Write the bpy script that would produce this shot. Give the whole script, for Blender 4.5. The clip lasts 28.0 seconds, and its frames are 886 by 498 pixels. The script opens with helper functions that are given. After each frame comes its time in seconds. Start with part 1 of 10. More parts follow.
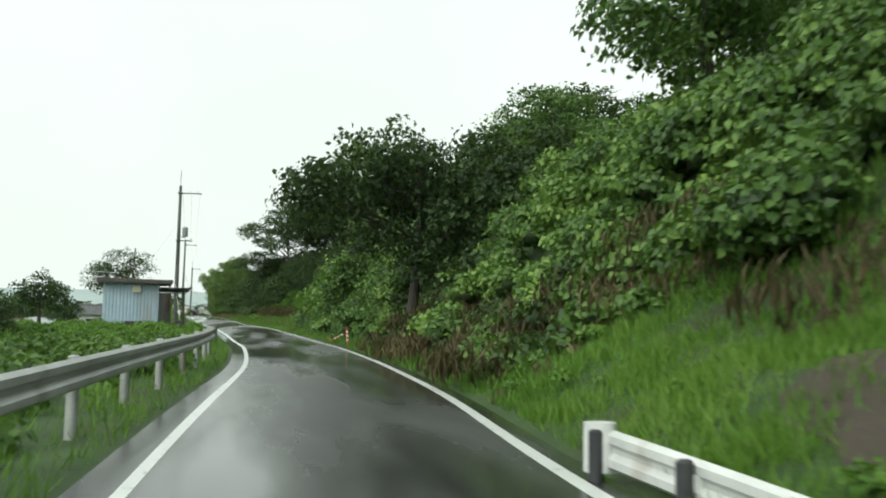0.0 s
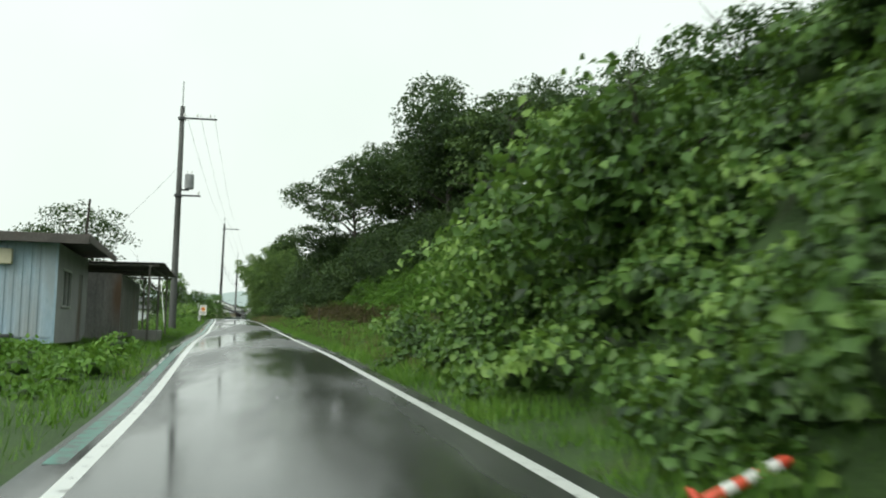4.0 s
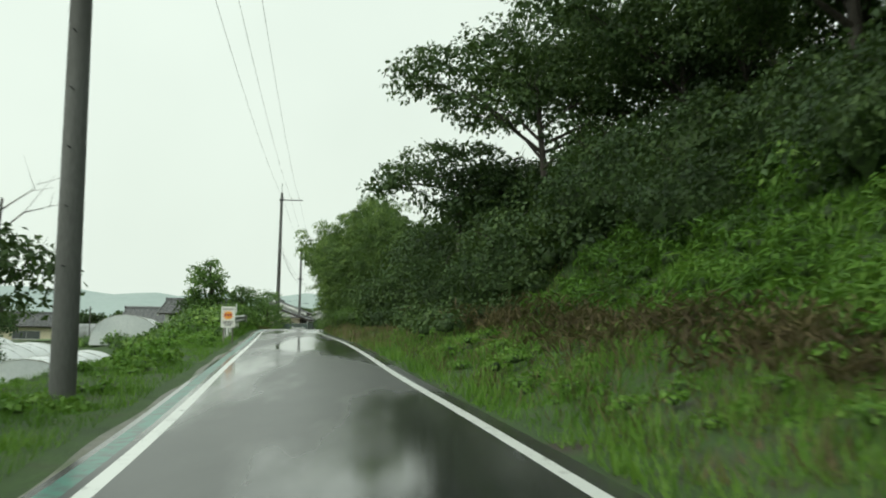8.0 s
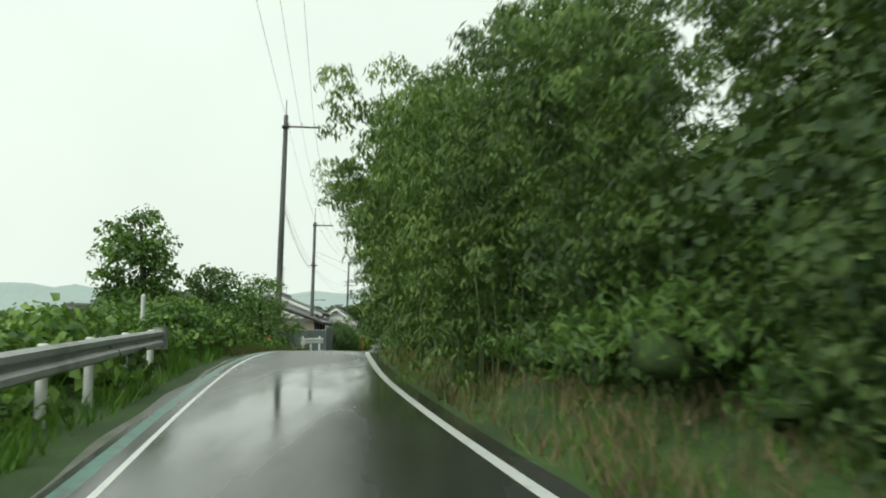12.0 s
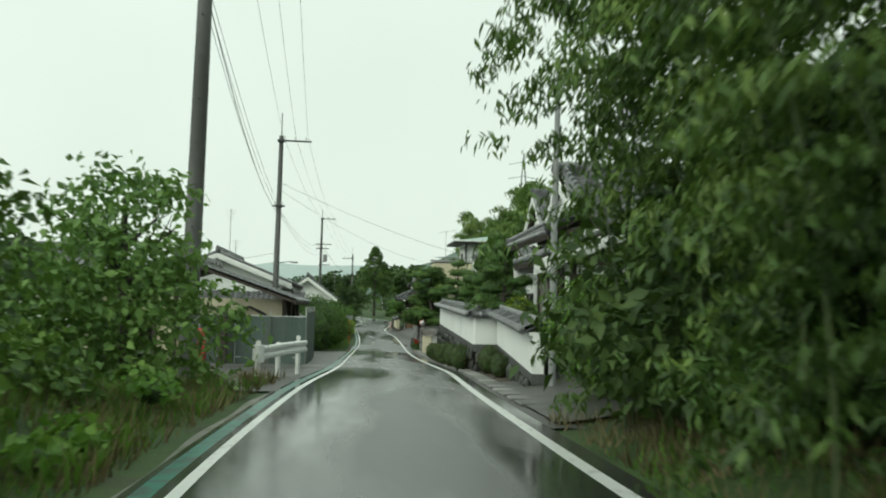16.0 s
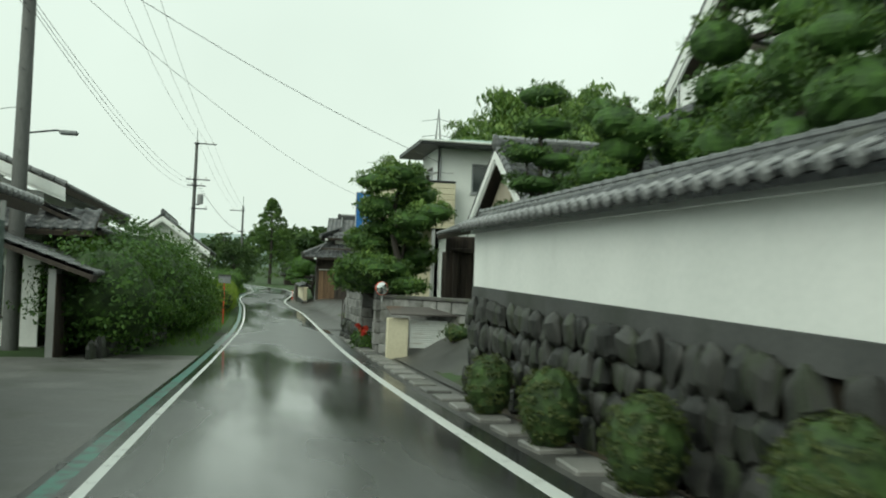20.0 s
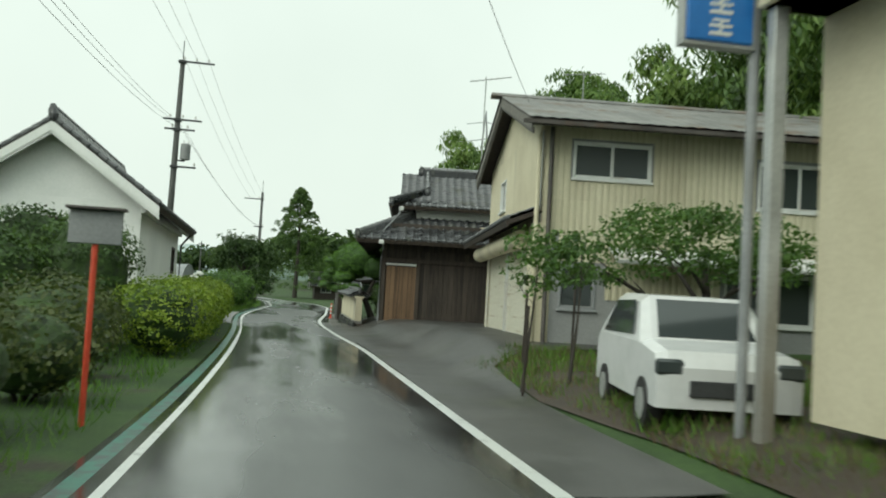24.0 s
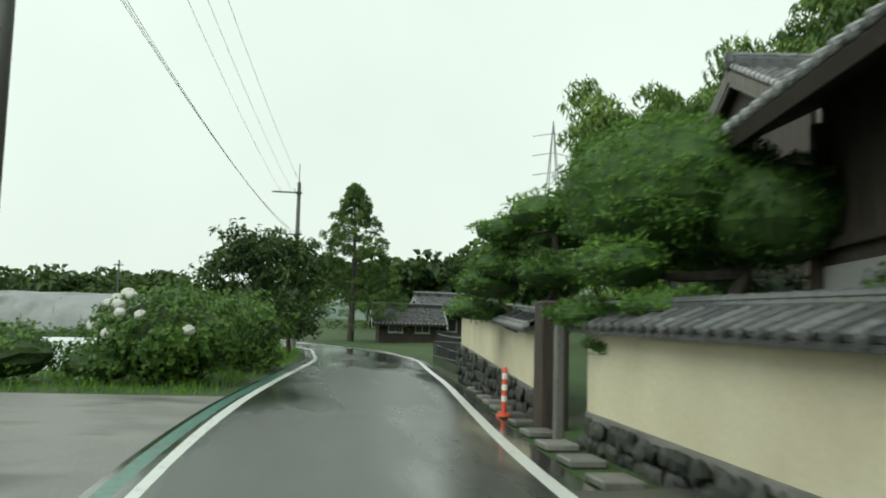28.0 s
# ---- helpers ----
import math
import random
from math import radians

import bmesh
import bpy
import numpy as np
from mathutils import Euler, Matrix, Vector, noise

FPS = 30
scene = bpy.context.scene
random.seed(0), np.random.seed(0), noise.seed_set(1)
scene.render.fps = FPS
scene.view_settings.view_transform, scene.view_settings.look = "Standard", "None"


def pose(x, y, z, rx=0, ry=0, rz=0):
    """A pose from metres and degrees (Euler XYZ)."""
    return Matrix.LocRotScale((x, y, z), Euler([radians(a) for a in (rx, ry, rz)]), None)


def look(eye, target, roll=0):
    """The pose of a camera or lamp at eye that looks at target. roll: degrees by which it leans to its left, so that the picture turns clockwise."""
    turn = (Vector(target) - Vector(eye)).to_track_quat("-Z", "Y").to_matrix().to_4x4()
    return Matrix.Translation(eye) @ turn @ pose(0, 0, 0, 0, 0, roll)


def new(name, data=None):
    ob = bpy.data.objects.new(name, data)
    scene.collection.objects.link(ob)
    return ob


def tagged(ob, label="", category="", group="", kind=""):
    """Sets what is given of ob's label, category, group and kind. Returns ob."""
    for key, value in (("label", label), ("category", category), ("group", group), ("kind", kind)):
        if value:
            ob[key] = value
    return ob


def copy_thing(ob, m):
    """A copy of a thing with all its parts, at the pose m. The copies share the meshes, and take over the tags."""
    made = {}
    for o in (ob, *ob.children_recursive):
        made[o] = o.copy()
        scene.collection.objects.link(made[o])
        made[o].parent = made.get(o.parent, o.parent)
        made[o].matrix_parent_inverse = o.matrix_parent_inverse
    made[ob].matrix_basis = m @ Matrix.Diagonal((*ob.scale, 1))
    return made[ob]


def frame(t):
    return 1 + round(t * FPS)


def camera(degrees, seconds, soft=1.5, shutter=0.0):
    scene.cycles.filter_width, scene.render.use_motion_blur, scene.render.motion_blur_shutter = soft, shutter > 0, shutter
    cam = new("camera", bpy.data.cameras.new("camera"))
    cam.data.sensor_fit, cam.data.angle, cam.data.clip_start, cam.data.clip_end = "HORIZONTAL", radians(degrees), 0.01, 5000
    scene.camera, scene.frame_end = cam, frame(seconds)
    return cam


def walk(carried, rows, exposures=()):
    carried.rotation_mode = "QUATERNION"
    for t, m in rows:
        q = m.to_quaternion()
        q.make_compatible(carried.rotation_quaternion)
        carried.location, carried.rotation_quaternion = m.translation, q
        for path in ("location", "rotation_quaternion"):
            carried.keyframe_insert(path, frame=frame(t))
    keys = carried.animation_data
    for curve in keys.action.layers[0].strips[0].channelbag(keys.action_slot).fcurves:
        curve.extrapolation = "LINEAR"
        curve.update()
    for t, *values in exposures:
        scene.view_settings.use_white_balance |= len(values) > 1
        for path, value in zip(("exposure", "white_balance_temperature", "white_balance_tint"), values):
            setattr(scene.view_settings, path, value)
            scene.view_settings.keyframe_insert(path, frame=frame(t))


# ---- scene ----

cam = camera(50.9, 28.0, soft=1.9, shutter=0.35)
METRES, EYE, TILT, LEAN, TURN = 235.0, 1.25, 0.0, 0.0, -11.4
ROWS = [
    (0.0, 0.0, 0.0, 0.0, -0.09, 5.28, -0.97),
    (0.5, -0.0024, 0.0167, 0.0003, 0.15, 5.27, -1.18),
    (1.0, -0.005, 0.0336, 0.0007, 0.5, 5.27, -1.53),
    (1.5, -0.0075, 0.051, 0.0009, 0.76, 5.38, -1.83),
    (2.0, -0.0104, 0.0687, 0.0013, 0.91, 5.39, -1.84),
    (2.5, -0.0135, 0.0869, 0.0018, 0.96, 5.36, -1.43),
    (3.0, -0.0169, 0.1062, 0.0023, 1.1, 5.34, -1.09),
    (3.5, -0.0209, 0.1251, 0.0027, 1.66, 5.38, -1.12),
    (4.0, -0.0256, 0.1441, 0.003, 3.58, 5.35, -1.27),
    (4.5, -0.031, 0.1635, 0.0034, 5.38, 5.39, -1.46),
    (6.5, -0.0534, 0.2405, 0.0061, 8.05, 5.49, -1.3),
    (7.0, -0.0588, 0.2596, 0.0065, 7.9, 5.52, -0.95),
    (7.5, -0.0642, 0.2793, 0.0069, 7.73, 5.44, -0.64),
    (8.0, -0.0697, 0.299, 0.0072, 7.49, 5.29, -0.69),
    (8.5, -0.0755, 0.3186, 0.0077, 7.35, 5.14, -1.03),
    (9.0, -0.0812, 0.3377, 0.008, 7.26, 5.04, -1.46),
    (9.5, -0.0867, 0.3566, 0.0088, 7.33, 4.97, -1.34),
    (10.0, -0.0921, 0.3744, 0.0093, 7.42, 5.11, -1.44),
    (10.5, -0.0974, 0.3923, 0.0098, 7.58, 5.25, -1.37),
    (11.0, -0.1027, 0.4097, 0.0104, 7.66, 5.33, -1.12),
    (11.5, -0.1081, 0.4268, 0.0107, 7.73, 5.34, -1.21),
    (12.0, -0.1138, 0.4441, 0.0113, 7.98, 5.18, -0.86),
    (12.5, -0.1196, 0.4612, 0.0119, 8.29, 5.15, -0.64),
    (13.0, -0.1249, 0.4774, 0.0124, 8.63, 5.1, -0.52),
    (13.5, -0.1303, 0.4943, 0.0128, 8.83, 5.04, -0.01),
    (15.5, -0.1492, 0.5613, 0.0138, 6.78, 3.95, -0.76),
    (16.0, -0.1534, 0.5788, 0.0136, 5.54, 3.58, -1.28),
    (16.5, -0.157, 0.596, 0.0133, 4.06, 3.29, -1.56),
    (17.0, -0.1603, 0.6133, 0.013, 2.51, 2.94, -1.58),
    (17.5, -0.1632, 0.63, 0.0125, 1.06, 2.61, -1.54),
    (18.0, -0.1656, 0.6456, 0.0123, -0.22, 2.3, -1.41),
    (18.5, -0.1679, 0.6609, 0.0119, -1.22, 2.09, -1.48),
    (19.0, -0.1703, 0.6762, 0.0115, -1.65, 2.13, -1.66),
    (19.5, -0.1728, 0.6918, 0.011, -1.15, 2.15, -2.09),
    (20.0, -0.1752, 0.7069, 0.0104, -0.76, 2.07, -2.0),
    (20.5, -0.1778, 0.723, 0.0098, -0.39, 2.03, -1.92),
    (21.0, -0.1804, 0.739, 0.0093, -0.08, 1.98, -1.74),
    (21.5, -0.1831, 0.755, 0.0089, 0.14, 2.11, -1.91),
    (22.0, -0.1858, 0.7712, 0.0087, 0.31, 2.46, -2.2),
    (22.5, -0.1886, 0.7872, 0.0084, 0.55, 2.74, -2.79),
    (24.5, -0.1998, 0.8525, 0.0071, 0.75, 3.52, -3.31),
    (25.0, -0.2025, 0.8693, 0.007, 0.64, 3.73, -3.26),
    (25.5, -0.2053, 0.8861, 0.007, 0.6, 3.94, -2.78),
    (26.0, -0.2085, 0.9031, 0.0069, 0.82, 4.19, -2.5),
    (26.5, -0.2119, 0.9203, 0.0068, 1.39, 4.42, -2.57),
    (27.0, -0.2156, 0.9374, 0.0071, 2.15, 4.69, -2.77),
    (27.5, -0.2197, 0.9548, 0.0074, 2.98, 5.04, -2.48),
    (28.0, -0.2236, 0.9726, 0.0077, 3.69, 5.46, -1.49),
]
EXPOSE = [(0.0, 0.18, 6450, 1), (4.0, 0.15, 6450, 0), (8.0, 0.0, 6600, -4), (13.5, 0.08, 6600, -3), (16.0, -0.02, 6550, -7), (20.5, 0.0, 6500, -9), (22.5, 0.05, 6500, -4), (28.0, 0.05, 6500, -4)]
walk(cam, [(t, pose(0, 0, EYE, TILT, LEAN, TURN) @ pose(METRES * x, METRES * y, METRES * z, 90 + pitch, roll, yaw)) for t, x, y, z, yaw, pitch, roll in ROWS], EXPOSE)

# ---- world and light: rain clouds, no visible sun ----
world = bpy.data.worlds.new("overcast_sky")
scene.world = world
world.use_nodes = True
_nt = world.node_tree
_nt.nodes.clear()
_out = _nt.nodes.new("ShaderNodeOutputWorld")
_bg = _nt.nodes.new("ShaderNodeBackground")
_sky = _nt.nodes.new("ShaderNodeTexSky")
_sky.sky_type = 'NISHITA'
_sky.sun_disc = False
_sky.sun_elevation = radians(39)
_sky.sun_rotation = radians(229)
_sky.air_density, _sky.dust_density = 2.0, 6.0
_tc = _nt.nodes.new("ShaderNodeTexCoord")
_cl = _nt.nodes.new("ShaderNodeTexNoise")
_cl.inputs["Scale"].default_value = 2.2
_cl.inputs["Detail"].default_value = 4
_rp = _nt.nodes.new("ShaderNodeValToRGB")
_rp.color_ramp.elements[0].position, _rp.color_ramp.elements[0].color = 0.3, (8.2, 8.6, 8.35, 1)
_rp.color_ramp.elements[1].position, _rp.color_ramp.elements[1].color = 0.7, (9.2, 9.6, 9.35, 1)
_mx = _nt.nodes.new("ShaderNodeMix")
_mx.data_type = 'RGBA'
_mx.inputs[0].default_value = 0.94
_nt.links.new(_tc.outputs["Generated"], _cl.inputs["Vector"])
_nt.links.new(_cl.outputs["Fac"], _rp.inputs["Fac"])
_nt.links.new(_sky.outputs["Color"], _mx.inputs[6])
_nt.links.new(_rp.outputs["Color"], _mx.inputs[7])
_nt.links.new(_mx.outputs[2], _bg.inputs["Color"])
_bg.inputs["Strength"].default_value = 0.105
_nt.links.new(_bg.outputs["Background"], _out.inputs["Surface"])
sun = new("sun", bpy.data.lights.new("sun", 'SUN'))
sun.data.energy, sun.data.angle, sun.data.color = 1.5, radians(45), (1.0, 0.98, 0.95)
sun.matrix_world = look((-70, -60, 75), (0, 0, 0))

# ---- materials ----


def _mat(name):
    m = bpy.data.materials.new(name)
    m.use_nodes = True
    nt = m.node_tree
    nt.nodes.clear()
    o = nt.nodes.new("ShaderNodeOutputMaterial")
    p = nt.nodes.new("ShaderNodeBsdfPrincipled")
    nt.links.new(p.outputs[0], o.inputs[0])
    return m, nt, p, o


def ramp(nt, fac, stops):
    r = nt.nodes.new("ShaderNodeValToRGB")
    e = r.color_ramp.elements
    while len(e) < len(stops):
        e.new(0.5)
    for k, (pos, c) in enumerate(stops):
        e[k].position, e[k].color = pos, (*c, 1)
    nt.links.new(fac, r.inputs["Fac"])
    return r.outputs["Color"]


def noise_tex(nt, vec, scale, detail=4, stretch=None):
    n = nt.nodes.new("ShaderNodeTexNoise")
    n.inputs["Scale"].default_value, n.inputs["Detail"].default_value = scale, detail
    if stretch:
        mp = nt.nodes.new("ShaderNodeMapping")
        mp.inputs["Scale"].default_value = stretch
        nt.links.new(vec, mp.inputs["Vector"])
        vec = mp.outputs[0]
    nt.links.new(vec, n.inputs["Vector"])
    return n.outputs["Fac"]


def math_node(nt, op, a, b):
    m = nt.nodes.new("ShaderNodeMath")
    m.operation = op
    for k, v in enumerate((a, b)):
        if isinstance(v, (int, float)):
            m.inputs[k].default_value = v
        else:
            nt.links.new(v, m.inputs[k])
    return m.outputs[0]


def mix_col(nt, fac, a, b, mode='MIX'):
    m = nt.nodes.new("ShaderNodeMix")
    m.data_type, m.blend_type = 'RGBA', mode
    if isinstance(fac, (int, float)):
        m.inputs[0].default_value = fac
    else:
        nt.links.new(fac, m.inputs[0])
    for k, v in ((6, a), (7, b)):
        if isinstance(v, tuple):
            m.inputs[k].default_value = (*v, 1)
        else:
            nt.links.new(v, m.inputs[k])
    return m.outputs[2]


def surf(name, dark, light, scale=2.0, fine=30.0, rough=(0.6, 0.85), bump=0.25, metal=0.0, stretch=None, vary=0.0, stain=None, stain_at=0.62, spec=0.5):
    """A weathered surface: two colours mixed by coarse and fine noise, varied from piece to piece, with stains of their own shape."""
    m, nt, p, o = _mat(name)
    tc = nt.nodes.new("ShaderNodeTexCoord").outputs["Object"]
    info = nt.nodes.new("ShaderNodeObjectInfo").outputs["Random"]
    off = nt.nodes.new("ShaderNodeVectorMath")
    off.operation = 'ADD'
    nt.links.new(tc, off.inputs[0])
    sc = math_node(nt, 'MULTIPLY', info, 37.0)
    nt.links.new(sc, off.inputs[1])
    vec = off.outputs[0]
    a = noise_tex(nt, vec, scale, 5, stretch)
    b = noise_tex(nt, vec, fine, 3, stretch)
    f = math_node(nt, 'ADD', math_node(nt, 'MULTIPLY', a, 0.65), math_node(nt, 'MULTIPLY', b, 0.35))
    if vary:
        f = math_node(nt, 'ADD', f, math_node(nt, 'MULTIPLY', math_node(nt, 'SUBTRACT', info, 0.5), vary))
    col = ramp(nt, f, [(0.33, dark), (0.67, light)])
    if stain:
        s = noise_tex(nt, vec, scale * 0.6, 6, (1, 1, 0.35))
        sm = nt.nodes.new("ShaderNodeMapRange")
        sm.inputs[1].default_value, sm.inputs[2].default_value = stain_at - 0.08, stain_at + 0.1
        nt.links.new(s, sm.inputs[0])
        col = mix_col(nt, sm.outputs[0], col, stain)
    nt.links.new(col, p.inputs["Base Color"])
    rr = nt.nodes.new("ShaderNodeMapRange")
    rr.inputs[3].default_value, rr.inputs[4].default_value = rough
    nt.links.new(a, rr.inputs[0])
    nt.links.new(rr.outputs[0], p.inputs["Roughness"])
    p.inputs["Metallic"].default_value = metal
    p.inputs["Specular IOR Level"].default_value = spec
    if bump:
        bn = nt.nodes.new("ShaderNodeBump")
        bn.inputs["Strength"].default_value, bn.inputs["Distance"].default_value = bump, 0.02
        nt.links.new(f, bn.inputs["Height"])
        nt.links.new(bn.outputs[0], p.inputs["Normal"])
    return m


def leaf(name, dark, mid, light, rough=0.45, through_light=0.28, coarse=0.35):
    """Leaves: a colour for every leaf, and broad patches; some light comes through."""
    m, nt, p, o = _mat(name)
    geo = nt.nodes.new("ShaderNodeNewGeometry")
    tc = nt.nodes.new("ShaderNodeTexCoord").outputs["Object"]
    info = nt.nodes.new("ShaderNodeObjectInfo").outputs["Random"]
    # Coarse patches vary leaf tone and also paint in light and dark clump shading.
    patch = noise_tex(nt, tc, coarse, 3)
    f = math_node(nt, 'ADD', math_node(nt, 'MULTIPLY', geo.outputs["Random Per Island"], 0.42), math_node(nt, 'ADD', math_node(nt, 'MULTIPLY', patch, 1.25), -0.23))
    f = math_node(nt, 'ADD', f, math_node(nt, 'MULTIPLY', math_node(nt, 'SUBTRACT', info, 0.5), 0.2))
    col = ramp(nt, f, [(0.22, dark), (0.58, mid), (0.98, light)])
    nt.links.new(col, p.inputs["Base Color"])
    p.inputs["Roughness"].default_value = rough
    p.inputs["Specular IOR Level"].default_value = 0.35
    t = nt.nodes.new("ShaderNodeBsdfTranslucent")
    nt.links.new(mix_col(nt, 0.5, col, (0.16, 0.26, 0.03)), t.inputs["Color"])
    x = nt.nodes.new("ShaderNodeMixShader")
    x.inputs[0].default_value = through_light
    nt.links.new(p.outputs[0], x.inputs[1])
    nt.links.new(t.outputs[0], x.inputs[2])
    nt.links.new(x.outputs[0], o.inputs[0])
    return m


def wet_road():
    m, nt, p, o = _mat("wet_asphalt")
    tc = nt.nodes.new("ShaderNodeTexCoord").outputs["Object"]
    big = noise_tex(nt, tc, 0.45, 5, (1.0, 0.16, 1.0))
    mid = noise_tex(nt, tc, 2.5, 5, (1.0, 0.3, 1.0))
    fine = noise_tex(nt, tc, 140.0, 2)
    f = math_node(nt, 'ADD', math_node(nt, 'MULTIPLY', mid, 0.55), math_node(nt, 'MULTIPLY', fine, 0.45))
    col = ramp(nt, f, [(0.3, (0.022, 0.024, 0.024)), (0.7, (0.062, 0.064, 0.062))])
    nt.links.new(col, p.inputs["Base Color"])
    rr = nt.nodes.new("ShaderNodeMapRange")
    rr.inputs[1].default_value, rr.inputs[2].default_value = 0.42, 0.58
    rr.inputs[3].default_value, rr.inputs[4].default_value = 0.085, 0.34
    nt.links.new(big, rr.inputs[0])
    nt.links.new(rr.outputs[0], p.inputs["Roughness"])
    p.inputs["Specular IOR Level"].default_value = 0.5
    bn = nt.nodes.new("ShaderNodeBump")
    bn.inputs["Strength"].default_value, bn.inputs["Distance"].default_value = 0.2, 0.006
    h = math_node(nt, 'MULTIPLY', fine, rr.outputs[0])
    nt.links.new(math_node(nt, 'ADD', h, math_node(nt, 'MULTIPLY', mid, 0.25)), bn.inputs["Height"])
    nt.links.new(bn.outputs[0], p.inputs["Normal"])
    return m


def paint_worn(name, paint, under, at=0.4):
    m, nt, p, o = _mat(name)
    tc = nt.nodes.new("ShaderNodeTexCoord").outputs["Object"]
    n = noise_tex(nt, tc, 7.0, 8)
    n2 = noise_tex(nt, tc, 90.0, 2)
    f = math_node(nt, 'ADD', math_node(nt, 'MULTIPLY', n, 0.75), math_node(nt, 'MULTIPLY', n2, 0.25))
    col = ramp(nt, f, [(at - 0.05, under), (at + 0.06, paint)])
    nt.links.new(col, p.inputs["Base Color"])
    p.inputs["Roughness"].default_value = 0.3
    return m


def ground_mat():
    """Turf, weeds and wet soil, mixed by noise of several sizes."""
    m, nt, p, o = _mat("turf_and_soil")
    tc = nt.nodes.new("ShaderNodeTexCoord").outputs["Object"]
    big = noise_tex(nt, tc, 0.12, 4)
    mid = noise_tex(nt, tc, 0.9, 6)
    fine = noise_tex(nt, tc, 22.0, 4)
    f = math_node(nt, 'ADD', math_node(nt, 'MULTIPLY', mid, 0.5), math_node(nt, 'MULTIPLY', fine, 0.5))
    grass = ramp(nt, f, [(0.3, (0.014, 0.03, 0.008)), (0.55, (0.04, 0.082, 0.016)), (0.75, (0.08, 0.14, 0.03))])
    soil = ramp(nt, f, [(0.3, (0.016, 0.013, 0.01)), (0.7, (0.05, 0.042, 0.03))])
    g = math_node(nt, 'ADD', math_node(nt, 'MULTIPLY', big, 0.5), math_node(nt, 'MULTIPLY', mid, 0.5))
    mk = nt.nodes.new("ShaderNodeMapRange")
    mk.inputs[1].default_value, mk.inputs[2].default_value = 0.54, 0.62
    nt.links.new(g, mk.inputs[0])
    nt.links.new(mix_col(nt, mk.outputs[0], grass, soil), p.inputs["Base Color"])
    p.inputs["Roughness"].default_value = 0.85
    bn = nt.nodes.new("ShaderNodeBump")
    bn.inputs["Strength"].default_value, bn.inputs["Distance"].default_value = 0.6, 0.06
    nt.links.new(f, bn.inputs["Height"])
    nt.links.new(bn.outputs[0], p.inputs["Normal"])
    return m


def glass_mat(name, tint=(0.05, 0.06, 0.06)):
    m, nt, p, o = _mat(name)
    p.inputs["Base Color"].default_value = (*tint, 1)
    p.inputs["Roughness"].default_value = 0.06
    p.inputs["Specular IOR Level"].default_value = 0.8
    return m


ASPHALT = wet_road()
LINE = paint_worn("white_road_paint", (0.72, 0.74, 0.72), (0.1, 0.1, 0.1), 0.36)
GREENBELT = paint_worn("faded_green_road_paint", (0.03, 0.2, 0.15), (0.05, 0.06, 0.058), 0.47)
TURF = ground_mat()
CONCRETE = surf("wet_concrete", (0.1, 0.1, 0.095), (0.24, 0.235, 0.22), 1.2, 25, (0.3, 0.65), 0.3, vary=0.3, stain=(0.06, 0.065, 0.05))
GRAVEL = surf("wet_gravel_and_tar", (0.028, 0.028, 0.027), (0.092, 0.09, 0.084), 0.8, 60, (0.25, 0.6), 0.5, stain=(0.04, 0.044, 0.026))
SHOULDER = surf("pale_wet_gravel", (0.075, 0.075, 0.062), (0.22, 0.215, 0.185), 1.6, 70, (0.35, 0.7), 0.7, stain=(0.06, 0.085, 0.03), stain_at=0.55)
RICE = surf("young_rice", (0.05, 0.1, 0.02), (0.11, 0.19, 0.04), 0.6, 9, (0.6, 0.9), 0.6)
FALLOW = surf("fallow_field", (0.07, 0.075, 0.035), (0.17, 0.16, 0.085), 0.35, 8, (0.7, 0.95), 0.6)
PLASTER = surf("white_lime_plaster", (0.73, 0.75, 0.73), (0.85, 0.86, 0.84), 0.7, 18, (0.75, 0.9), 0.06, stain=(0.56, 0.57, 0.54), stain_at=0.68)
CREAM = surf("cream_plaster", (0.52, 0.47, 0.33), (0.68, 0.63, 0.47), 0.8, 20, (0.7, 0.9), 0.08, stain=(0.4, 0.37, 0.28), stain_at=0.66)
TILE = surf("grey_fired_clay_tile", (0.03, 0.032, 0.035), (0.12, 0.124, 0.13), 3.0, 40, (0.16, 0.42), 0.15, vary=0.55, stain=(0.07, 0.075, 0.06))
# Paler than the field tiles: glints along roof edges are put into this colour.
TILE_EDGE = surf("pale_clay_tile_and_glint", (0.08, 0.084, 0.088), (0.26, 0.265, 0.27), 4.0, 40, (0.25, 0.45), 0.15, vary=0.5)
WOOD_DARK = surf("dark_weathered_boards", (0.018, 0.014, 0.011), (0.075, 0.058, 0.045), 2.0, 18, (0.6, 0.85), 0.4, stretch=(6, 6, 0.5), vary=0.16)
WOOD_NEW = surf("brown_cedar_boards", (0.085, 0.05, 0.026), (0.23, 0.14, 0.075), 1.5, 14, (0.5, 0.75), 0.3, stretch=(7, 7, 0.35), vary=0.2)
WOOD_GREY = surf("grey_weathered_wood", (0.09, 0.085, 0.075), (0.24, 0.225, 0.2), 2.0, 18, (0.65, 0.9), 0.4, stretch=(6, 6, 0.5), vary=0.35)
STEEL = surf("galvanised_steel", (0.3, 0.31, 0.3), (0.5, 0.51, 0.5), 1.6, 30, (0.35, 0.6), 0.1, metal=0.35, stain=(0.2, 0.17, 0.13), stain_at=0.66)
WHITE_STEEL = surf("white_painted_steel", (0.55, 0.57, 0.55), (0.75, 0.76, 0.74), 2.0, 25, (0.35, 0.55), 0.06, stain=(0.3, 0.25, 0.19), stain_at=0.68)
POLE = surf("pole_concrete", (0.07, 0.072, 0.07), (0.15, 0.152, 0.148), 0.9, 26, (0.55, 0.8), 0.15, stretch=(1, 1, 0.25), stain=(0.05, 0.05, 0.045))
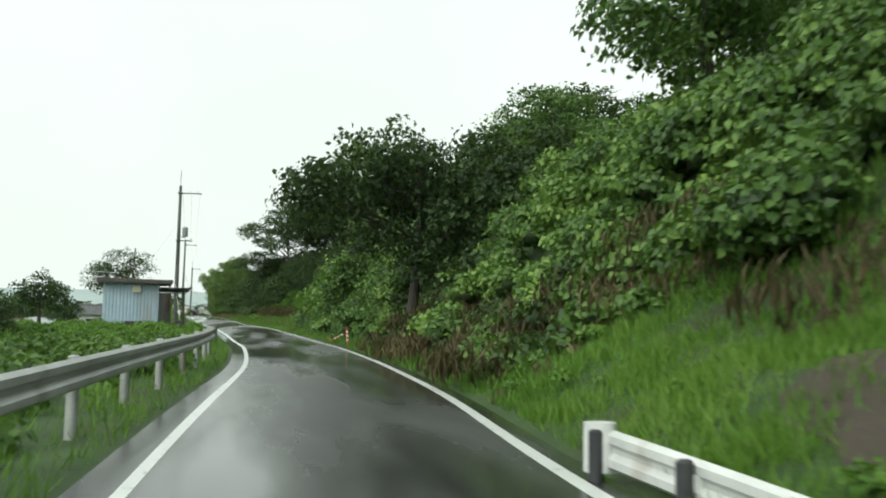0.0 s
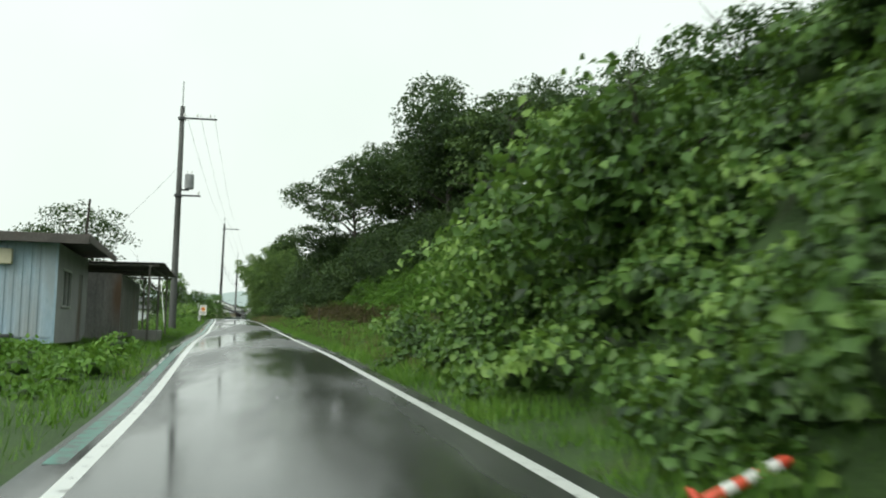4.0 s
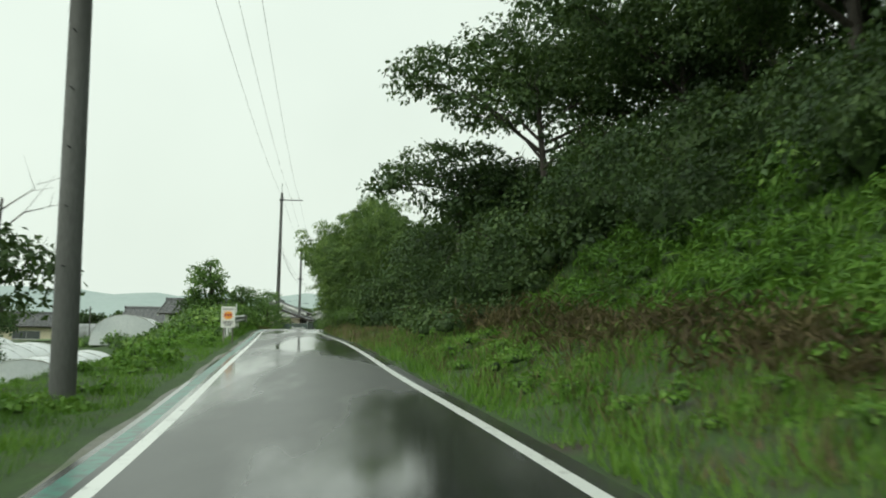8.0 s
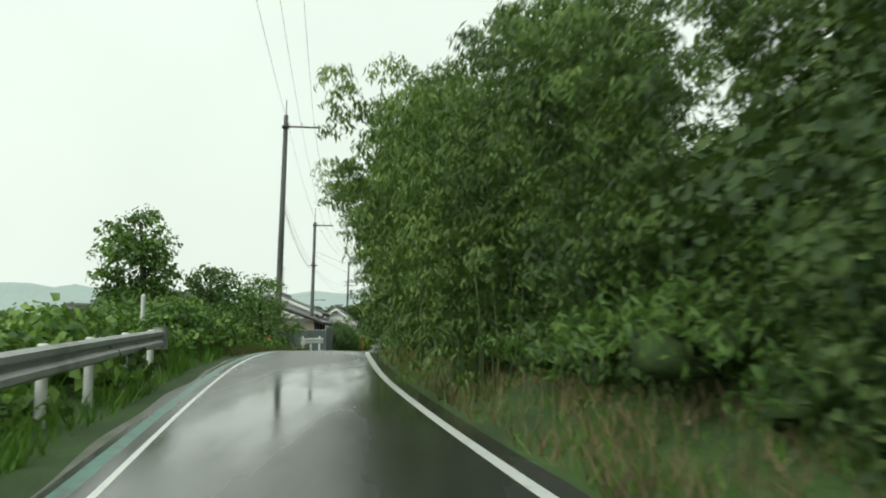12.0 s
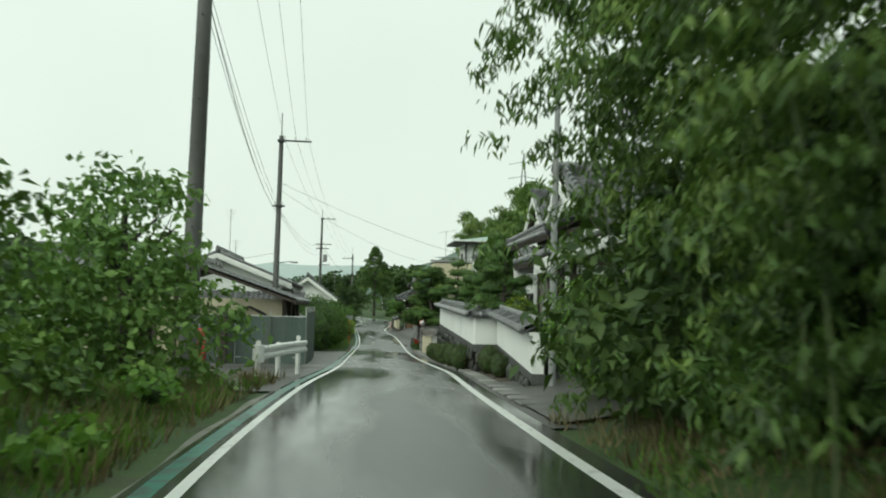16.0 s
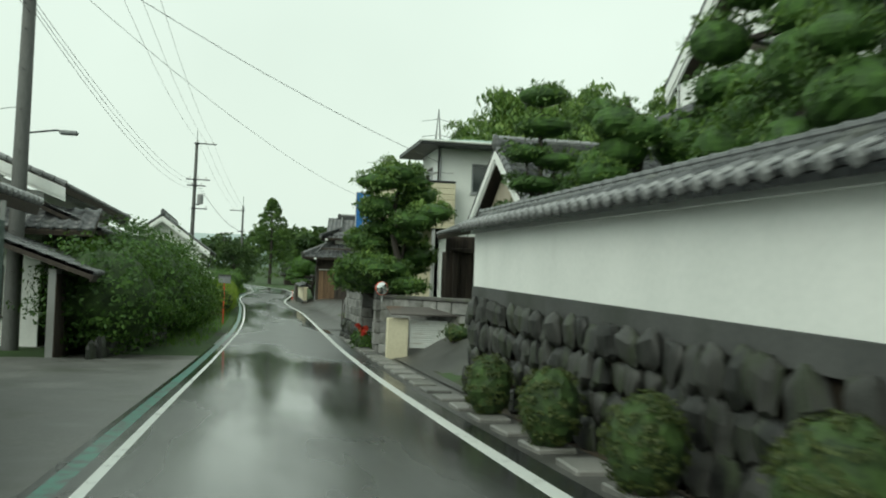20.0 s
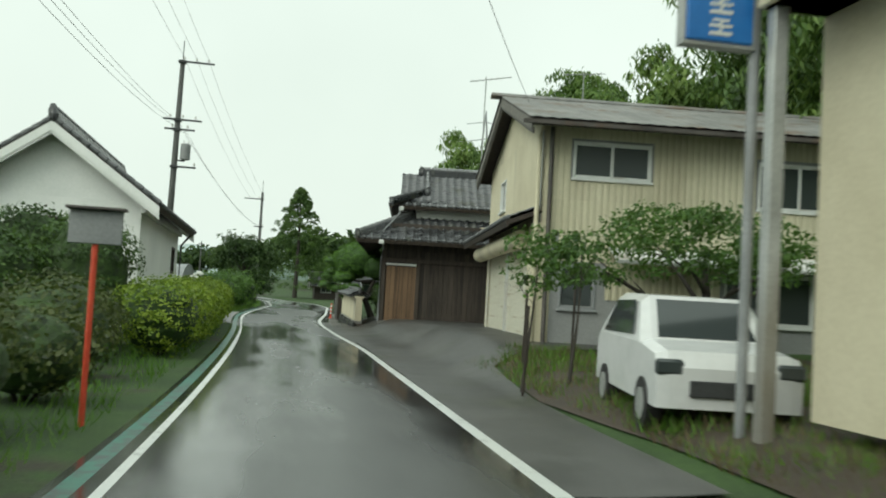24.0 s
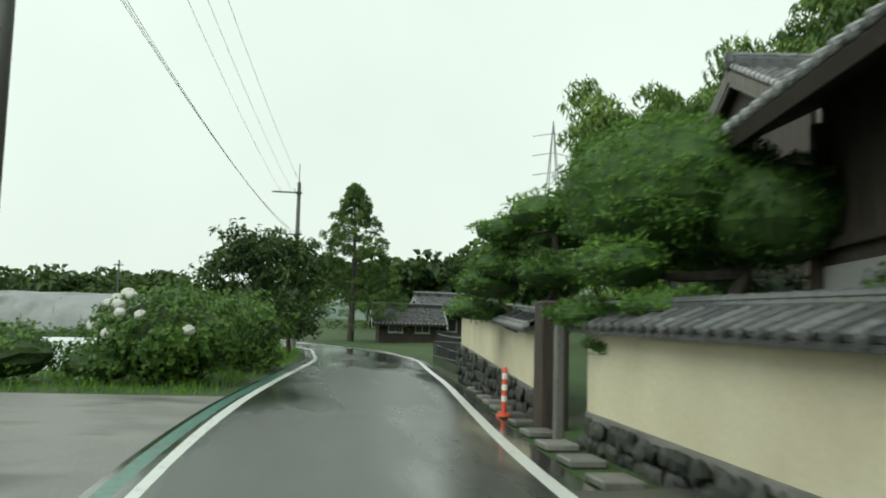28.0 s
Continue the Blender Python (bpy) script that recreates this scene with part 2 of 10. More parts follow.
DARK_METAL = surf("dark_painted_metal", (0.02, 0.022, 0.024), (0.055, 0.058, 0.06), 3, 30, (0.35, 0.6), 0.1)
GREY_METAL = surf("grey_painted_metal", (0.2, 0.21, 0.215), (0.33, 0.34, 0.345), 2, 30, (0.4, 0.6), 0.08, stain=(0.15, 0.14, 0.12), stain_at=0.68)
PORCELAIN = surf("white_porcelain", (0.6, 0.6, 0.58), (0.75, 0.75, 0.73), 5, 30, (0.15, 0.3), 0.0)
WIRE = surf("black_cable", (0.03, 0.031, 0.032), (0.07, 0.072, 0.074), 3, 30, (0.5, 0.7), 0.0)
BLUE_TIN = surf("pale_blue_corrugated_iron", (0.3, 0.42, 0.52), (0.47, 0.58, 0.66), 0.9, 16, (0.4, 0.65), 0.08, stretch=(1, 1, 0.4), stain=(0.32, 0.33, 0.32), stain_at=0.6)
GREY_TIN = surf("grey_weathered_iron_sheet", (0.1, 0.1, 0.095), (0.26, 0.255, 0.24), 1.3, 18, (0.5, 0.75), 0.2, stretch=(1, 1, 0.4), stain=(0.12, 0.075, 0.045), stain_at=0.6)
RUST_TIN = surf("dark_rusted_roof_iron", (0.04, 0.036, 0.034), (0.13, 0.115, 0.105), 1.5, 22, (0.45, 0.7), 0.2, stain=(0.12, 0.06, 0.03), stain_at=0.62)
CREAM_TIN = surf("cream_ribbed_siding", (0.5, 0.47, 0.33), (0.62, 0.58, 0.43), 0.7, 18, (0.45, 0.65), 0.06, stretch=(1, 1, 0.4), stain=(0.36, 0.32, 0.22), stain_at=0.66)
GREY_DADO = surf("grey_mortar_dado", (0.23, 0.235, 0.235), (0.33, 0.335, 0.33), 0.9, 22, (0.7, 0.9), 0.12, stain=(0.18, 0.18, 0.17), stain_at=0.64)
SHUTTER = surf("cream_shutter_steel", (0.68, 0.66, 0.54), (0.8, 0.78, 0.67), 1.0, 20, (0.4, 0.6), 0.05, stain=(0.4, 0.32, 0.2), stain_at=0.66)
GREEN_NET = surf("faded_green_sheeting", (0.034, 0.058, 0.051), (0.088, 0.122, 0.109), 1.0, 25, (0.5, 0.8), 0.3, stretch=(1, 1, 0.3), stain=(0.08, 0.085, 0.07), stain_at=0.6)
GREEN_ROOF = surf("pale_green_sheet_roof", (0.22, 0.32, 0.28), (0.36, 0.45, 0.4), 1.0, 16, (0.35, 0.55), 0.1)
RED_PAINT = surf("faded_red_paint", (0.28, 0.03, 0.03), (0.42, 0.06, 0.05), 2, 20, (0.35, 0.6), 0.05)
ORANGE_PLASTIC = surf("orange_red_plastic", (0.55, 0.06, 0.03), (0.7, 0.1, 0.05), 3, 20, (0.35, 0.5), 0.03)
WHITE_TAPE = surf("white_reflective_tape", (0.65, 0.65, 0.63), (0.8, 0.8, 0.78), 4, 20, (0.25, 0.4), 0.0)
SIGN_BLUE = surf("blue_sign_panel", (0.02, 0.13, 0.42), (0.035, 0.2, 0.55), 1.0, 10, (0.3, 0.45), 0.0)
SIGN_WHITE = surf("white_sign_panel", (0.6, 0.61, 0.58), (0.74, 0.74, 0.7), 1.5, 12, (0.4, 0.55), 0.0, stain=(0.5, 0.46, 0.38), stain_at=0.66)
SIGN_ORANGE = surf("orange_sign_print", (0.7, 0.24, 0.02), (0.8, 0.36, 0.04), 3, 20, (0.4, 0.55), 0.0)
INK = surf("dark_sign_print", (0.04, 0.035, 0.04), (0.09, 0.08, 0.085), 3, 20, (0.4, 0.6), 0.0)
STONE = surf("rough_garden_stone", (0.07, 0.068, 0.065), (0.165, 0.16, 0.15), 2.2, 20, (0.5, 0.8), 0.7, vary=0.5, stain=(0.06, 0.07, 0.04), stain_at=0.58)
STONE_DARK = surf("dark_wet_field_stone", (0.008, 0.0085, 0.008), (0.045, 0.045, 0.042), 2.4, 20, (0.35, 0.7), 0.7, vary=0.5, stain=(0.04, 0.05, 0.028), stain_at=0.58)
STONE_PALE = surf("pale_cut_stone", (0.130, 0.130, 0.126), (0.288, 0.284, 0.274), 2.0, 22, (0.5, 0.8), 0.5, vary=0.5, stain=(0.09, 0.09, 0.075), stain_at=0.57)
EARTH = surf("wet_brown_earth", (0.03, 0.022, 0.016), (0.075, 0.055, 0.038), 1.4, 24, (0.6, 0.9), 0.8)
BARK = surf("dark_wet_bark", (0.018, 0.015, 0.012), (0.075, 0.064, 0.052), 4, 30, (0.6, 0.9), 0.8, stretch=(3, 3, 0.6))
CULM = surf("green_bamboo_culm", (0.035, 0.06, 0.02), (0.09, 0.12, 0.045), 2, 20, (0.35, 0.55), 0.05, vary=0.4)
FILM = surf("white_greenhouse_film", (0.52, 0.56, 0.58), (0.7, 0.73, 0.74), 0.6, 9, (0.2, 0.4), 0.15)
NETTING = surf("grey_greenhouse_netting", (0.2, 0.215, 0.22), (0.31, 0.325, 0.33), 0.8, 12, (0.5, 0.8), 0.2, stain=(0.14, 0.15, 0.14), stain_at=0.6)
GLASS = glass_mat("dark_window_glass")
MIRROR = glass_mat("mirror_glass", (0.75, 0.77, 0.77))
MIRROR.node_tree.nodes["Principled BSDF"].inputs["Metallic"].default_value = 1.0
CAR_WHITE = surf("white_car_paint", (0.62, 0.63, 0.63), (0.72, 0.73, 0.73), 2, 10, (0.12, 0.2), 0.0)
RUBBER = surf("black_rubber", (0.012, 0.012, 0.012), (0.03, 0.03, 0.03), 5, 30, (0.6, 0.8), 0.05)

LEAF_KUDZU = leaf("vine_leaf", (0.015, 0.036, 0.011), (0.09, 0.18, 0.038), (0.28, 0.43, 0.1), coarse=0.55)
# Inner lumps and cores: the shade between leaves is put into this dark green.
LEAF_INNER = surf("inner_growth_shade_colour", (0.008, 0.018, 0.005), (0.06, 0.11, 0.024), 6.0, 30, (0.6, 0.95), 1.0)
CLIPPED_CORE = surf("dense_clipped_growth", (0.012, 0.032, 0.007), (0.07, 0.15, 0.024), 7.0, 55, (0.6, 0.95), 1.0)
# Evergreen leaf tone, darkened further to hold the shade of grove and thicket.
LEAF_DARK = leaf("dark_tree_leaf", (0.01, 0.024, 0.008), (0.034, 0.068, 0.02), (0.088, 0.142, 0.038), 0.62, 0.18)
LEAF_MID = leaf("tree_leaf", (0.02, 0.048, 0.013), (0.065, 0.135, 0.03), (0.15, 0.26, 0.055))
LEAF_ROUND = leaf("round_pale_tree_leaf", (0.045, 0.1, 0.03), (0.14, 0.25, 0.065), (0.25, 0.39, 0.11), 0.5, 0.3)
LEAF_BAMBOO = leaf("bamboo_leaf", (0.02, 0.042, 0.012), (0.09, 0.165, 0.04), (0.24, 0.34, 0.085), 0.45, 0.3, 0.75)
LEAF_GRASS = leaf("grass_blade", (0.04, 0.095, 0.013), (0.11, 0.24, 0.03), (0.2, 0.34, 0.06), 0.5, 0.32, 0.4)
LEAF_DRY = leaf("dry_grass_and_dead_vine", (0.05, 0.035, 0.02), (0.13, 0.1, 0.055), (0.25, 0.2, 0.11), 0.7, 0.2, 0.5)
LEAF_PINE = leaf("pine_needles", (0.016, 0.034, 0.01), (0.05, 0.1, 0.024), (0.13, 0.22, 0.04), 0.5, 0.15, 0.7)
LEAF_GARDEN = leaf("garden_pine_needles", (0.02, 0.045, 0.012), (0.075, 0.14, 0.034), (0.18, 0.27, 0.06), 0.5, 0.2, 0.9)
LEAF_HEDGE = leaf("yellow_green_hedge_leaf", (0.05, 0.1, 0.012), (0.21, 0.31, 0.032), (0.42, 0.5, 0.07), 0.45, 0.3, 0.5)
LEAF_TOPIARY = leaf("clipped_shrub_leaf", (0.018, 0.028, 0.01), (0.056, 0.078, 0.022), (0.12, 0.14, 0.04), 0.5, 0.15, 0.8)
LEAF_DOME = leaf("fine_clipped_needles", (0.026, 0.06, 0.011), (0.075, 0.165, 0.024), (0.14, 0.26, 0.04), 0.5, 0.2, 0.6)
PETAL = leaf("white_petals", (0.5, 0.52, 0.48), (0.7, 0.7, 0.66), (0.8, 0.8, 0.78), 0.6, 0.2)
PETAL_RED = leaf("red_petals", (0.4, 0.02, 0.02), (0.55, 0.04, 0.03), (0.7, 0.08, 0.05), 0.6, 0.2)
# Greyed and pale tones put the rain haze into the hills' colour.
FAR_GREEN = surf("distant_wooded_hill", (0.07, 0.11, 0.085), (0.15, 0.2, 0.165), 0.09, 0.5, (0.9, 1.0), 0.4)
FAR_PALE = surf("far_hill_haze_colour", (0.3, 0.37, 0.36), (0.38, 0.45, 0.44), 0.006, 0.1, (0.9, 1.0), 0.0)

# ---- building helpers ----
RNG = np.random.default_rng(7)


class Geo:
    """A small mesh builder: vertices and faces gathered in lists."""

    def __init__(self):
        self.v, self.f = [], []

    def add(self, verts, faces):
        n = len(self.v)
        self.v.extend([tuple(p) for p in verts])
        self.f.extend([tuple(n + i for i in face) for face in faces])
        return self

    def box(self, x0, x1, y0, y1, z0, z1, c=0.0, m=None):
        """A box; c bevels all its edges."""
        if c <= 0:
            vs = [(x, y, z) for z in (z0, z1) for y in (y0, y1) for x in (x0, x1)]
            fs = [(0, 2, 3, 1), (4, 5, 7, 6), (0, 1, 5, 4), (2, 6, 7, 3), (0, 4, 6, 2), (1, 3, 7, 5)]
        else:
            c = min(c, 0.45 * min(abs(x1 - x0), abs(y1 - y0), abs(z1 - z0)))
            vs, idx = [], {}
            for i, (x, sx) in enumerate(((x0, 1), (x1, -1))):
                for j, (y, sy) in enumerate(((y0, 1), (y1, -1))):
                    for k, (z, sz) in enumerate(((z0, 1), (z1, -1))):
                        for a in range(3):
                            p = [x + sx * c, y + sy * c, z + sz * c]
                            p[a] = (x, y, z)[a]
                            idx[i, j, k, a] = len(vs)
                            vs.append(tuple(p))
            fs = []
            for a in range(3):
                b, d = [q for q in range(3) if q != a]
                for s in (0, 1):
                    loop = []
                    for u, w in ((0, 0), (1, 0), (1, 1), (0, 1)):
                        key = [0, 0, 0]
                        key[a], key[b], key[d] = s, u, w
                        loop.append(idx[(*key, a)])
                    fs.append(tuple(loop))
                for u in (0, 1):
                    for w in (0, 1):
                        k0, k1 = [0, 0, 0], [0, 0, 0]
                        k0[a], k1[a] = 0, 1
                        k0[b] = k1[b] = u
                        k0[d] = k1[d] = w
                        fs.append((idx[(*k0, b)], idx[(*k1, b)], idx[(*k1, d)], idx[(*k0, d)]))
            for i in (0, 1):
                for j in (0, 1):
                    for k in (0, 1):
                        fs.append(tuple(idx[i, j, k, a] for a in range(3)))
        if m is not None:
            vs = [tuple(m @ Vector(p)) for p in vs]
        return self.add(vs, fs)

    def tube(self, pts, radii, n=8, cap=True):
        """A tube along points, with a radius at each."""
        pts = [Vector(p) for p in pts]
        if isinstance(radii, (int, float)):
            radii = [radii] * len(pts)
        rings = []
        for i, p in enumerate(pts):
            d = (pts[min(i + 1, len(pts) - 1)] - pts[max(i - 1, 0)]).normalized()
            a = d.orthogonal().normalized() if abs(d.z) < 0.999 else Vector((1, 0, 0))
            b = d.cross(a).normalized()
            a = b.cross(d).normalized()
            rings.append([p + radii[i] * (math.cos(2 * math.pi * k / n) * a + math.sin(2 * math.pi * k / n) * b) for k in range(n)])
        vs = [q for r in rings for q in r]
        fs = [(i * n + k, i * n + (k + 1) % n, (i + 1) * n + (k + 1) % n, (i + 1) * n + k) for i in range(len(pts) - 1) for k in range(n)]
        if cap:
            fs += [tuple(reversed(range(n))), tuple(range((len(pts) - 1) * n, len(pts) * n))]
        return self.add(vs, fs)

    def sweep(self, profile, path, close=True, up=(0, 0, 1)):
        """A profile (across, up) carried along a path of points."""
        path = [Vector(p) for p in path]
        n, vs = len(profile), []
        for i, p in enumerate(path):
            d = (path[min(i + 1, len(path) - 1)] - path[max(i - 1, 0)])
            d.z = 0
            d.normalize()
            side = d.cross(Vector(up)).normalized()
            vs += [p + side * a + Vector(up) * b for a, b in profile]
        m = n if close else n - 1
        fs = [(i * n + k, i * n + (k + 1) % n, (i + 1) * n + (k + 1) % n, (i + 1) * n + k) for i in range(len(path) - 1) for k in range(m)]
        if close:
            fs += [tuple(reversed(range(n))), tuple(range((len(path) - 1) * n, len(path) * n))]
        return self.add(vs, fs)

    def slab(self, outline, thick):
        """A flat slab: an outline of points, thickened along its normal."""
        pts = [Vector(p) for p in outline]
        nrm = (pts[1] - pts[0]).cross(pts[2] - pts[0]).normalized() * thick
        n = len(pts)
        return self.add(pts + [p - nrm for p in pts], [tuple(range(n)), tuple(reversed(range(n, 2 * n)))] + [(k, k + n, (k + 1) % n + n, (k + 1) % n) for k in range(n)])

    def ball(self, c, r, nu=10, nv=7, wob=0.0, seed=0):
        """A closed, slightly uneven ellipsoid."""
        rg = np.random.default_rng(seed)
        r = (r, r, r) if isinstance(r, (int, float)) else r
        vs = [(c[0], c[1], c[2] - r[2])]
        for j in range(1, nv):
            t = -math.pi / 2 + math.pi * j / nv
            for i in range(nu):
                a = 2 * math.pi * i / nu
                k = 1 + wob * rg.normal()
                vs.append((c[0] + r[0] * k * math.cos(t) * math.cos(a), c[1] + r[1] * k * math.cos(t) * math.sin(a), c[2] + r[2] * k * math.sin(t)))
        vs.append((c[0], c[1], c[2] + r[2]))
        fs = [(0, 1 + (i + 1) % nu, 1 + i) for i in range(nu)]
        for j in range(nv - 2):
            o = 1 + j * nu
            fs += [(o + i, o + (i + 1) % nu, o + nu + (i + 1) % nu, o + nu + i) for i in range(nu)]
        o, top = 1 + (nv - 2) * nu, len(vs) - 1
        fs += [(o + i, o + (i + 1) % nu, top) for i in range(nu)]
        return self.add(vs, fs)

    def weld(self):
        """Join equal corners and drop the faces that two solids share."""
        keys, new_v, idx = {}, [], []
        for p in self.v:
            k = tuple(round(c, 4) for c in p)
            if k not in keys:
                keys[k] = len(new_v)
                new_v.append(p)
            idx.append(keys[k])
        seen = {}
        for f in self.f:
            f = tuple(idx[i] for i in f)
            seen.setdefault(frozenset(f), []).append(f)
        self.v, self.f = new_v, [v[0] for v in seen.values() if len(v) == 1]
        return self

    def mesh(self, name, smooth=False):
        me = bpy.data.meshes.new(name)
        me.from_pydata(self.v, [], self.f)
        if smooth:
            me.shade_smooth()
            me.set_sharp_from_angle(angle=radians(38))
        me.update()
        return me


def array_mesh(name, verts, faces):
    """A mesh from whole arrays, for leaves."""
    verts, faces = np.asarray(verts, np.float32), np.asarray(faces, np.int32)
    me = bpy.data.meshes.new(name)
    k = faces.shape[1]
    me.vertices.add(len(verts))
    me.vertices.foreach_set("co", verts.ravel())
    me.loops.add(faces.size)
    me.loops.foreach_set("vertex_index", faces.ravel())
    me.polygons.add(len(faces))
    me.polygons.foreach_set("loop_start", np.arange(0, faces.size, k, dtype=np.int32))
    me.update(calc_edges=True)
    return me


def part(name, geo, material, parent=None, label="", smooth=False, at=None):
    """One mesh object under a thing or a part. geo: a Geo or a mesh. at: its pose in the parent."""
    me = geo.mesh(name, smooth) if isinstance(geo, Geo) else geo
    if material and not me.materials:
        me.materials.append(material)
    ob = new(name, me)
    ob.parent = parent
    if at is not None:
        ob.matrix_basis = at
    if label:
        ob["label"] = label
    return ob


def thing(name, at, label, category, group="", kind=""):
    """An Empty at the base of a thing."""
    ob = new(name)
    ob.empty_display_size = 0.2
    ob.matrix_basis = at if isinstance(at, Matrix) else Matrix.Translation(at)
    return tagged(ob, label, category, group, kind)


def setting(name, geo, material, label, category, smooth=False):
    ob = part(name, geo, material, None, "", smooth)
    return tagged(ob, label, category, "", "structure")


def stuff(name, mesh, material, label, category):
    ob = part(name, mesh, material)
    return tagged(ob, label, category, "", "stuff")


# ---- the plan: road, heights ----
def table(pairs, width=6.0):
    ys = np.arange(-120.0, 420.0, 0.5)
    v = np.interp(ys, [p[0] for p in pairs], [p[1] for p in pairs])
    k = np.exp(-0.5 * (np.arange(-40, 41) * 0.5 / width * 2) ** 2)
    k /= k.sum()
    return ys, np.convolve(np.pad(v, 40, mode="edge"), k, "valid")


_RZ = table([(-120, -1.6), (-20, -0.35), (0, 0), (8, 0.16), (25, 0.54), (39, 0.8), (58, 1.43), (72, 1.69), (82, 1.88), (99, 2.44), (116, 2.91), (128, 3.16), (136, 3.22), (141, 3.18),
             (149, 3.05), (164, 2.7), (171, 2.44), (179, 2.19), (186, 2.04), (206, 1.67), (222, 1.6), (230, 1.72), (236, 1.82), (260, 1.95), (300, 2.3), (420, 5.0)])
_LX = table([(-120, -4), (-10, -1.35), (8.6, -0.75), (12, -0.62), (16, -0.4), (20.4, -0.13), (24.4, -0.1), (30.4, -0.2), (34.1, -0.28), (40, -0.78), (46.7, -1.22), (58.2, -2.32), (67.4, -3.21), (80.4, -4.27), (92, -5.35), (101.7, -6.2),
             (111.6, -7.14), (120.7, -8.1), (127.9, -8.77), (134.5, -9.2), (145.7, -9.63), (149.5, -9.58), (157, -9.38), (160.5, -9.22), (166, -8.83), (173, -8.56), (181, -8.36), (190, -8.0), (204, -7.55), (213.4, -7.36), (224, -7.3),
             (231.6, -7.29), (239, -7.5), (244, -7.65), (250, -7.6), (258.2, -7.2), (272, -6.3), (290, -6.6), (310, -12), (420, -60)], 4.0)
_RX = table([(-120, -0.9), (-10, 1.75), (8.6, 2.53), (11.4, 2.8), (14.8, 3.03), (24, 3.2), (34, 3.13), (42, 2.62), (50, 1.88), (55.6, 1.37), (67.2, 0.33), (80.7, -0.75), (84.2, -1.1), (90, -1.8), (97.3, -2.5), (103, -3.1),
             (107.5, -3.6), (112.9, -4.45), (118.3, -5.1), (124.5, -5.67), (129.3, -5.9), (137.3, -6.2), (145.9, -6.38), (149, -6.32), (155, -6.12), (160.4, -5.9), (167, -5.5), (172.3, -5.4), (179.3, -5.32), (186.4, -5.25), (194.8, -5.0),
             (199, -4.82), (205, -4.55), (210.2, -4.4), (218, -4.17), (226, -4.03), (230, -4.32), (235, -4.45), (239.6, -4.47), (244, -4.25), (248.3, -3.9), (257, -3.15), (266, -2.6), (274, -2.0), (290, -2.6), (310, -8), (420, -55)], 4.0)


def road_z(y):
    return np.interp(y, *_RZ)


def left_x(y):
    return np.interp(y, *_LX)


def right_x(y):
    return np.interp(y, *_RX)


def sstep(a, b, x):
    t = np.clip((x - a) / (b - a), 0, 1)
    return t * t * (3 - 2 * t)


def _along(pairs):
    ya, va = [p[0] for p in pairs], [p[1] for p in pairs]
    return lambda y: np.interp(y, ya, va)


# right side: verge width, verge rise, bank width, bank height, slope beyond
_VW = _along([(-40, 2.0), (8, 1.9), (16, 0.9), (28, 0.6), (44, 0.7), (56, 3.2), (92, 4.2), (104, 2.5), (114, 1.6), (148, 1.3), (153, 1.6), (160, 2.0)])
_VR = _along([(-40, 0.5), (8, 0.45), (20, 0.2), (44, 0.2), (60, 0.6), (92, 0.9), (110, 0.5), (146, 0.3), (153, 0.15), (160, 0.1)])
_BW = _along([(-40, 4.5), (16, 4.0), (40, 3.2), (60, 5.0), (95, 5.0), (112, 4.0), (146, 5.0), (156, 5)])
_BH = _along([(-40, 4.0), (14, 4.2), (40, 4.0), (60, 3.0), (95, 3.0), (112, 3.0), (146, 2.2), (153, 0.2), (158, 0.0)])
_SL = _along([(-40, 0.45), (40, 0.42), (90, 0.35), (120, 0.3), (150, 0.12), (156, 0.03)])
# right side of the village: the height of the yards
_YD = _along([(150, 3.05), (158, 2.95), (186, 2.95), (189, 2.55), (200, 2.1), (206, 1.85), (216, 1.95), (224, 2.2), (238, 2.2), (248, 2.05), (262, 2.1), (300, 2.4), (420, 5)])
# left side: shelf width and fall beyond it
_SW = _along([(-40, 3.0), (30, 4.0), (50, 9.0), (74, 9.0), (84, 3.2), (92, 2.2), (104, 1.6), (126, 1.4), (150, 3.0), (158, 14.0), (420, 14.0)])
_FL = _along([(-40, -1.2), (40, -0.9), (70, -1.2), (86, -2.1), (120, -2.1), (150, -1.4), (165, -0.6), (420, -0.6)])
_MD = _along([(108, 0), (116, 0.5), (128, 1.0), (142, 1.2), (150, 0.7), (156, 0), (420, 0)])


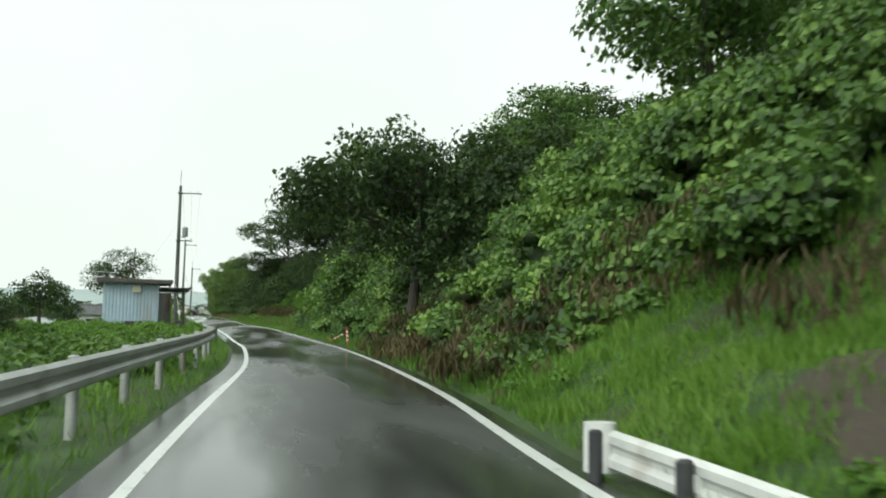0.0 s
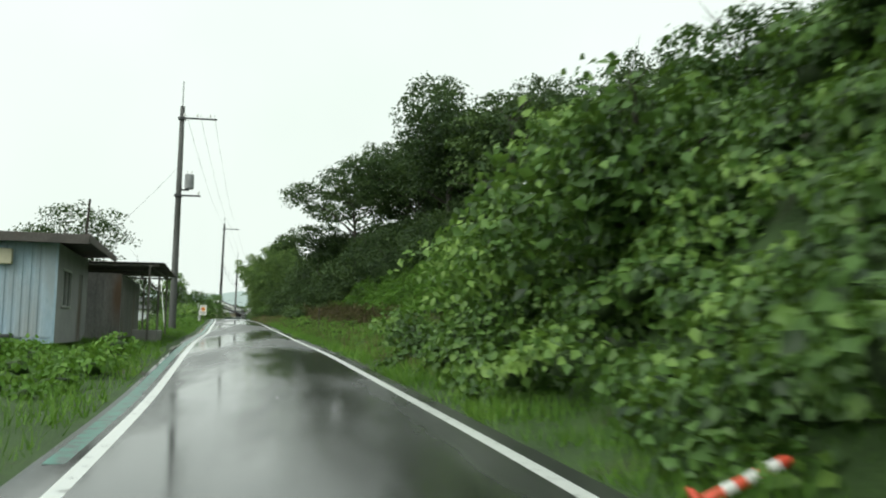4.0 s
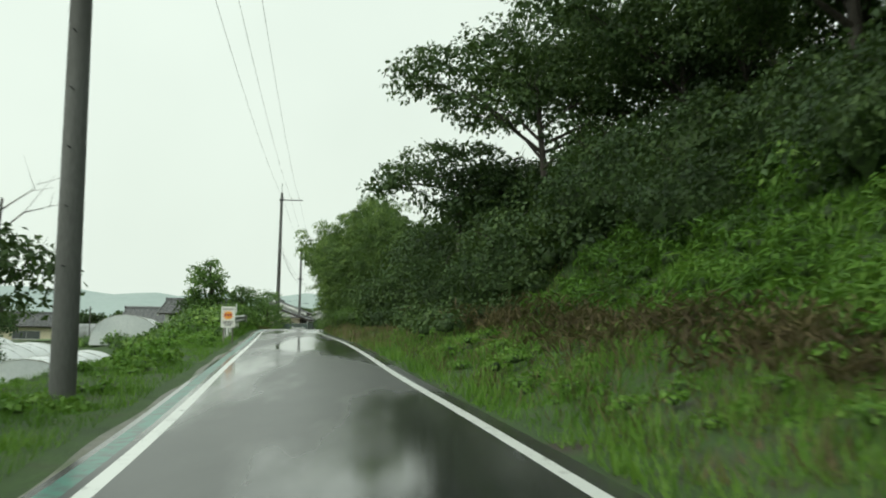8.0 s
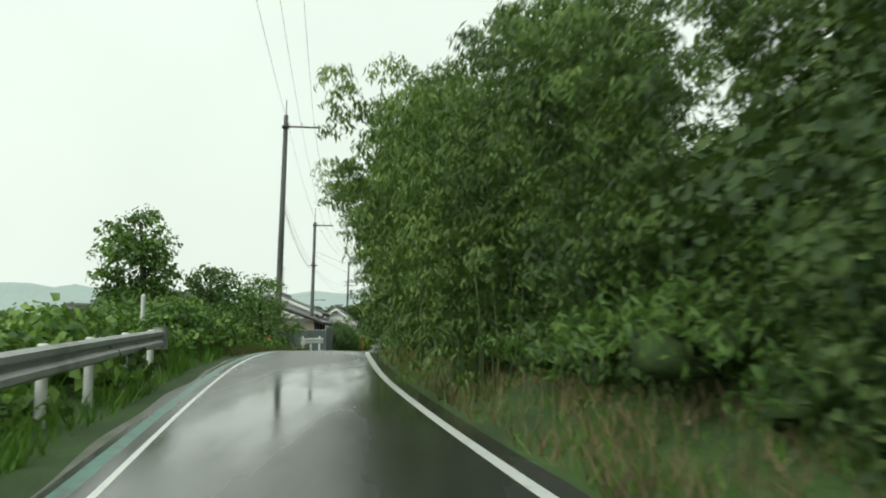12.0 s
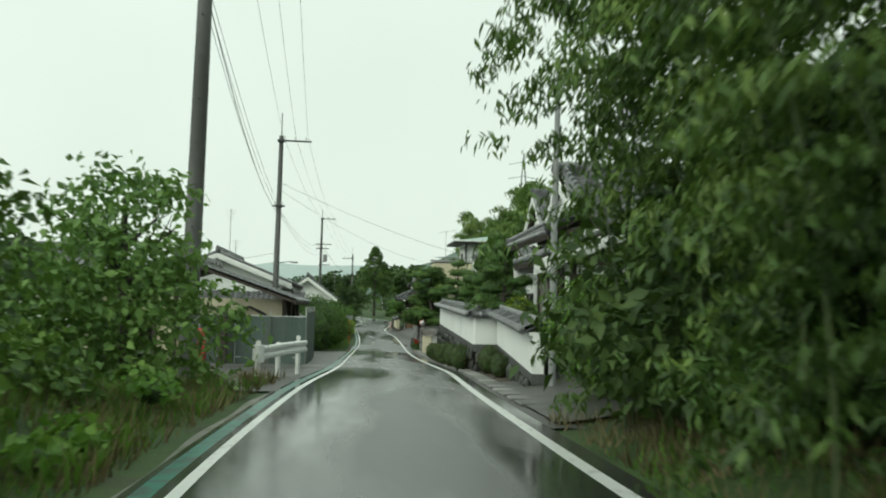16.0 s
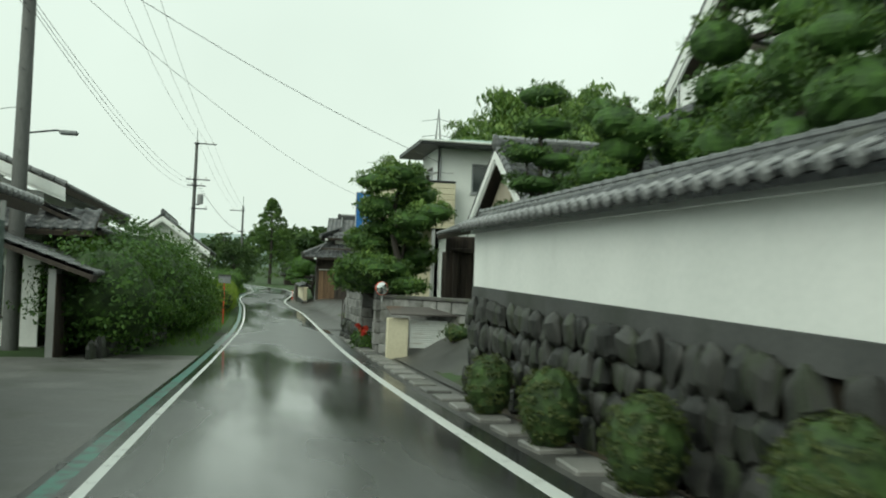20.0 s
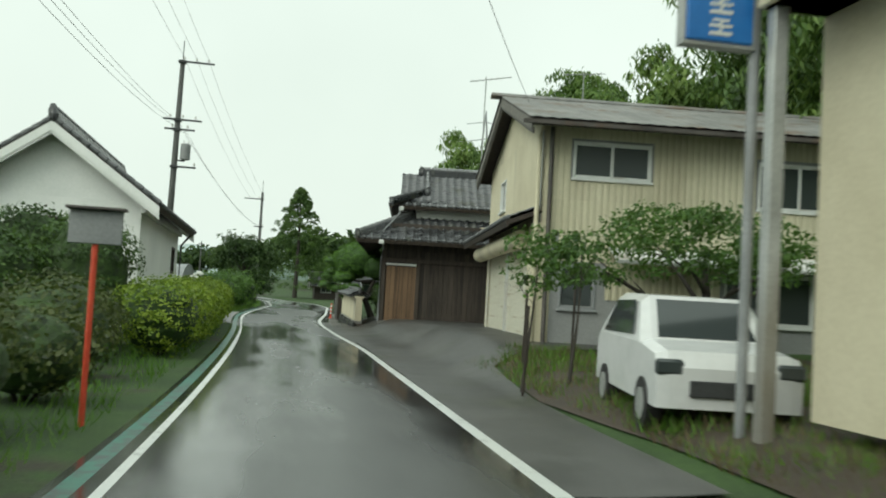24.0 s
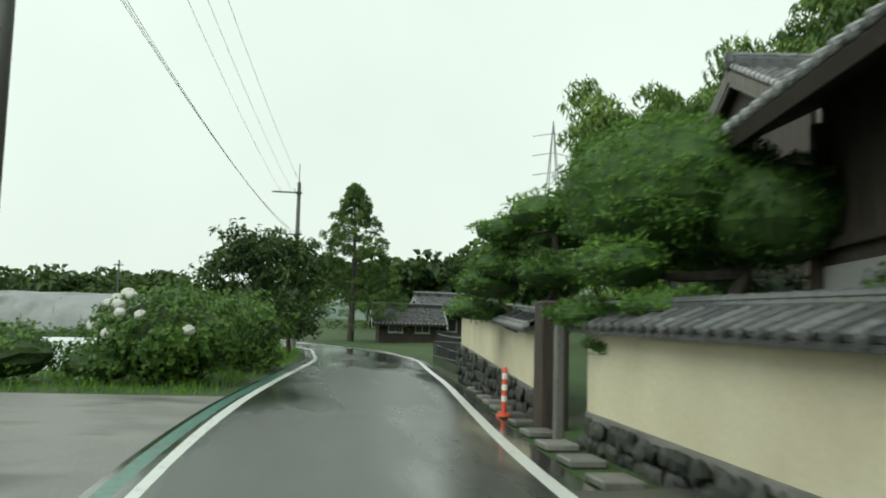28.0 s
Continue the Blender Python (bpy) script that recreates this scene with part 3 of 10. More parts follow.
def height(x, y):
    """The ground's height."""
    x, y = np.asarray(x, float), np.asarray(y, float)
    z0 = road_z(y)
    dr = x - right_x(y) - 0.35
    dl = left_x(y) - 0.45 - x
    vw, bw = _VW(y), _BW(y)
    up = _VR(y) * sstep(0.0, 1.0, dr / vw) + _BH(y) * sstep(0, 1, (dr - vw) / bw) + _SL(y) * np.clip(dr - vw - bw * 0.7, 0, 42)
    back = 15.0 * sstep(7, 44, x) * sstep(150, 172, y) * (1 - 0.6 * sstep(280, 340, y))
    yard = np.where(y > 150, (_YD(y) - z0) * sstep(0.8, 2.2, dr) * sstep(150, 156, y), 0)
    sw = _SW(y)
    down = _FL(y) * sstep(0, 1, (dl - sw) / 5.0) - 1.5 * sstep(20, 140, dl) + _MD(y) * sstep(0.5, 3.0, dl) * (1 - sstep(7, 16, dl))
    corridor = (dr <= 0) & (dl <= 0)
    mound = 0.7 * np.exp(-((dr - 2.3) / 1.3) ** 2) * sstep(-12, -2, y) * (1 - sstep(11, 17, y))
    ruts = 0.06 * np.sin(x * 0.9 + 0.31 * y) * np.cos(y * 0.47) + 0.03 * np.sin(2.3 * x - 1.7 * y)
    z = z0 - 0.05 + np.where(dr > 0, up + yard + back + mound * sstep(0, 0.6, dr), 0) + np.where(dl > 0, down, 0) + ruts * np.clip(np.maximum(dr, dl), 0, 1) * np.where(y > 150, 0.12, 1)
    return np.where(corridor, z0 - 0.05, z)


def on_ground(x, y, lift=0.0):
    return Vector((x, y, float(height(x, y)) + lift))


# ---- foliage helpers ----
def unit(a):
    return a / np.maximum(np.linalg.norm(a, axis=1, keepdims=True), 1e-6)


def leaf_blades(P, N, size, rng, aspect=0.65, fold=0.12, droop=0.4, spread=0.6, grow=0.0):
    """A folded kite for every point. N: which way the leaves face. droop pulls tips down, grow pushes them along N."""
    n = len(P)
    N = unit(unit(N) + spread * rng.normal(size=(n, 3)))
    t = rng.normal(size=(n, 3))
    t -= (t * N).sum(1, keepdims=True) * N
    t = unit(t) + grow * N
    t[:, 2] -= droop
    t = unit(t)
    b = unit(np.cross(N, t))
    N = np.cross(t, b)
    L = (size * (0.6 + 0.8 * rng.random(n)))[:, None]
    mid = P + t * L * 0.42 + N * L * fold
    V = np.empty((n, 4, 3))
    V[:, 0], V[:, 2] = P, P + t * L - N * L * fold * 0.5
    V[:, 1], V[:, 3] = mid + b * L * aspect * 0.5, mid - b * L * aspect * 0.5
    k = 4 * np.arange(n)[:, None]
    F = np.concatenate([k + [0, 1, 2], k + [0, 2, 3]], 1).reshape(-1, 3)
    return V.reshape(-1, 3), F


def grass_blades(P, size, rng, aspect):
    """A slender bent triangle for every point."""
    n = len(P)
    a = rng.uniform(0, 6.283, n)
    t = np.stack([np.cos(a), np.sin(a), np.zeros(n)], 1)
    lean = unit(np.array([0, 0, 1.0]) + 0.4 * rng.normal(size=(n, 3)) * [1, 1, 0.2])
    s = (size * (0.6 + 0.8 * rng.random(n)))[:, None]
    V = np.stack([P - t * s * aspect * 0.5, P + t * s * aspect * 0.5, P + lean * s], 1)
    return V.reshape(-1, 3), 3 * np.arange(n)[:, None] + [0, 1, 2]


def joined(sets):
    V, F, o = [], [], 0
    for v, f in sets:
        V.append(v)
        F.append(f + o)
        o += len(v)
    return np.concatenate(V), np.concatenate(F)


def puff(C, R, per, rng, flat=0.75, low=-0.35):
    """Points on the shells of many small domes, with the way they face."""
    k = np.full(len(C), per) if np.isscalar(per) else np.asarray(per, int)
    n = int(k.sum())
    d = unit(rng.normal(size=(n, 3)))
    d[:, 2] = np.where(d[:, 2] < low, -d[:, 2] * 0.6, d[:, 2])
    c, r = np.repeat(C, k, 0), np.repeat(R, k)[:, None]
    return c + d * r * np.array([1, 1, flat]) * (0.72 + 0.36 * rng.random((n, 1))), d


def crown_mesh(name, blobs, seed, leaf_size, density, aspect=0.6, droop=0.5, clump=0.55, spread=0.6):
    """A crown: blobs (x, y, z, rx, ry, rz) carry tufts over their shells, and tufts carry leaves."""
    rng = np.random.default_rng(seed)
    C = []
    for x, y, z, rx, ry, rz in blobs:
        area = (rx * ry + ry * rz + rx * rz) * 4
        m = max(6, int(area * density))
        d = unit(rng.normal(size=(m, 3)))
        C.append(np.array([x, y, z]) + d * np.array([rx, ry, rz]) * (0.62 + 0.42 * rng.random((m, 1))))
    C = np.concatenate(C)
    R = clump * (0.55 + 0.8 * rng.random(len(C)))
    P, N = puff(C, R, 26, rng)
    N[:, 2] += 0.5
    return array_mesh(name, *leaf_blades(P, N, leaf_size, rng, aspect, 0.12, droop, spread))


def limb_geo(h, r, limbs, seed, bend=0.15):
    """A tapered trunk with limbs: limbs are (height part, reach x, y, rise)."""
    rg = random.Random(seed)
    g = Geo()
    n = 7
    pts = [(bend * h * 0.3 * math.sin(2.2 * k / n + seed), bend * h * 0.3 * math.cos(1.7 * k / n + seed) - bend * h * 0.3 * math.cos(seed), h * k / n) for k in range(n + 1)]
    g.tube(pts, [r * (1.25 if k == 0 else 1 - 0.72 * k / n) for k in range(n + 1)], 9)
    for f, dx, dy, dz in limbs:
        i = min(n - 1, int(f * n))
        a = Vector(pts[i]).lerp(Vector(pts[i + 1]), f * n - i)
        b = a + Vector((dx, dy, dz))
        m = a.lerp(b, 0.5) + Vector((rg.uniform(-.15, .15), rg.uniform(-.15, .15), 0.18 * b.length * 0.15))
        rr = r * (1 - 0.72 * f) * 0.6
        g.tube([a, m, b], [rr, rr * 0.7, rr * 0.25], 6)
        for q in range(3):
            s = m.lerp(b, q / 3)
            e = s + Vector((dx * rg.uniform(.1, .5) + rg.uniform(-.5, .5), dy * rg.uniform(.1, .5) + rg.uniform(-.5, .5), rg.uniform(.1, .7)))
            g.tube([s, e], [rr * 0.35, rr * 0.1], 5)
    return g

# ---- ground, road and paint ----
def build_ground():
    us = np.concatenate([[-1500, -900, -500, -300, -200, -140, -100, -75, -60, -50], np.arange(-42, -14, 2.0), np.arange(-14, 16, 0.5), np.arange(16, 44, 2.0), [46, 52, 60, 75, 100, 140, 200, 300, 500, 900, 1500]])
    ys = np.concatenate([[-600, -300, -160, -100], np.arange(-80, -20, 4.0), np.arange(-20, 300, 1.0), np.arange(300, 420, 6.0), [430, 480, 560, 700, 900, 1300, 2000]])
    c = np.clip(0.5 * (left_x(ys) + right_x(ys)), -60, 10)
    X = c[:, None] + us[None]
    Y = np.repeat(ys[:, None], len(us), 1)
    Z = height(X, np.clip(Y, -100, 419))
    ny, nx = X.shape
    i = (np.arange(ny - 1)[:, None] * nx + np.arange(nx - 1)[None]).ravel()
    me = array_mesh("ground", np.stack([X, Y, Z], -1).reshape(-1, 3), np.stack([i, i + 1, i + 1 + nx, i + nx], 1))
    me.shade_smooth()
    setting("ground", me, TURF, "rough green turf with weeds and wet brown soil", "ground")


def strip(name, a_of, b_of, y0, y1, lift, mat, label, category, thick=0.0, step=1.0, camber=0.0):
    """A band along the road between two lines."""
    ys = np.arange(y0, y1 + step / 2, step)
    g = Geo()
    cols = 7 if camber else 2
    rows = []
    for y in ys:
        xa, xb, z = float(a_of(y)), float(b_of(y)), float(road_z(y))
        rows.append([(xa + (xb - xa) * k / (cols - 1), float(y), z + lift + camber * (1 - (2 * k / (cols - 1) - 1) ** 2)) for k in range(cols)])
    n = cols
    g.add([p for r in rows for p in r], [(i * n + k, i * n + k + 1, (i + 1) * n + k + 1, (i + 1) * n + k) for i in range(len(rows) - 1) for k in range(n - 1)])
    if thick:
        for k in (0, n - 1):
            side = [r[k] for r in rows]
            low = [(p[0], p[1], p[2] - thick) for p in side]
            m = len(side)
            g.add(side + low, [(i, i + 1, m + i + 1, m + i) if k else (i + 1, i, m + i, m + i + 1) for i in range(m - 1)])
    return setting(name, g.weld(), mat, label, category, True)


build_ground()
strip("road", lambda y: left_x(y) - 0.42, lambda y: right_x(y) + 0.32, -100, 415, 0.0, ASPHALT, "narrow one-lane country road of wet dark asphalt", "road", 0.15, 1.0, 0.035)
strip("road_edge_line_left", lambda y: left_x(y) - 0.08, lambda y: left_x(y) + 0.08, -100, 300, 0.013, LINE, "worn white edge line painted on wet asphalt", "road marking", 0.003)
strip("road_edge_line_right", lambda y: right_x(y) - 0.075, lambda y: right_x(y) + 0.075, -100, 300, 0.012, LINE, "worn white edge line painted on wet asphalt", "road marking", 0.003)
strip("green_shoulder_band", lambda y: left_x(y) - 0.34, lambda y: left_x(y) - 0.085, 42, 262, 0.007, GREENBELT, "faded teal-green shoulder band beside the white line", "road marking", 0.003)
strip("shoulder_left", lambda y: left_x(y) - 0.52 - 0.07 * np.sin(0.9 * y) * np.sin(0.37 * y), lambda y: left_x(y) - 0.4, 60, 158, -0.02, SHOULDER, "narrow shoulder of pale wet gravel", "shoulder", 0.1, 0.5)
# paved aprons beside the road
strip("verge_left", lambda y: left_x(y) - 3.4 + 0.5 * np.sin(0.4 * y), lambda y: left_x(y) - 0.4, 158, 192, -0.012, GRAVEL, "wet patched tarmac apron beside the road", "pavement", 0.1)
strip("verge_right", lambda y: right_x(y) + 0.3, lambda y: right_x(y) + 1.15, 152, 212, -0.01, GRAVEL, "wet tarmac strip between the white line and the walls", "pavement", 0.1)
strip("apron_left", lambda y: left_x(y) - 6.5, lambda y: left_x(y) - 0.4, 237, 252.5, -0.012, CONCRETE, "pale wet concrete side lane opening", "pavement", 0.1)


def drape(name, outline, mat, label, category, lift=0.02, step=0.5):
    """A paved sheet that follows the ground: outline gives (y, x from, x to)."""
    ys = np.arange(outline[0][0], outline[-1][0] + step / 2, step)
    a = np.interp(ys, [o[0] for o in outline], [o[1] for o in outline])
    b = np.interp(ys, [o[0] for o in outline], [o[2] for o in outline])
    n = max(15, int(np.max(b - a) / 0.3))
    X = a[:, None] + (b - a)[:, None] * np.linspace(0, 1, n)[None]
    Y = np.repeat(ys[:, None], n, 1)
    Zs = height(X, Y) + lift
    i = (np.arange(len(ys) - 1)[:, None] * n + np.arange(n - 1)[None]).ravel()
    me = array_mesh(name, np.stack([X, Y, Zs], -1).reshape(-1, 3), np.stack([i, i + 1, i + 1 + n, i + n], 1))
    me.shade_smooth()
    return setting(name, me, mat, label, category)


drape("forecourt", [(208, -4.4, -3.2), (214, -4.2, -2.9), (218.5, -4.05, -2.4), (220.2, -4.0, 0.2), (221.2, -4.0, 2.0), (226, -3.95, 5.4), (228, -4.0, 6), (230.5, -4.25, 9), (236.2, -4.35, 9), (238, -4.35, -2.0), (242, -4.3, -1.2)], GRAVEL, "wet dark tarmac forecourt before the shutters", "pavement", 0.06, 0.3)
drape("lane_mouth", [(152.5, -5.7, -1.0), (157, -5.5, 3), (161.5, -5.3, 3)], GRAVEL, "wet tarmac lane mouth before the house", "pavement", 0.06)
drape("yard_left", [(170, -13.5, -9.2), (173, -14.5, -8.9), (178, -10.2, -8.8), (186, -13.0, -8.5), (190.5, -12, -8.3)], CONCRETE, "patched wet concrete yard beside the road", "pavement", 0.05)
drape("gate_apron", [(184.4, -4.28, -3.6), (185.4, -4.26, -1.2), (191, -4.12, -0.8), (194.2, -4.02, -2.6)], GRAVEL, "wet tarmac before the lodge", "pavement", 0.04, 0.3)
drape("wall_foot", [(y, float(right_x(y)) + 0.93, float(right_x(y)) + 1.75) for y in range(159, 185, 2)], EARTH, "dark wet soil at the foot of the stone wall", "ground", 0.025, 0.4)
drape("earth_patch", [(-10, 3.2, 3.9), (-6, 2.9, 4.5), (0, 3.1, 4.9), (2, 3.3, 5.2), (3, 3.2, 5.1), (4, 3.45, 5.4), (5, 3.5, 5.1), (5.6, 3.75, 5.2), (6.2, 3.8, 4.8), (6.8, 4.1, 4.5)], EARTH, "bare wet brown earth on the flank of the mound", "ground", 0.03, 0.25)
drape("lawn_soil", [(207, -2.9, -1.0), (210, -2.8, 2.0), (214, -2.85, 3.5), (218.4, -2.3, 4.5), (220.0, 0.4, 4.5)], EARTH, "worn brown soil with thin grass", "ground", 0.03)

# ---- hillside cover, grass and weeds ----
_BALL = Geo().ball((0, 0, 0), 1.0, 6, 3)
_BALL_V = np.array(_BALL.v)
_BALL_F = np.array([f if len(f) == 4 else (*f, f[2]) for f in _BALL.f])
_BALL_T = np.array([t for f in _BALL.f for t in ([f] if len(f) == 3 else [(f[0], f[1], f[2]), (f[0], f[2], f[3])])])


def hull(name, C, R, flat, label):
    """Inner twigs and leaves of dense growth, as uneven lumps below the outer leaves; their dark colour paints in
    shade.
    """
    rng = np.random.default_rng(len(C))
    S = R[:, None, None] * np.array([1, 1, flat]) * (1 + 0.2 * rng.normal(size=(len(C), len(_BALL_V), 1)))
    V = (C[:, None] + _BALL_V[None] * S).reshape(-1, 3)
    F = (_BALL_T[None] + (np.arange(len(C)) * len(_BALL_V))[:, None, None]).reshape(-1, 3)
    return stuff("inner_growth", array_mesh(name, V, F), LEAF_INNER, "inner growth coloured dark for shade below " + " ".join(label.split()[:4]), "undergrowth")


def cover(name, side, y0, y1, d0, d1, per_m2, radius, per, size, mat, label, category, seed, droop=0.5, aspect=0.75, lift=0.3, flat=0.7, thin=None, spread=0.5, inner=True, bulge=0.12):
    """Low growth in many small domes over the ground beside the road, from d0 to d1 metres away from its edge."""
    rng = np.random.default_rng(seed)
    n = int((y1 - y0) * (d1 - d0) * per_m2 * 2.2)
    y = rng.uniform(y0, y1, n)
    d = d0 + (d1 - d0) * rng.random(n)
    x = right_x(y) + 0.35 + d if side == "right" else left_x(y) - 0.45 - d
    steep = (height(x + 0.3, y) - height(x - 0.3, y)) / 0.6
    keep = rng.random(n) < np.sqrt(1 + steep ** 2) / 2.2
    if thin is not None:
        keep &= rng.random(n) < thin(y, d)
    x, y, d, steep = x[keep], y[keep], d[keep], steep[keep]
    R = radius * (0.5 + rng.random(len(y)) ** 2 * 1.3)
    lump = np.clip(np.sin(1.15 * y + 0.9 * np.sin(1.7 * d)) * np.sin(1.3 * d + 0.8 * np.sin(0.7 * y)) + 0.35 * np.sin(2.9 * y + 2.1 * d), -0.3, 1.2)
    C = np.stack([x - 0.45 * bulge * lump * np.clip(steep, -1, 1), y, height(x, y) + lift * R + bulge * lump], 1)
    P, N = puff(C, R, per * (R / radius) ** 2 + 8, rng, flat, -0.1)
    N[:, 2] += 0.35
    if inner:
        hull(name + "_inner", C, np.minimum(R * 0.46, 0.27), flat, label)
    return stuff(name, array_mesh(name, *leaf_blades(P, N, size, rng, aspect, 0.12, droop, spread)), mat, label, category)


def blades(name, side, y0, y1, d0, d1, per_m2, size, mat, label, seed, thin=None, aspect=0.1):
    """Upright grass."""
    rng = np.random.default_rng(seed)
    n = int((y1 - y0) * (d1 - d0) * per_m2)
    y, d = rng.uniform(y0, y1, n), d0 + (d1 - d0) * rng.random(n)
    tuft = 0.5 + 0.5 * np.sin(y * 2.1 + 1.3 * np.sin(d * 2.7)) * np.sin(d * 3.1 + y)
    keep = rng.random(n) < 0.3 + 0.7 * tuft
    if thin is not None:
        keep &= rng.random(n) < thin(y, d)
    y, d, tuft = y[keep], d[keep], tuft[keep]
    x = right_x(y) + 0.35 + d if side == "right" else left_x(y) - 0.45 - d
    P = np.stack([x, y, height(x, y) - 0.02], 1)
    N = np.tile([0.0, 0.0, 1.0], (len(P), 1))
    return stuff(name, array_mesh(name, *grass_blades(P, size * (0.6 + 0.7 * tuft), rng, aspect)), mat, label, "grass")


def leave_gap(y, d):
    """The bare brown patch and the mown mound keep free of weeds."""
    return np.where((y > -12) & (y < 6.2 + 0.8 * np.sin(5 * d)) & (d > 0.8 + 0.25 * np.sin(3 * y)) & (d < 2.4 + 0.3 * np.sin(2.3 * y)), 0.16, 1.0)


def behind_mound(y, d):
    """The vines stop behind the crest of the mound."""
    return np.where(d > np.interp(y, [0, 8, 10, 12.5, 15.5], [4.2, 3.3, 2.6, 2.0, 0.9]) + 0.2 * np.sin(3.1 * y), 1.0, 0.0)


def near(y, d):
    """Nothing right on the edge of the tarmac."""
    return np.clip((d - 0.3) * 1.6, 0, 1)


def under_tree(y, d):
    """Few vines in the shade of the leaning tree."""
    return near(y, d) * np.where((y > 24.5 + 0.6 * np.sin(2 * d)) & (y < 33.2 + 0.5 * np.sin(3 * d)) & (d < 4.6), 0.12, np.where((y < 25) & (d < 2.3 + 0.3 * np.sin(2 * y)), 0.3, 1.0))


# Dark leaves below the leaning tree and beside it paint in shade.
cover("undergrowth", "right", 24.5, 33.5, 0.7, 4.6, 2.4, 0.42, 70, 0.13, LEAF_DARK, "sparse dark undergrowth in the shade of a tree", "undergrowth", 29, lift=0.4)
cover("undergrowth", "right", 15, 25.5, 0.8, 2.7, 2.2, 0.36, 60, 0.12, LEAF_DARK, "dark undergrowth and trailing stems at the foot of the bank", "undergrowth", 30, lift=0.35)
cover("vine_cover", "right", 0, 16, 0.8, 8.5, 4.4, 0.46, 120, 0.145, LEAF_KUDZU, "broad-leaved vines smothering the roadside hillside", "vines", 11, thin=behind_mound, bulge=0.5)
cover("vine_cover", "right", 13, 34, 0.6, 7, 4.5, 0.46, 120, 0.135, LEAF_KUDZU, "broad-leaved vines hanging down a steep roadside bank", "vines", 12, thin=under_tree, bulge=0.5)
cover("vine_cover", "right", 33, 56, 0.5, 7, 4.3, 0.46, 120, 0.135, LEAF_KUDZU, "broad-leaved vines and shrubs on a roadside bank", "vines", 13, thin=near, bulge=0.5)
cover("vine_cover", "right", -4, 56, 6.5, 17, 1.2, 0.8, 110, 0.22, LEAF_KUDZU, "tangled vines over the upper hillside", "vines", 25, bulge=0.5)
cover("vine_cover", "right", 54, 96, 8.5, 18, 1.2, 0.75, 100, 0.2, LEAF_KUDZU, "vines and weeds over a grassy bank", "vines", 14)
cover("bank_weeds", "right", 54, 98, 4.4, 10.5, 3.2, 0.42, 80, 0.21, LEAF_GRASS, "tall bright green weeds on the bank", "weeds", 24, droop=0.1, aspect=0.2)
# The dark leaf colour here also carries the thicket's own shade.
cover("thicket", "right", 98, 119, 1.9, 9.5, 1.0, 1.0, 260, 0.15, LEAF_DARK, "dark thicket of shrubs and vines beside the road", "shrubs", 26, lift=0.8, flat=0.95, thin=lambda y, d: np.clip((y - 96 - 6 * (d < 3.4)) / 4, 0.05, 1))
cover("undergrowth", "right", 97, 114, 1.5, 6.5, 2.6, 0.5, 130, 0.11, LEAF_DARK, "leafy undergrowth on the bank below the thicket", "undergrowth", 27, thin=lambda y, d: np.clip((y - 95) / 8, 0.2, 1), lift=0.5)
cover("undergrowth", "right", 113, 152, 1.0, 6.5, 3.0, 0.6, 105, 0.13, LEAF_MID, "dense dark undergrowth below the bamboo", "undergrowth", 15, droop=1.0, aspect=0.26, lift=0.6)
cover("roadside_weeds", "right", -22, 16, 0.4, 3.4, 0.8, 0.14, 60, 0.06, LEAF_GRASS, "bright green weeds on a low roadside mound", "weeds", 16, thin=leave_gap)
cover("roadside_weeds", "right", 50, 106, 0.9, 5.5, 1.6, 0.18, 60, 0.06, LEAF_GRASS, "low green weeds on the grass verge", "weeds", 17)
cover("roadside_weeds", "left", -10, 36, 0.9, 11, 1.8, 0.33, 50, 0.14, LEAF_MID, "green broad-leaved weeds below the guard rail", "weeds", 18)
cover("roadside_weeds", "left", 34, 62, 0.7, 12, 1.6, 0.3, 55, 0.11, LEAF_GRASS, "low green weeds beside the road", "weeds", 19)
cover("roadside_weeds", "left", 78, 112, 0.9, 4.2, 1.3, 0.2, 50, 0.1, LEAF_GRASS, "green weeds falling away to the fields", "weeds", 20)
cover("vine_mound", "left", 111, 158, 1.0, 12, 2.2, 0.5, 70, 0.165, LEAF_KUDZU, "vines and weeds over a roadside mound", "vines", 21, thin=lambda y, d: np.where(d < 0.7, 0.25, np.where((y > 150) & (d < 2.2), 0.2, np.where(d > 1.4 + 0.5 * np.clip(y - 112, 0, 40), 0.0, 1))), bulge=0.35)
cover("dead_vines", "right", 6, 14, 2.2, 3.6, 2.0, 0.5, 30, 0.3, LEAF_DRY, "dead brown vines hanging behind the mound", "dry plants", 28, droop=1.8, aspect=0.08, inner=False)
cover("dead_vines", "right", 12, 30, 0.3, 2.4, 2.2, 0.5, 36, 0.34, LEAF_DRY, "dead brown vines and dry grass hanging on the bank", "dry plants", 22, droop=1.8, aspect=0.08, inner=False)
cover("dead_vines", "right", 74, 113, 2.2, 4.6, 1.6, 0.45, 34, 0.26, LEAF_DRY, "tall dry brown grass on the bank", "dry plants", 23, droop=-0.9, aspect=0.08, inner=False)
blades("grass", "right", -6, 16, 0.15, 4.2, 900, 0.2, LEAF_GRASS, "fresh green grass on a low mound", 31, thin=leave_gap, aspect=0.13)
blades("grass", "right", 14, 54, 0.03, 1.8, 420, 0.2, LEAF_GRASS, "green grass at the foot of the bank", 32)
blades("grass", "right", 50, 106, 0.12, 6.5, 260, 0.22, LEAF_GRASS, "long wet grass on the verge", 33)
blades("grass", "right", 50, 104, 0.5, 6.5, 75, 0.26, LEAF_DRY, "brown dead stems in the wet grass verge", 44)
blades("grass", "right", 60, 98, 6.0, 11.5, 120, 0.4, LEAF_GRASS, "tall green grass on the bank", 41)
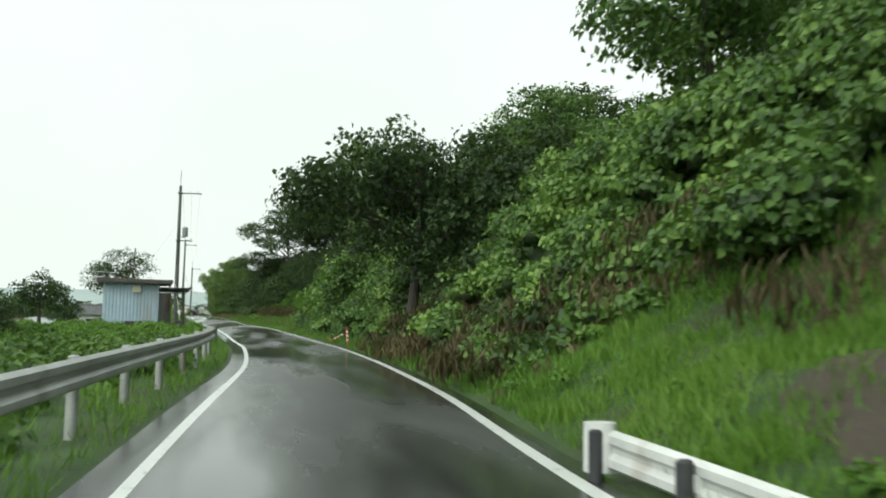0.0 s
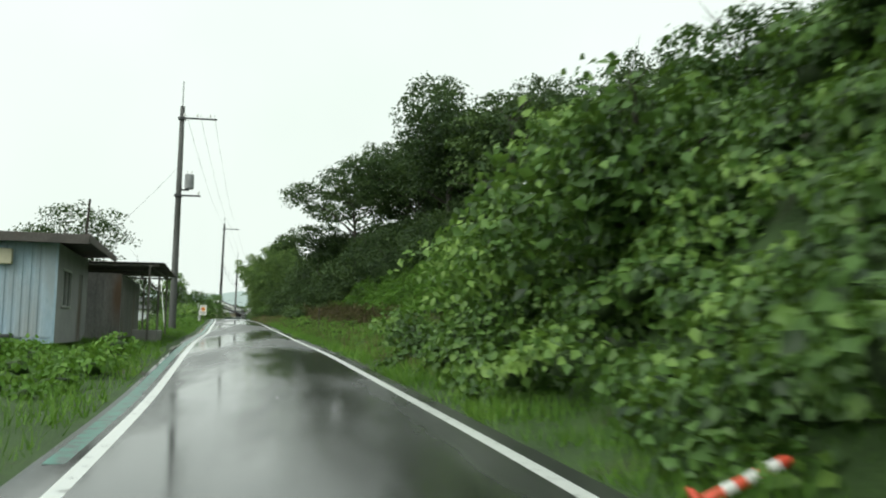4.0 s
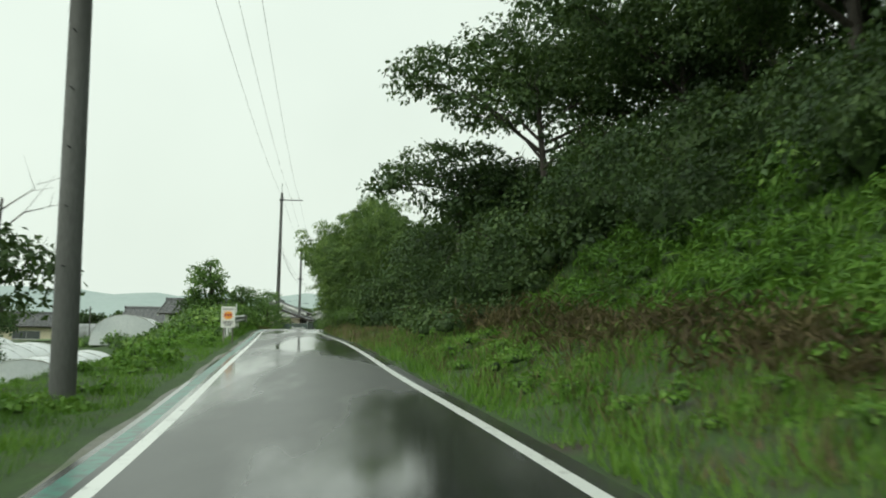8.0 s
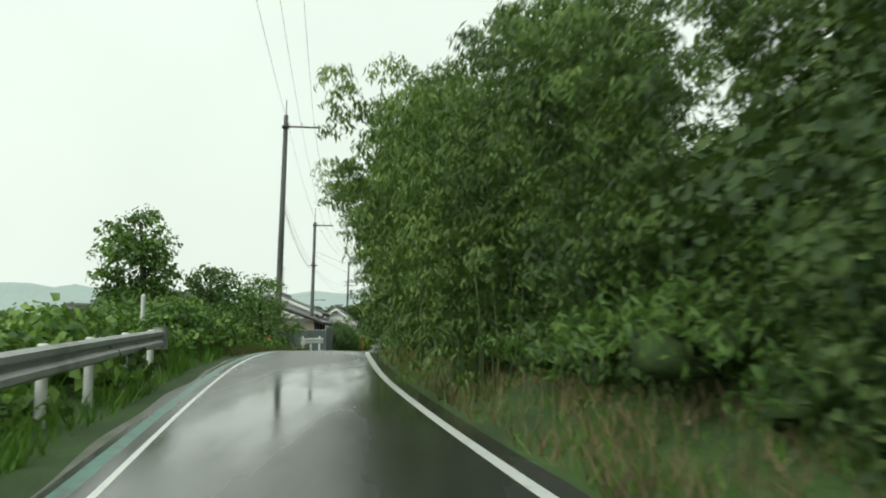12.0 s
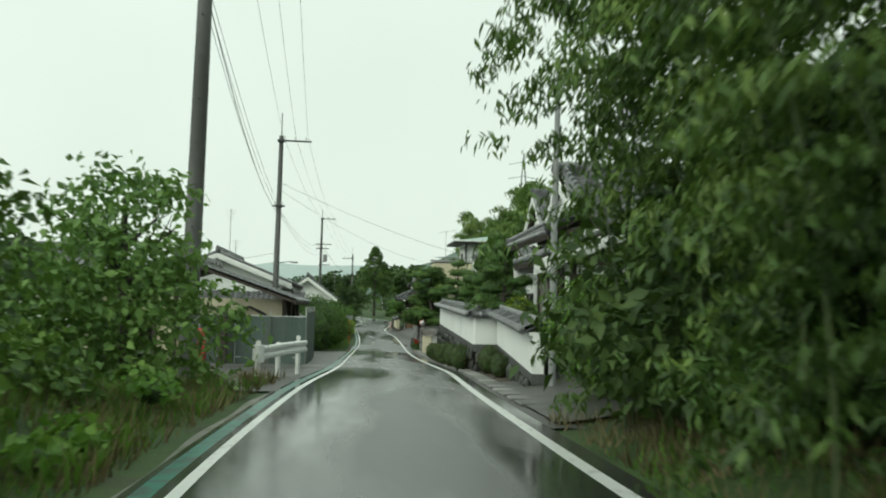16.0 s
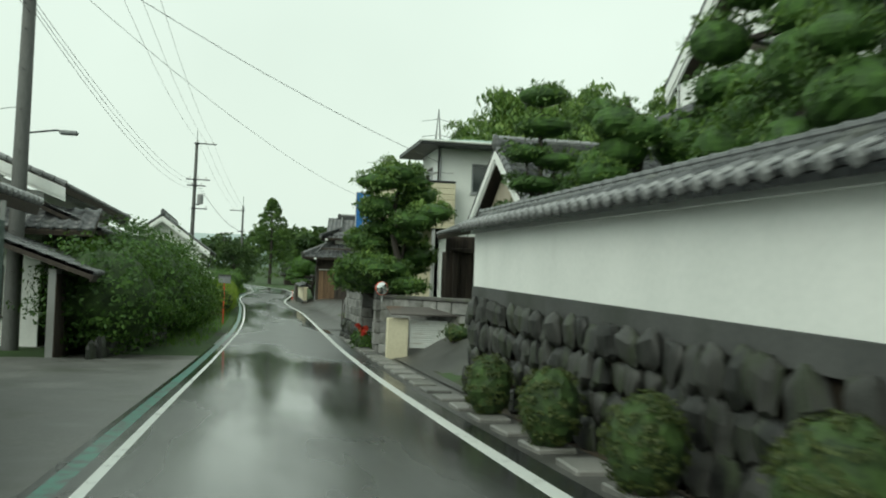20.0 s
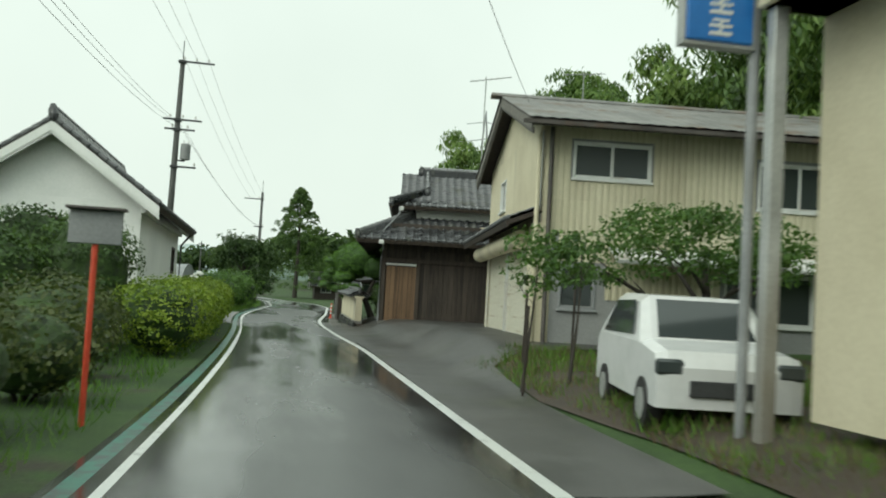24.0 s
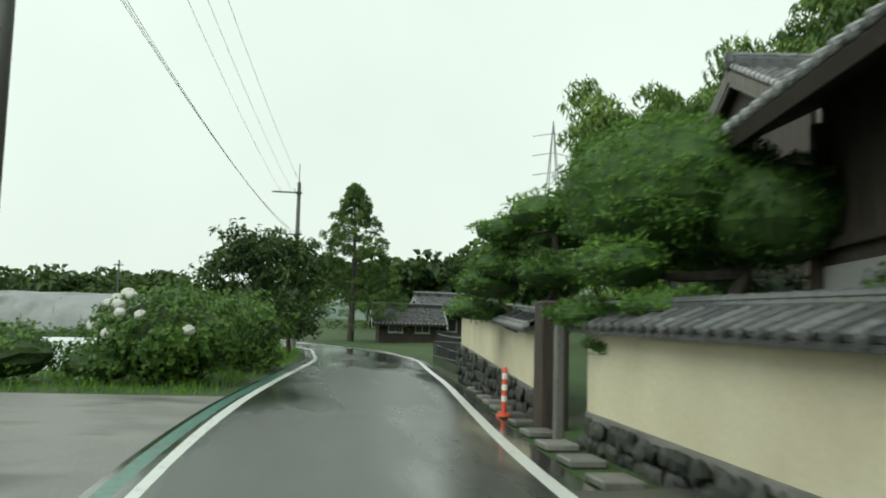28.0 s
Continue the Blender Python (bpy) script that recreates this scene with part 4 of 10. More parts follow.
blades("grass", "right", 100, 153, 0.1, 2.0, 160, 0.24, LEAF_DRY, "dry straw-coloured grass at the foot of the bamboo", 34)
blades("grass", "right", 98, 150, 0.1, 1.6, 110, 0.2, LEAF_GRASS, "thin green grass at the foot of the thicket", 42)
blades("grass", "left", -5, 60, 0.1, 8, 130, 0.2, LEAF_GRASS, "long green grass beside the road", 35)
blades("grass", "left", 60, 112, 0.35, 7.5, 300, 0.14, LEAF_GRASS, "short bright green grass beside the road", 36)
cover("roadside_weeds", "left", 112, 158, 0.8, 4.6, 1.5, 0.3, 55, 0.12, LEAF_GRASS, "bright green weeds before the overgrown mound", "weeds", 31, thin=lambda y, d: np.where(y > 150, 0.5, 1.0))
blades("grass", "left", 134, 163, 0.3, 3.6, 150, 0.27, LEAF_DRY, "brown dead stems in the roadside grass", 45)
blades("grass", "left", 112, 160, 0.4, 4.0, 160, 0.28, LEAF_GRASS, "long green grass beside the road", 37)
blades("grass", "left", 196, 240, 0.3, 2.6, 90, 0.18, LEAF_GRASS, "grass at the foot of the hedge", 38)
blades("grass", "right", 207, 220.2, 1.25, 7.5, 260, 0.19, LEAF_GRASS, "thin lawn round a small tree", 39)
blades("grass", "right", 207, 220.2, 1.25, 7.5, 300, 0.17, LEAF_DRY, "dry straw in the thin lawn", 43)
blades("grass", "left", 252.6, 300, 0.3, 6.0, 80, 0.22, LEAF_GRASS, "long green grass beside the road", 40)


# ---- trees ----
def tree(at, h, r, blobs, limbs, seed, leaf_mat, label, size=0.2, density=1.4, category="tree", group="", droop=0.5, aspect=0.6, clump=0.55):
    t = thing("tree", at, label, category, group)
    part("trunk", limb_geo(h, r, limbs, seed), BARK, t, smooth=True)
    part("crown", crown_mesh("crown", blobs, seed, size, density, aspect, droop, clump), leaf_mat, t)
    return t


def fork(seed, n, reach, h0=0.45, h1=0.95):
    rg = random.Random(seed)
    return [(rg.uniform(h0, h1), reach * math.cos(k * 2.4 + seed) * rg.uniform(.6, 1), reach * math.sin(k * 2.4 + seed) * rg.uniform(.6, 1), rg.uniform(.3, 1.0) * reach) for k in range(n)]


def crown_blobs(seed, h, w, n):
    """An uneven crown of n blobs over a trunk of height h."""
    rg = random.Random(seed)
    out = [(0, 0, h * 0.95, w * 0.6, w * 0.6, w * 0.55)]
    for k in range(n):
        a, q = k * 2.4 + rg.random(), rg.uniform(0.45, 1.0)
        out.append((w * q * math.cos(a), w * q * math.sin(a), h * rg.uniform(0.5, 1.1), w * rg.uniform(.32, .5), w * rg.uniform(.32, .5), w * rg.uniform(.25, .4)))
    return out


HILL_TREE = [tree(on_ground(9.5, 18), 3.6, 0.16, crown_blobs(1, 3.3, 2.4, 8), fork(1, 7, 1.6), 41, LEAF_MID, "leafy deciduous tree on the hillside", 0.19, 1.9, group="hillside trees"),
             tree(on_ground(12, 8), 6.0, 0.24, crown_blobs(2, 5.6, 3.3, 9), fork(2, 8, 2.2), 42, LEAF_DARK, "dark leafy tree on the hillside", 0.21, 1.5, group="hillside trees"),
             tree(on_ground(17, 30), 5.5, 0.2, crown_blobs(3, 4.8, 3.0, 9), fork(3, 7, 2.0), 43, LEAF_KUDZU, "vine-covered tree on the hillside", 0.2, 1.6, group="hillside trees")]
_rg = random.Random(5)
for _k, _x, _y, _s in ((1, 16, 14, 1.2), (1, 20, 4, 1.4), (2, 13, 22, 0.85), (1, 22, 20, 1.6), (0, 12, 42, 0.95), (0, 9.5, 37, 0.55), (0, 8.5, 50, 0.6), (2, 16, 48, 1.0), (0, 11, 58, 0.62), (1, 15, 66, 0.62), (2, 12, 74, 0.85), (1, 17, 80, 0.95),
                       (1, 12, 88, 1.25), (2, 18, 94, 1.1), (1, 22, 60, 1.2), (1, 24, 40, 1.2), (2, 13, 0, 1.2), (1, 20, -14, 1.3), (1, 26, 75, 1.0), (1, 25, 100, 1.3), (0, 10.5, 30, 0.55)):
    copy_thing(HILL_TREE[_k], Matrix.Translation(on_ground(_x, _y, -0.15)) @ pose(0, 0, 0, 0, 0, _rg.uniform(0, 360)) @ Matrix.Scale(_s, 4))

# the tree that leans over the road
tree(on_ground(4.9, 29.5), 5.4, 0.2, [(-2.6, -1.2, 4.2, 1.6, 1.5, 1.0), (-1.2, -0.5, 5.0, 1.7, 1.6, 1.1), (-3.2, -1.4, 4.3, 1.0, 1.1, 0.7), (0.3, 0.6, 4.8, 1.8, 1.8, 1.4), (-0.9, 2.8, 3.2, 1.0, 1.1, 0.6), (0.7, -1.2, 3.0, 1.5, 1.6, 1.4), (2.2, -1.6, 5.0, 2.0, 1.8, 1.2), (2.4, 1.2, 4.8, 2.0, 1.8, 1.3), (4.2, -0.4, 5.6, 1.9, 1.9, 1.2), (1.4, -2.6, 3.9, 1.6, 1.3, 1.0), (-0.8, 0.4, 5.9, 1.5, 1.5, 0.9), (0.6, 2.4, 5.0, 1.5, 1.4, 1.1)],
     [(0.5, -2.6, -1.0, 1.2), (0.6, 0.6, 1.6, 1.2), (0.6, -1.6, 1.4, 1.0), (0.45, 1.2, -1.4, 1.0), (0.7, -1.4, -1.6, 0.8), (0.55, -2.6, -1.3, 0.9)], 44, LEAF_DARK, "leafy tree leaning out from the bank over the road", 0.19, 2.2)
# the vine-smothered shrub on the bank
tree(on_ground(5.0, 46.5), 2.9, 0.14, [(0, 0, 2.1, 1.5, 1.6, 1.3), (-0.7, 0.3, 1.5, 1.2, 1.5, 1.3), (0.5, -1.0, 1.6, 1.2, 1.2, 1.1), (0.8, 1.2, 1.9, 1.3, 1.2, 1.1)], fork(45, 5, 1.2), 45, LEAF_KUDZU, "tall shrub smothered in pale green vines", 0.2, 2.6)
tree(on_ground(4.7, 51.5), 2.9, 0.14, [(0, 0, 2.0, 1.5, 1.5, 1.2), (-0.8, -0.6, 1.3, 1.2, 1.3, 1.2), (0.9, 0.9, 1.6, 1.3, 1.3, 1.0), (0.3, -1.1, 2.5, 0.9, 0.9, 0.7)], fork(46, 5, 1.2), 56, LEAF_KUDZU, "leaning shrub smothered in vines beside the verge", 0.18, 2.8)
# the tall dark grove behind the verge
_B = [(-4.5, 0.6, 5.9, 1.4, 1.4, 0.9), (-3.4, -0.4, 5.6, 1.6, 1.5, 1.2), (-1.9, 0.9, 6.7, 1.7, 1.6, 1.2), (-1.6, -0.8, 4.4, 1.3, 1.3, 0.9), (0.2, -0.6, 7.4, 1.9, 1.8, 1.3), (0.9, 1.2, 5.6, 1.6, 1.6, 1.1),
      (2.4, -0.4, 6.6, 1.8, 1.8, 1.4), (2.6, 1.3, 4.6, 1.4, 1.5, 1.0), (4.2, 0.4, 5.6, 1.6, 1.6, 1.3), (0.9, -1.2, 3.6, 1.1, 1.2, 0.7), (-1.0, 0.2, 5.2, 1.6, 1.5, 1.2), (1.6, -0.3, 5.2, 1.6, 1.5, 1.1), (0.3, 0.4, 6.2, 1.8, 1.7, 1.2), (-2.6, 0.4, 4.6, 1.1, 1.1, 0.7), (3.0, -0.8, 4.9, 1.3, 1.3, 0.9)]
GROVE = tree(on_ground(3.6, 105), 5.6, 0.2, _B, [(0.55, -4.0, 0.5, 2.7), (0.5, -2.9, -0.4, 2.4), (0.62, -1.8, 0.8, 1.9), (0.7, 1.9, -0.5, 1.2), (0.55, 2.4, 1.2, 0.9), (0.6, 3.8, 0.4, 1.5), (0.8, -0.6, -0.8, 1.0), (0.45, 0.8, -1.1, 0.7)],
             46, LEAF_DARK, "tall dark broadleaf tree with an open, uneven crown", 0.18, 1.7, group="grove on the bank", clump=0.55)
for _x, _y, _s, _a in ((8.2, 103.2, 1.05, 30), (8.0, 111, 1.2, 160), (9.5, 101, 0.95, 70), (11, 96, 1.0, 200), (9.2, 93, 1.3, 250), (15, 104, 1.2, 300), (15, 95, 1.2, 100)):
    copy_thing(GROVE, Matrix.Translation(on_ground(_x, _y, -0.2)) @ pose(0, 0, 0, 0, 0, _a) @ Matrix.Scale(_s, 4))
# the low spreading tree that reaches out over the thicket
tree(on_ground(1.1, 108.2), 4.6, 0.16, [(-2.3, 0, 4.0, 1.4, 1.5, 0.6), (-1.2, -0.4, 4.5, 1.6, 1.5, 0.7), (0.6, 0.2, 4.6, 1.6, 1.6, 0.8), (-3.1, 0.2, 3.7, 0.8, 0.9, 0.35), (0.4, -1.0, 3.6, 1.4, 1.2, 0.8), (1.8, -0.4, 3.8, 1.5, 1.5, 1.0), (0.3, -0.9, 2.5, 1.3, 1.2, 0.9), (1.5, 0.3, 2.6, 1.4, 1.3, 1.0), (-0.9, -0.2, 3.2, 1.1, 1.1, 0.7)],
     [(0.75, -2.4, 0.1, 0.5), (0.8, -1.2, -0.5, 0.6), (0.8, 1.2, 0.3, 0.6), (0.7, 0.6, -1.0, 0.4), (0.8, -3.1, 0.3, 0.2)], 54, LEAF_DARK, "low dark tree with spreading tiers of leaves", 0.18, 2.0)
THICKET = tree(on_ground(4.6, 99), 2.6, 0.12, [(0, 0, 1.7, 1.7, 1.7, 1.3), (-0.9, -0.4, 1.0, 1.3, 1.4, 1.0), (0.7, 0.9, 1.1, 1.4, 1.4, 1.1), (0.3, -1.1, 1.2, 1.3, 1.2, 1.0), (-0.3, 1.1, 2.2, 1.0, 1.1, 0.7)], fork(55, 6, 1.2), 55, LEAF_DARK, "dark leafy shrub hung with vines on the bank", 0.15, 3.8, "shrub", "thicket on the bank")
# The dark core colour stands in for shade deep in the shrub.
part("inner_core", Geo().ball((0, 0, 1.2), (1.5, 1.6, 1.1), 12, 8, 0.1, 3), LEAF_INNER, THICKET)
for _k, (_x, _y, _s) in enumerate(((1.8, 101.5, 0.9), (3.4, 108.5, 1.15), (0.0, 108.8, 0.8), (5.6, 103.5, 1.1), (7.6, 99.5, 1.1), (8.6, 94, 1.1), (2.6, 112.8, 0.7), (-1.6, 112.5, 0.7), (6.8, 109, 1.0), (10.5, 91, 1.2), (9.6, 102, 1.3), (5.4, 94.5, 0.8), (0.6, 116.5, 0.75), (4.6, 114.5, 0.8), (-2.2, 117.2, 0.6), (7.4, 88.5, 0.9), (12, 97, 1.3), (0.5, 105.0, 0.75), (2.4, 104.6, 0.75), (-0.4, 110.6, 0.8), (-3.4, 150.4, 1.15), (-1.6, 148.2, 1.4), (-1.2, 151.6, 1.2))):
    copy_thing(THICKET, Matrix.Translation(on_ground(_x, _y, -0.25)) @ pose(0, 0, 0, 0, 0, 67 * _k) @ Matrix.Scale(_s, 4))
copy_thing(HILL_TREE[1], Matrix.Translation(on_ground(-0.6, 149.0, -0.3)) @ pose(0, 0, 0, 0, 0, 40) @ Matrix.Scale(0.95, 4))
# left of the road
tree(on_ground(-11.0, 80.5), 5.0, 0.16, crown_blobs(8, 5.2, 2.2, 10), fork(8, 8, 1.7), 47, LEAF_DARK, "small leafy tree behind the sheds", 0.15, 2.2)
LEFT_TREE = tree(on_ground(-13, 62), 2.6, 0.13, crown_blobs(9, 2.4, 1.8, 7), fork(9, 6, 1.2), 48, LEAF_DARK, "round leafy tree beyond the roadside field", 0.2, 1.7, group="field trees")
for _x, _y, _s in ((-14, 52, 1.0), (-16, 46, 1.1), (-11.5, 44, 0.8), (-18, 56, 1.2), (-21, 70, 1.3), (-23, 50, 1.3), (-15.5, 38, 0.9), (-30, 90, 1.3), (-22, 118, 1.2), (-27, 130, 1.3), (-34, 150, 1.4), (-15, 104, 0.6)):
    copy_thing(LEFT_TREE, Matrix.Translation(on_ground(_x, _y, -0.1)) @ pose(0, 0, 0, 0, 0, _rg.uniform(0, 360)) @ Matrix.Scale(_s, 4))
tree(on_ground(-9.3, 89.6), 3.6, 0.07, crown_blobs(10, 2.6, 1.3, 7), fork(10, 9, 1.3, 0.25), 49, LEAF_DARK, "thin sapling with sparse leaves beside the pole", 0.15, 0.9, clump=0.4)
tree(on_ground(-9.2, 80.5), 2.2, 0.07, crown_blobs(11, 2.2, 1.1, 6), fork(11, 8, 1.0, 0.25), 50, LEAF_DARK, "thin sapling with sparse leaves behind the shed", 0.14, 0.9, clump=0.4)
# pillars of vine
tree(on_ground(-15.1, 143.8), 4.6, 0.2, [(0, 0, 3.9, 1.3, 1.3, 1.1), (-0.1, 0.1, 2.6, 1.5, 1.5, 1.4), (0.1, 0, 1.2, 1.6, 1.6, 1.3)], fork(12, 4, 0.8), 51, LEAF_KUDZU, "dead tree wrapped in a pillar of dark vines", 0.2, 2.8)
tree(on_ground(-13.5, 150), 2.9, 0.14, [(0, 0, 2.3, 1.2, 1.2, 0.8), (0.3, 0.2, 1.3, 1.4, 1.4, 1.2)], fork(13, 4, 0.8), 52, LEAF_MID, "drooping shrub overgrown by vines", 0.18, 2.4)
tree(on_ground(-12.1, 156.6), 3.4, 0.14, [(0, 0, 2.9, 1.2, 1.2, 0.9), (-0.3, -0.5, 1.8, 1.7, 1.6, 1.2), (0.3, 0.4, 1.1, 1.6, 1.7, 1.1), (-1.6, 0.5, 1.4, 1.3, 1.3, 1.2)], fork(14, 6, 1.0), 53, LEAF_ROUND, "dense round-leaved tree at the roadside", 0.17, 2.6)
for _x, _y, _s in ((-15.5, 160, 1.0), (-18, 155, 1.1), (-38, 158, 0.9)):
    copy_thing(LEFT_TREE, Matrix.Translation(on_ground(_x, _y, -0.1)) @ pose(0, 0, 0, 0, 0, _rg.uniform(0, 360)) @ Matrix.Scale(_s, 4))


# ---- bamboo ----
def bamboo(at, h, n, seed, reach, low, label, tufts=4, per=30, size=0.15, plumes=13):
    """Arching culms that carry drooping plumes: each plume a string of dense leafy tufts."""
    rng = np.random.default_rng(seed)
    t = thing("bamboo_clump", at, label, "bamboo", "bamboo grove")
    C, D = [], []
    k6 = h / 6
    for k in range(n):
        a = math.pi + rng.normal(0, 0.75)
        bx, by = rng.normal(0, 0.55, 2)
        hh, lean = h * rng.uniform(0.75, 1.05), reach * rng.uniform(0.3, 1.0)
        f = np.linspace(0, 1, 9)
        pts = np.stack([bx + lean * f ** 2.2 * math.cos(a), by + lean * f ** 2.2 * math.sin(a), hh * (f - 0.13 * f ** 4)], 1)
        part("culm", Geo().tube([tuple(q) for q in pts], [0.022 * (1 - 0.8 * q / 8) for q in range(9)], 6), CULM, t, smooth=True)
        m = int(plumes * hh / 6)
        g = low + (1 - low) * ((np.arange(m) + rng.random(m)) / m) ** 0.8
        c = np.stack([np.interp(g, f, pts[:, i]) for i in range(3)], 1)
        b = a + rng.normal(0, 1.1, m)
        d = np.stack([np.cos(b), np.sin(b), rng.uniform(0.1, 0.5, m)], 1)
        out = rng.uniform(0.55, 1.2, m) * (1.15 - 0.45 * g) * k6
        w = (np.arange(tufts) + 0.4 + 0.6 * rng.random((m, tufts))) / tufts
        arc = c[:, None] + d[:, None] * (out[:, None] * w)[..., None]
        arc[..., 2] -= 0.8 * out[:, None] * w ** 2.4
        C.append(arc.reshape(-1, 3))
        D.append(np.repeat(d, tufts, 0))
    C, D = np.concatenate(C), np.concatenate(D)
    P, N = puff(C, 0.27 * k6 * rng.uniform(0.7, 1.25, len(C)), per, rng, 0.8, -0.2)
    N = N * 0.5 + np.repeat(D, per, 0) * 0.4 + [0, 0, 0.5]
    part("foliage", array_mesh("foliage", *leaf_blades(P, N, size, rng, 0.27, 0.06, 1.2, 0.35)), LEAF_BAMBOO, t)
    return t


BAMBOO = [bamboo(on_ground(-3.2, 137), 6.0, 8, 61, 2.15, 0.04, "bamboo clump with drooping plumes over the road"), bamboo(on_ground(-2.0, 131), 6.8, 8, 62, 2.25, 0.06, "tall bamboo clump with drooping plumes"), bamboo(on_ground(-4.0, 143), 5.2, 7, 63, 1.6, 0.03, "leafy bamboo clump down to the ground")]
for _k in range(34):
    _y = 117.5 + 32.5 * (_k % 17) / 16 + _rg.uniform(-.8, .8)
    _d = (1.25 if _k < 17 else 3.9) + _rg.uniform(-.35, .6)
    _x = float(right_x(_y)) + 0.35 + _d
    copy_thing(BAMBOO[_k % 3], Matrix.Translation(on_ground(_x, _y, -0.1)) @ pose(0, 0, 0, 0, 0, _rg.uniform(-45, 45)) @ Matrix.Scale(_rg.uniform(.9, 1.08) * (0.66 + 0.4 * float(sstep(117, 127, _y))), 4))
BAMBOO_FAR = bamboo(on_ground(13, 169), 7.0, 9, 64, 1.8, 0.15, "tall bamboo clump on the slope behind the houses", 4, 26, 0.2, 14)
for _x, _y, _s in ((10.5, 172, 1.3), (13, 178, 1.5), (15, 186, 1.6), (17, 192, 1.7), (15, 199, 1.5), (19, 203, 1.8), (17, 210, 1.7), (21, 216, 1.8), (18, 224, 1.7), (14, 234, 2.3), (12, 242, 1.6), (9.0, 264, 1.75), (7.6, 268, 1.5), (12.5, 265, 2.0), (16, 262, 2.4), (15, 272, 2.2), (20, 270, 2.6), (15, 247, 1.6), (19, 240, 1.7), (22, 232, 1.8), (12, 256, 1.4), (22, 196, 1.9), (10, 164, 1.2), (12, 226, 2.3), (10.5, 236, 1.7), (10, 216, 1.8), (10.5, 281, 2.3), (8.6, 259, 1.75), (10.6, 262, 2.0), (13.0, 287, 2.3), (16.5, 285, 2.5), (15.5, 296, 2.6), (19, 292, 2.7), (13, 276, 1.9), (9, 200, 1.3), (12, 205, 1.6), (8.4, 256, 1.35)):
    copy_thing(BAMBOO_FAR, Matrix.Translation(on_ground(_x, _y, -0.1)) @ pose(0, 0, 0, 0, 0, _rg.uniform(0, 360)) @ Matrix.Scale(_s, 4))


# ---- village bushes, hedges and far trees ----
def bush(at, rx, ry, rz, seed, mat, label, size=0.1, density=5.0, category="shrub", group="", clump=0.28, wild=0.0, core=0.76, core_mat=None):
    """A rounded shrub: stems and a skin of small leaves over a twiggy core, coloured dark for inner shade."""
    t = thing("bush", at, label, category, group)
    rg = random.Random(seed)
    for k in range(6):
        a = k * 1.05 + rg.random()
        part("stem", Geo().tube([(0.1 * math.cos(a), 0.1 * math.sin(a), 0), (0.5 * rx * math.cos(a), 0.5 * ry * math.sin(a), rz * rg.uniform(.9, 1.4))], [0.03, 0.01], 5), BARK, t)
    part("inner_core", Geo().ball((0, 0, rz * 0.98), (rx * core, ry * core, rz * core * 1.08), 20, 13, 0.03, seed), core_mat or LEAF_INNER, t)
    rng = np.random.default_rng(seed)
    m = int(4 * (rx * ry + ry * rz + rx * rz) * density * 1.7)
    d = unit(rng.normal(size=(m, 3)))
    k = 1 + wild * rng.normal(size=(m, 1))
    C = np.array([0, 0, rz]) + d * [rx, ry, rz] * (0.9 * k)
    P, N = puff(C, clump * (0.6 + 0.6 * rng.random(m)), 22, rng, 0.8)
    P[:, 2] = np.maximum(P[:, 2], 0.02)
    part("foliage", array_mesh("foliage", *leaf_blades(P, N * 0.5 + np.repeat(d, 22, 0), size, rng, 0.6, 0.1, 0.2, 0.45)), mat, t)
    return t


for _k, (_x, _y, _r, _h) in enumerate(((-10.5, 192.6, 1.5, 1.25), (-10.4, 195.6, 1.8, 1.55), (-10.2, 199.2, 1.8, 1.5), (-9.9, 202.6, 1.6, 1.3), (-9.6, 205.4, 1.3, 1.0))):
    bush(on_ground(_x, _y), _r, _r * 1.15, _h, 70 + _k, LEAF_MID, "large untrimmed broad-leaved shrub beside the road", 0.1, 5.5, group="roadside shrubs", clump=0.36, wild=0.1)
for _k in range(8):
    _y = 221.6 + 2.35 * _k
    bush(on_ground(float(left_x(_y)) - 1.42, _y), 1.0, 1.45, 0.8, 80 + _k, LEAF_HEDGE, "yellow-green clipped hedge plant beside the road", 0.07, 9, "hedge", "roadside hedge", clump=0.22, wild=0.05)
for _k, (_x, _y, _r, _h) in enumerate(((-9.6, 207.5, 0.9, 0.7), (-9.4, 210.2, 0.9, 0.6), (-9.2, 213, 0.8, 0.55), (-9.6, 216, 1.0, 0.7), (-10.2, 219, 1.1, 0.8))):
    bush(on_ground(_x, _y), _r, _r * 1.3, _h, 90 + _k, LEAF_TOPIARY, "dark green clipped shrub beside the road", 0.08, 5, "shrub", "clipped roadside shrubs", clump=0.25)
bush(on_ground(-12.0, 224.5, 0.9), 1.3, 1.3, 1.1, 97, LEAF_PINE, "dark clipped evergreen dome behind the hedge", 0.1, 6)
bush(on_ground(-12.2, 221.5, 0.2), 1.5, 1.7, 1.1, 98, LEAF_PINE, "dark clipped evergreen shrub behind the hedge", 0.1, 6)
HYDRANGEA = bush(on_ground(-9.6, 256.5), 1.7, 2.2, 1.05, 99, LEAF_MID, "green hydrangea bush with round white flower heads", 0.13, 6, "shrub", clump=0.35, wild=0.07)
_rg = random.Random(8)
for _k in range(15):
    _a, _e = _rg.uniform(-2.9, -1.2), _rg.uniform(-0.1, 0.9)
    _c = 1.07 * Vector((1.62 * math.cos(_a) * math.cos(_e), 2.0 * math.sin(_a) * math.cos(_e), 1.0 + 1.1 * math.sin(_e)))
    part("flower_head", Geo().ball(tuple(_c), (0.13, 0.13, 0.11), 14, 9, 0.05, 200 + _k), PETAL, HYDRANGEA, "round white flower head")
bush(on_ground(-10.9, 255.4), 0.9, 0.8, 0.4, 100, LEAF_MID, "tangled low weeds beside the lane", 0.13, 3.5, wild=0.15)
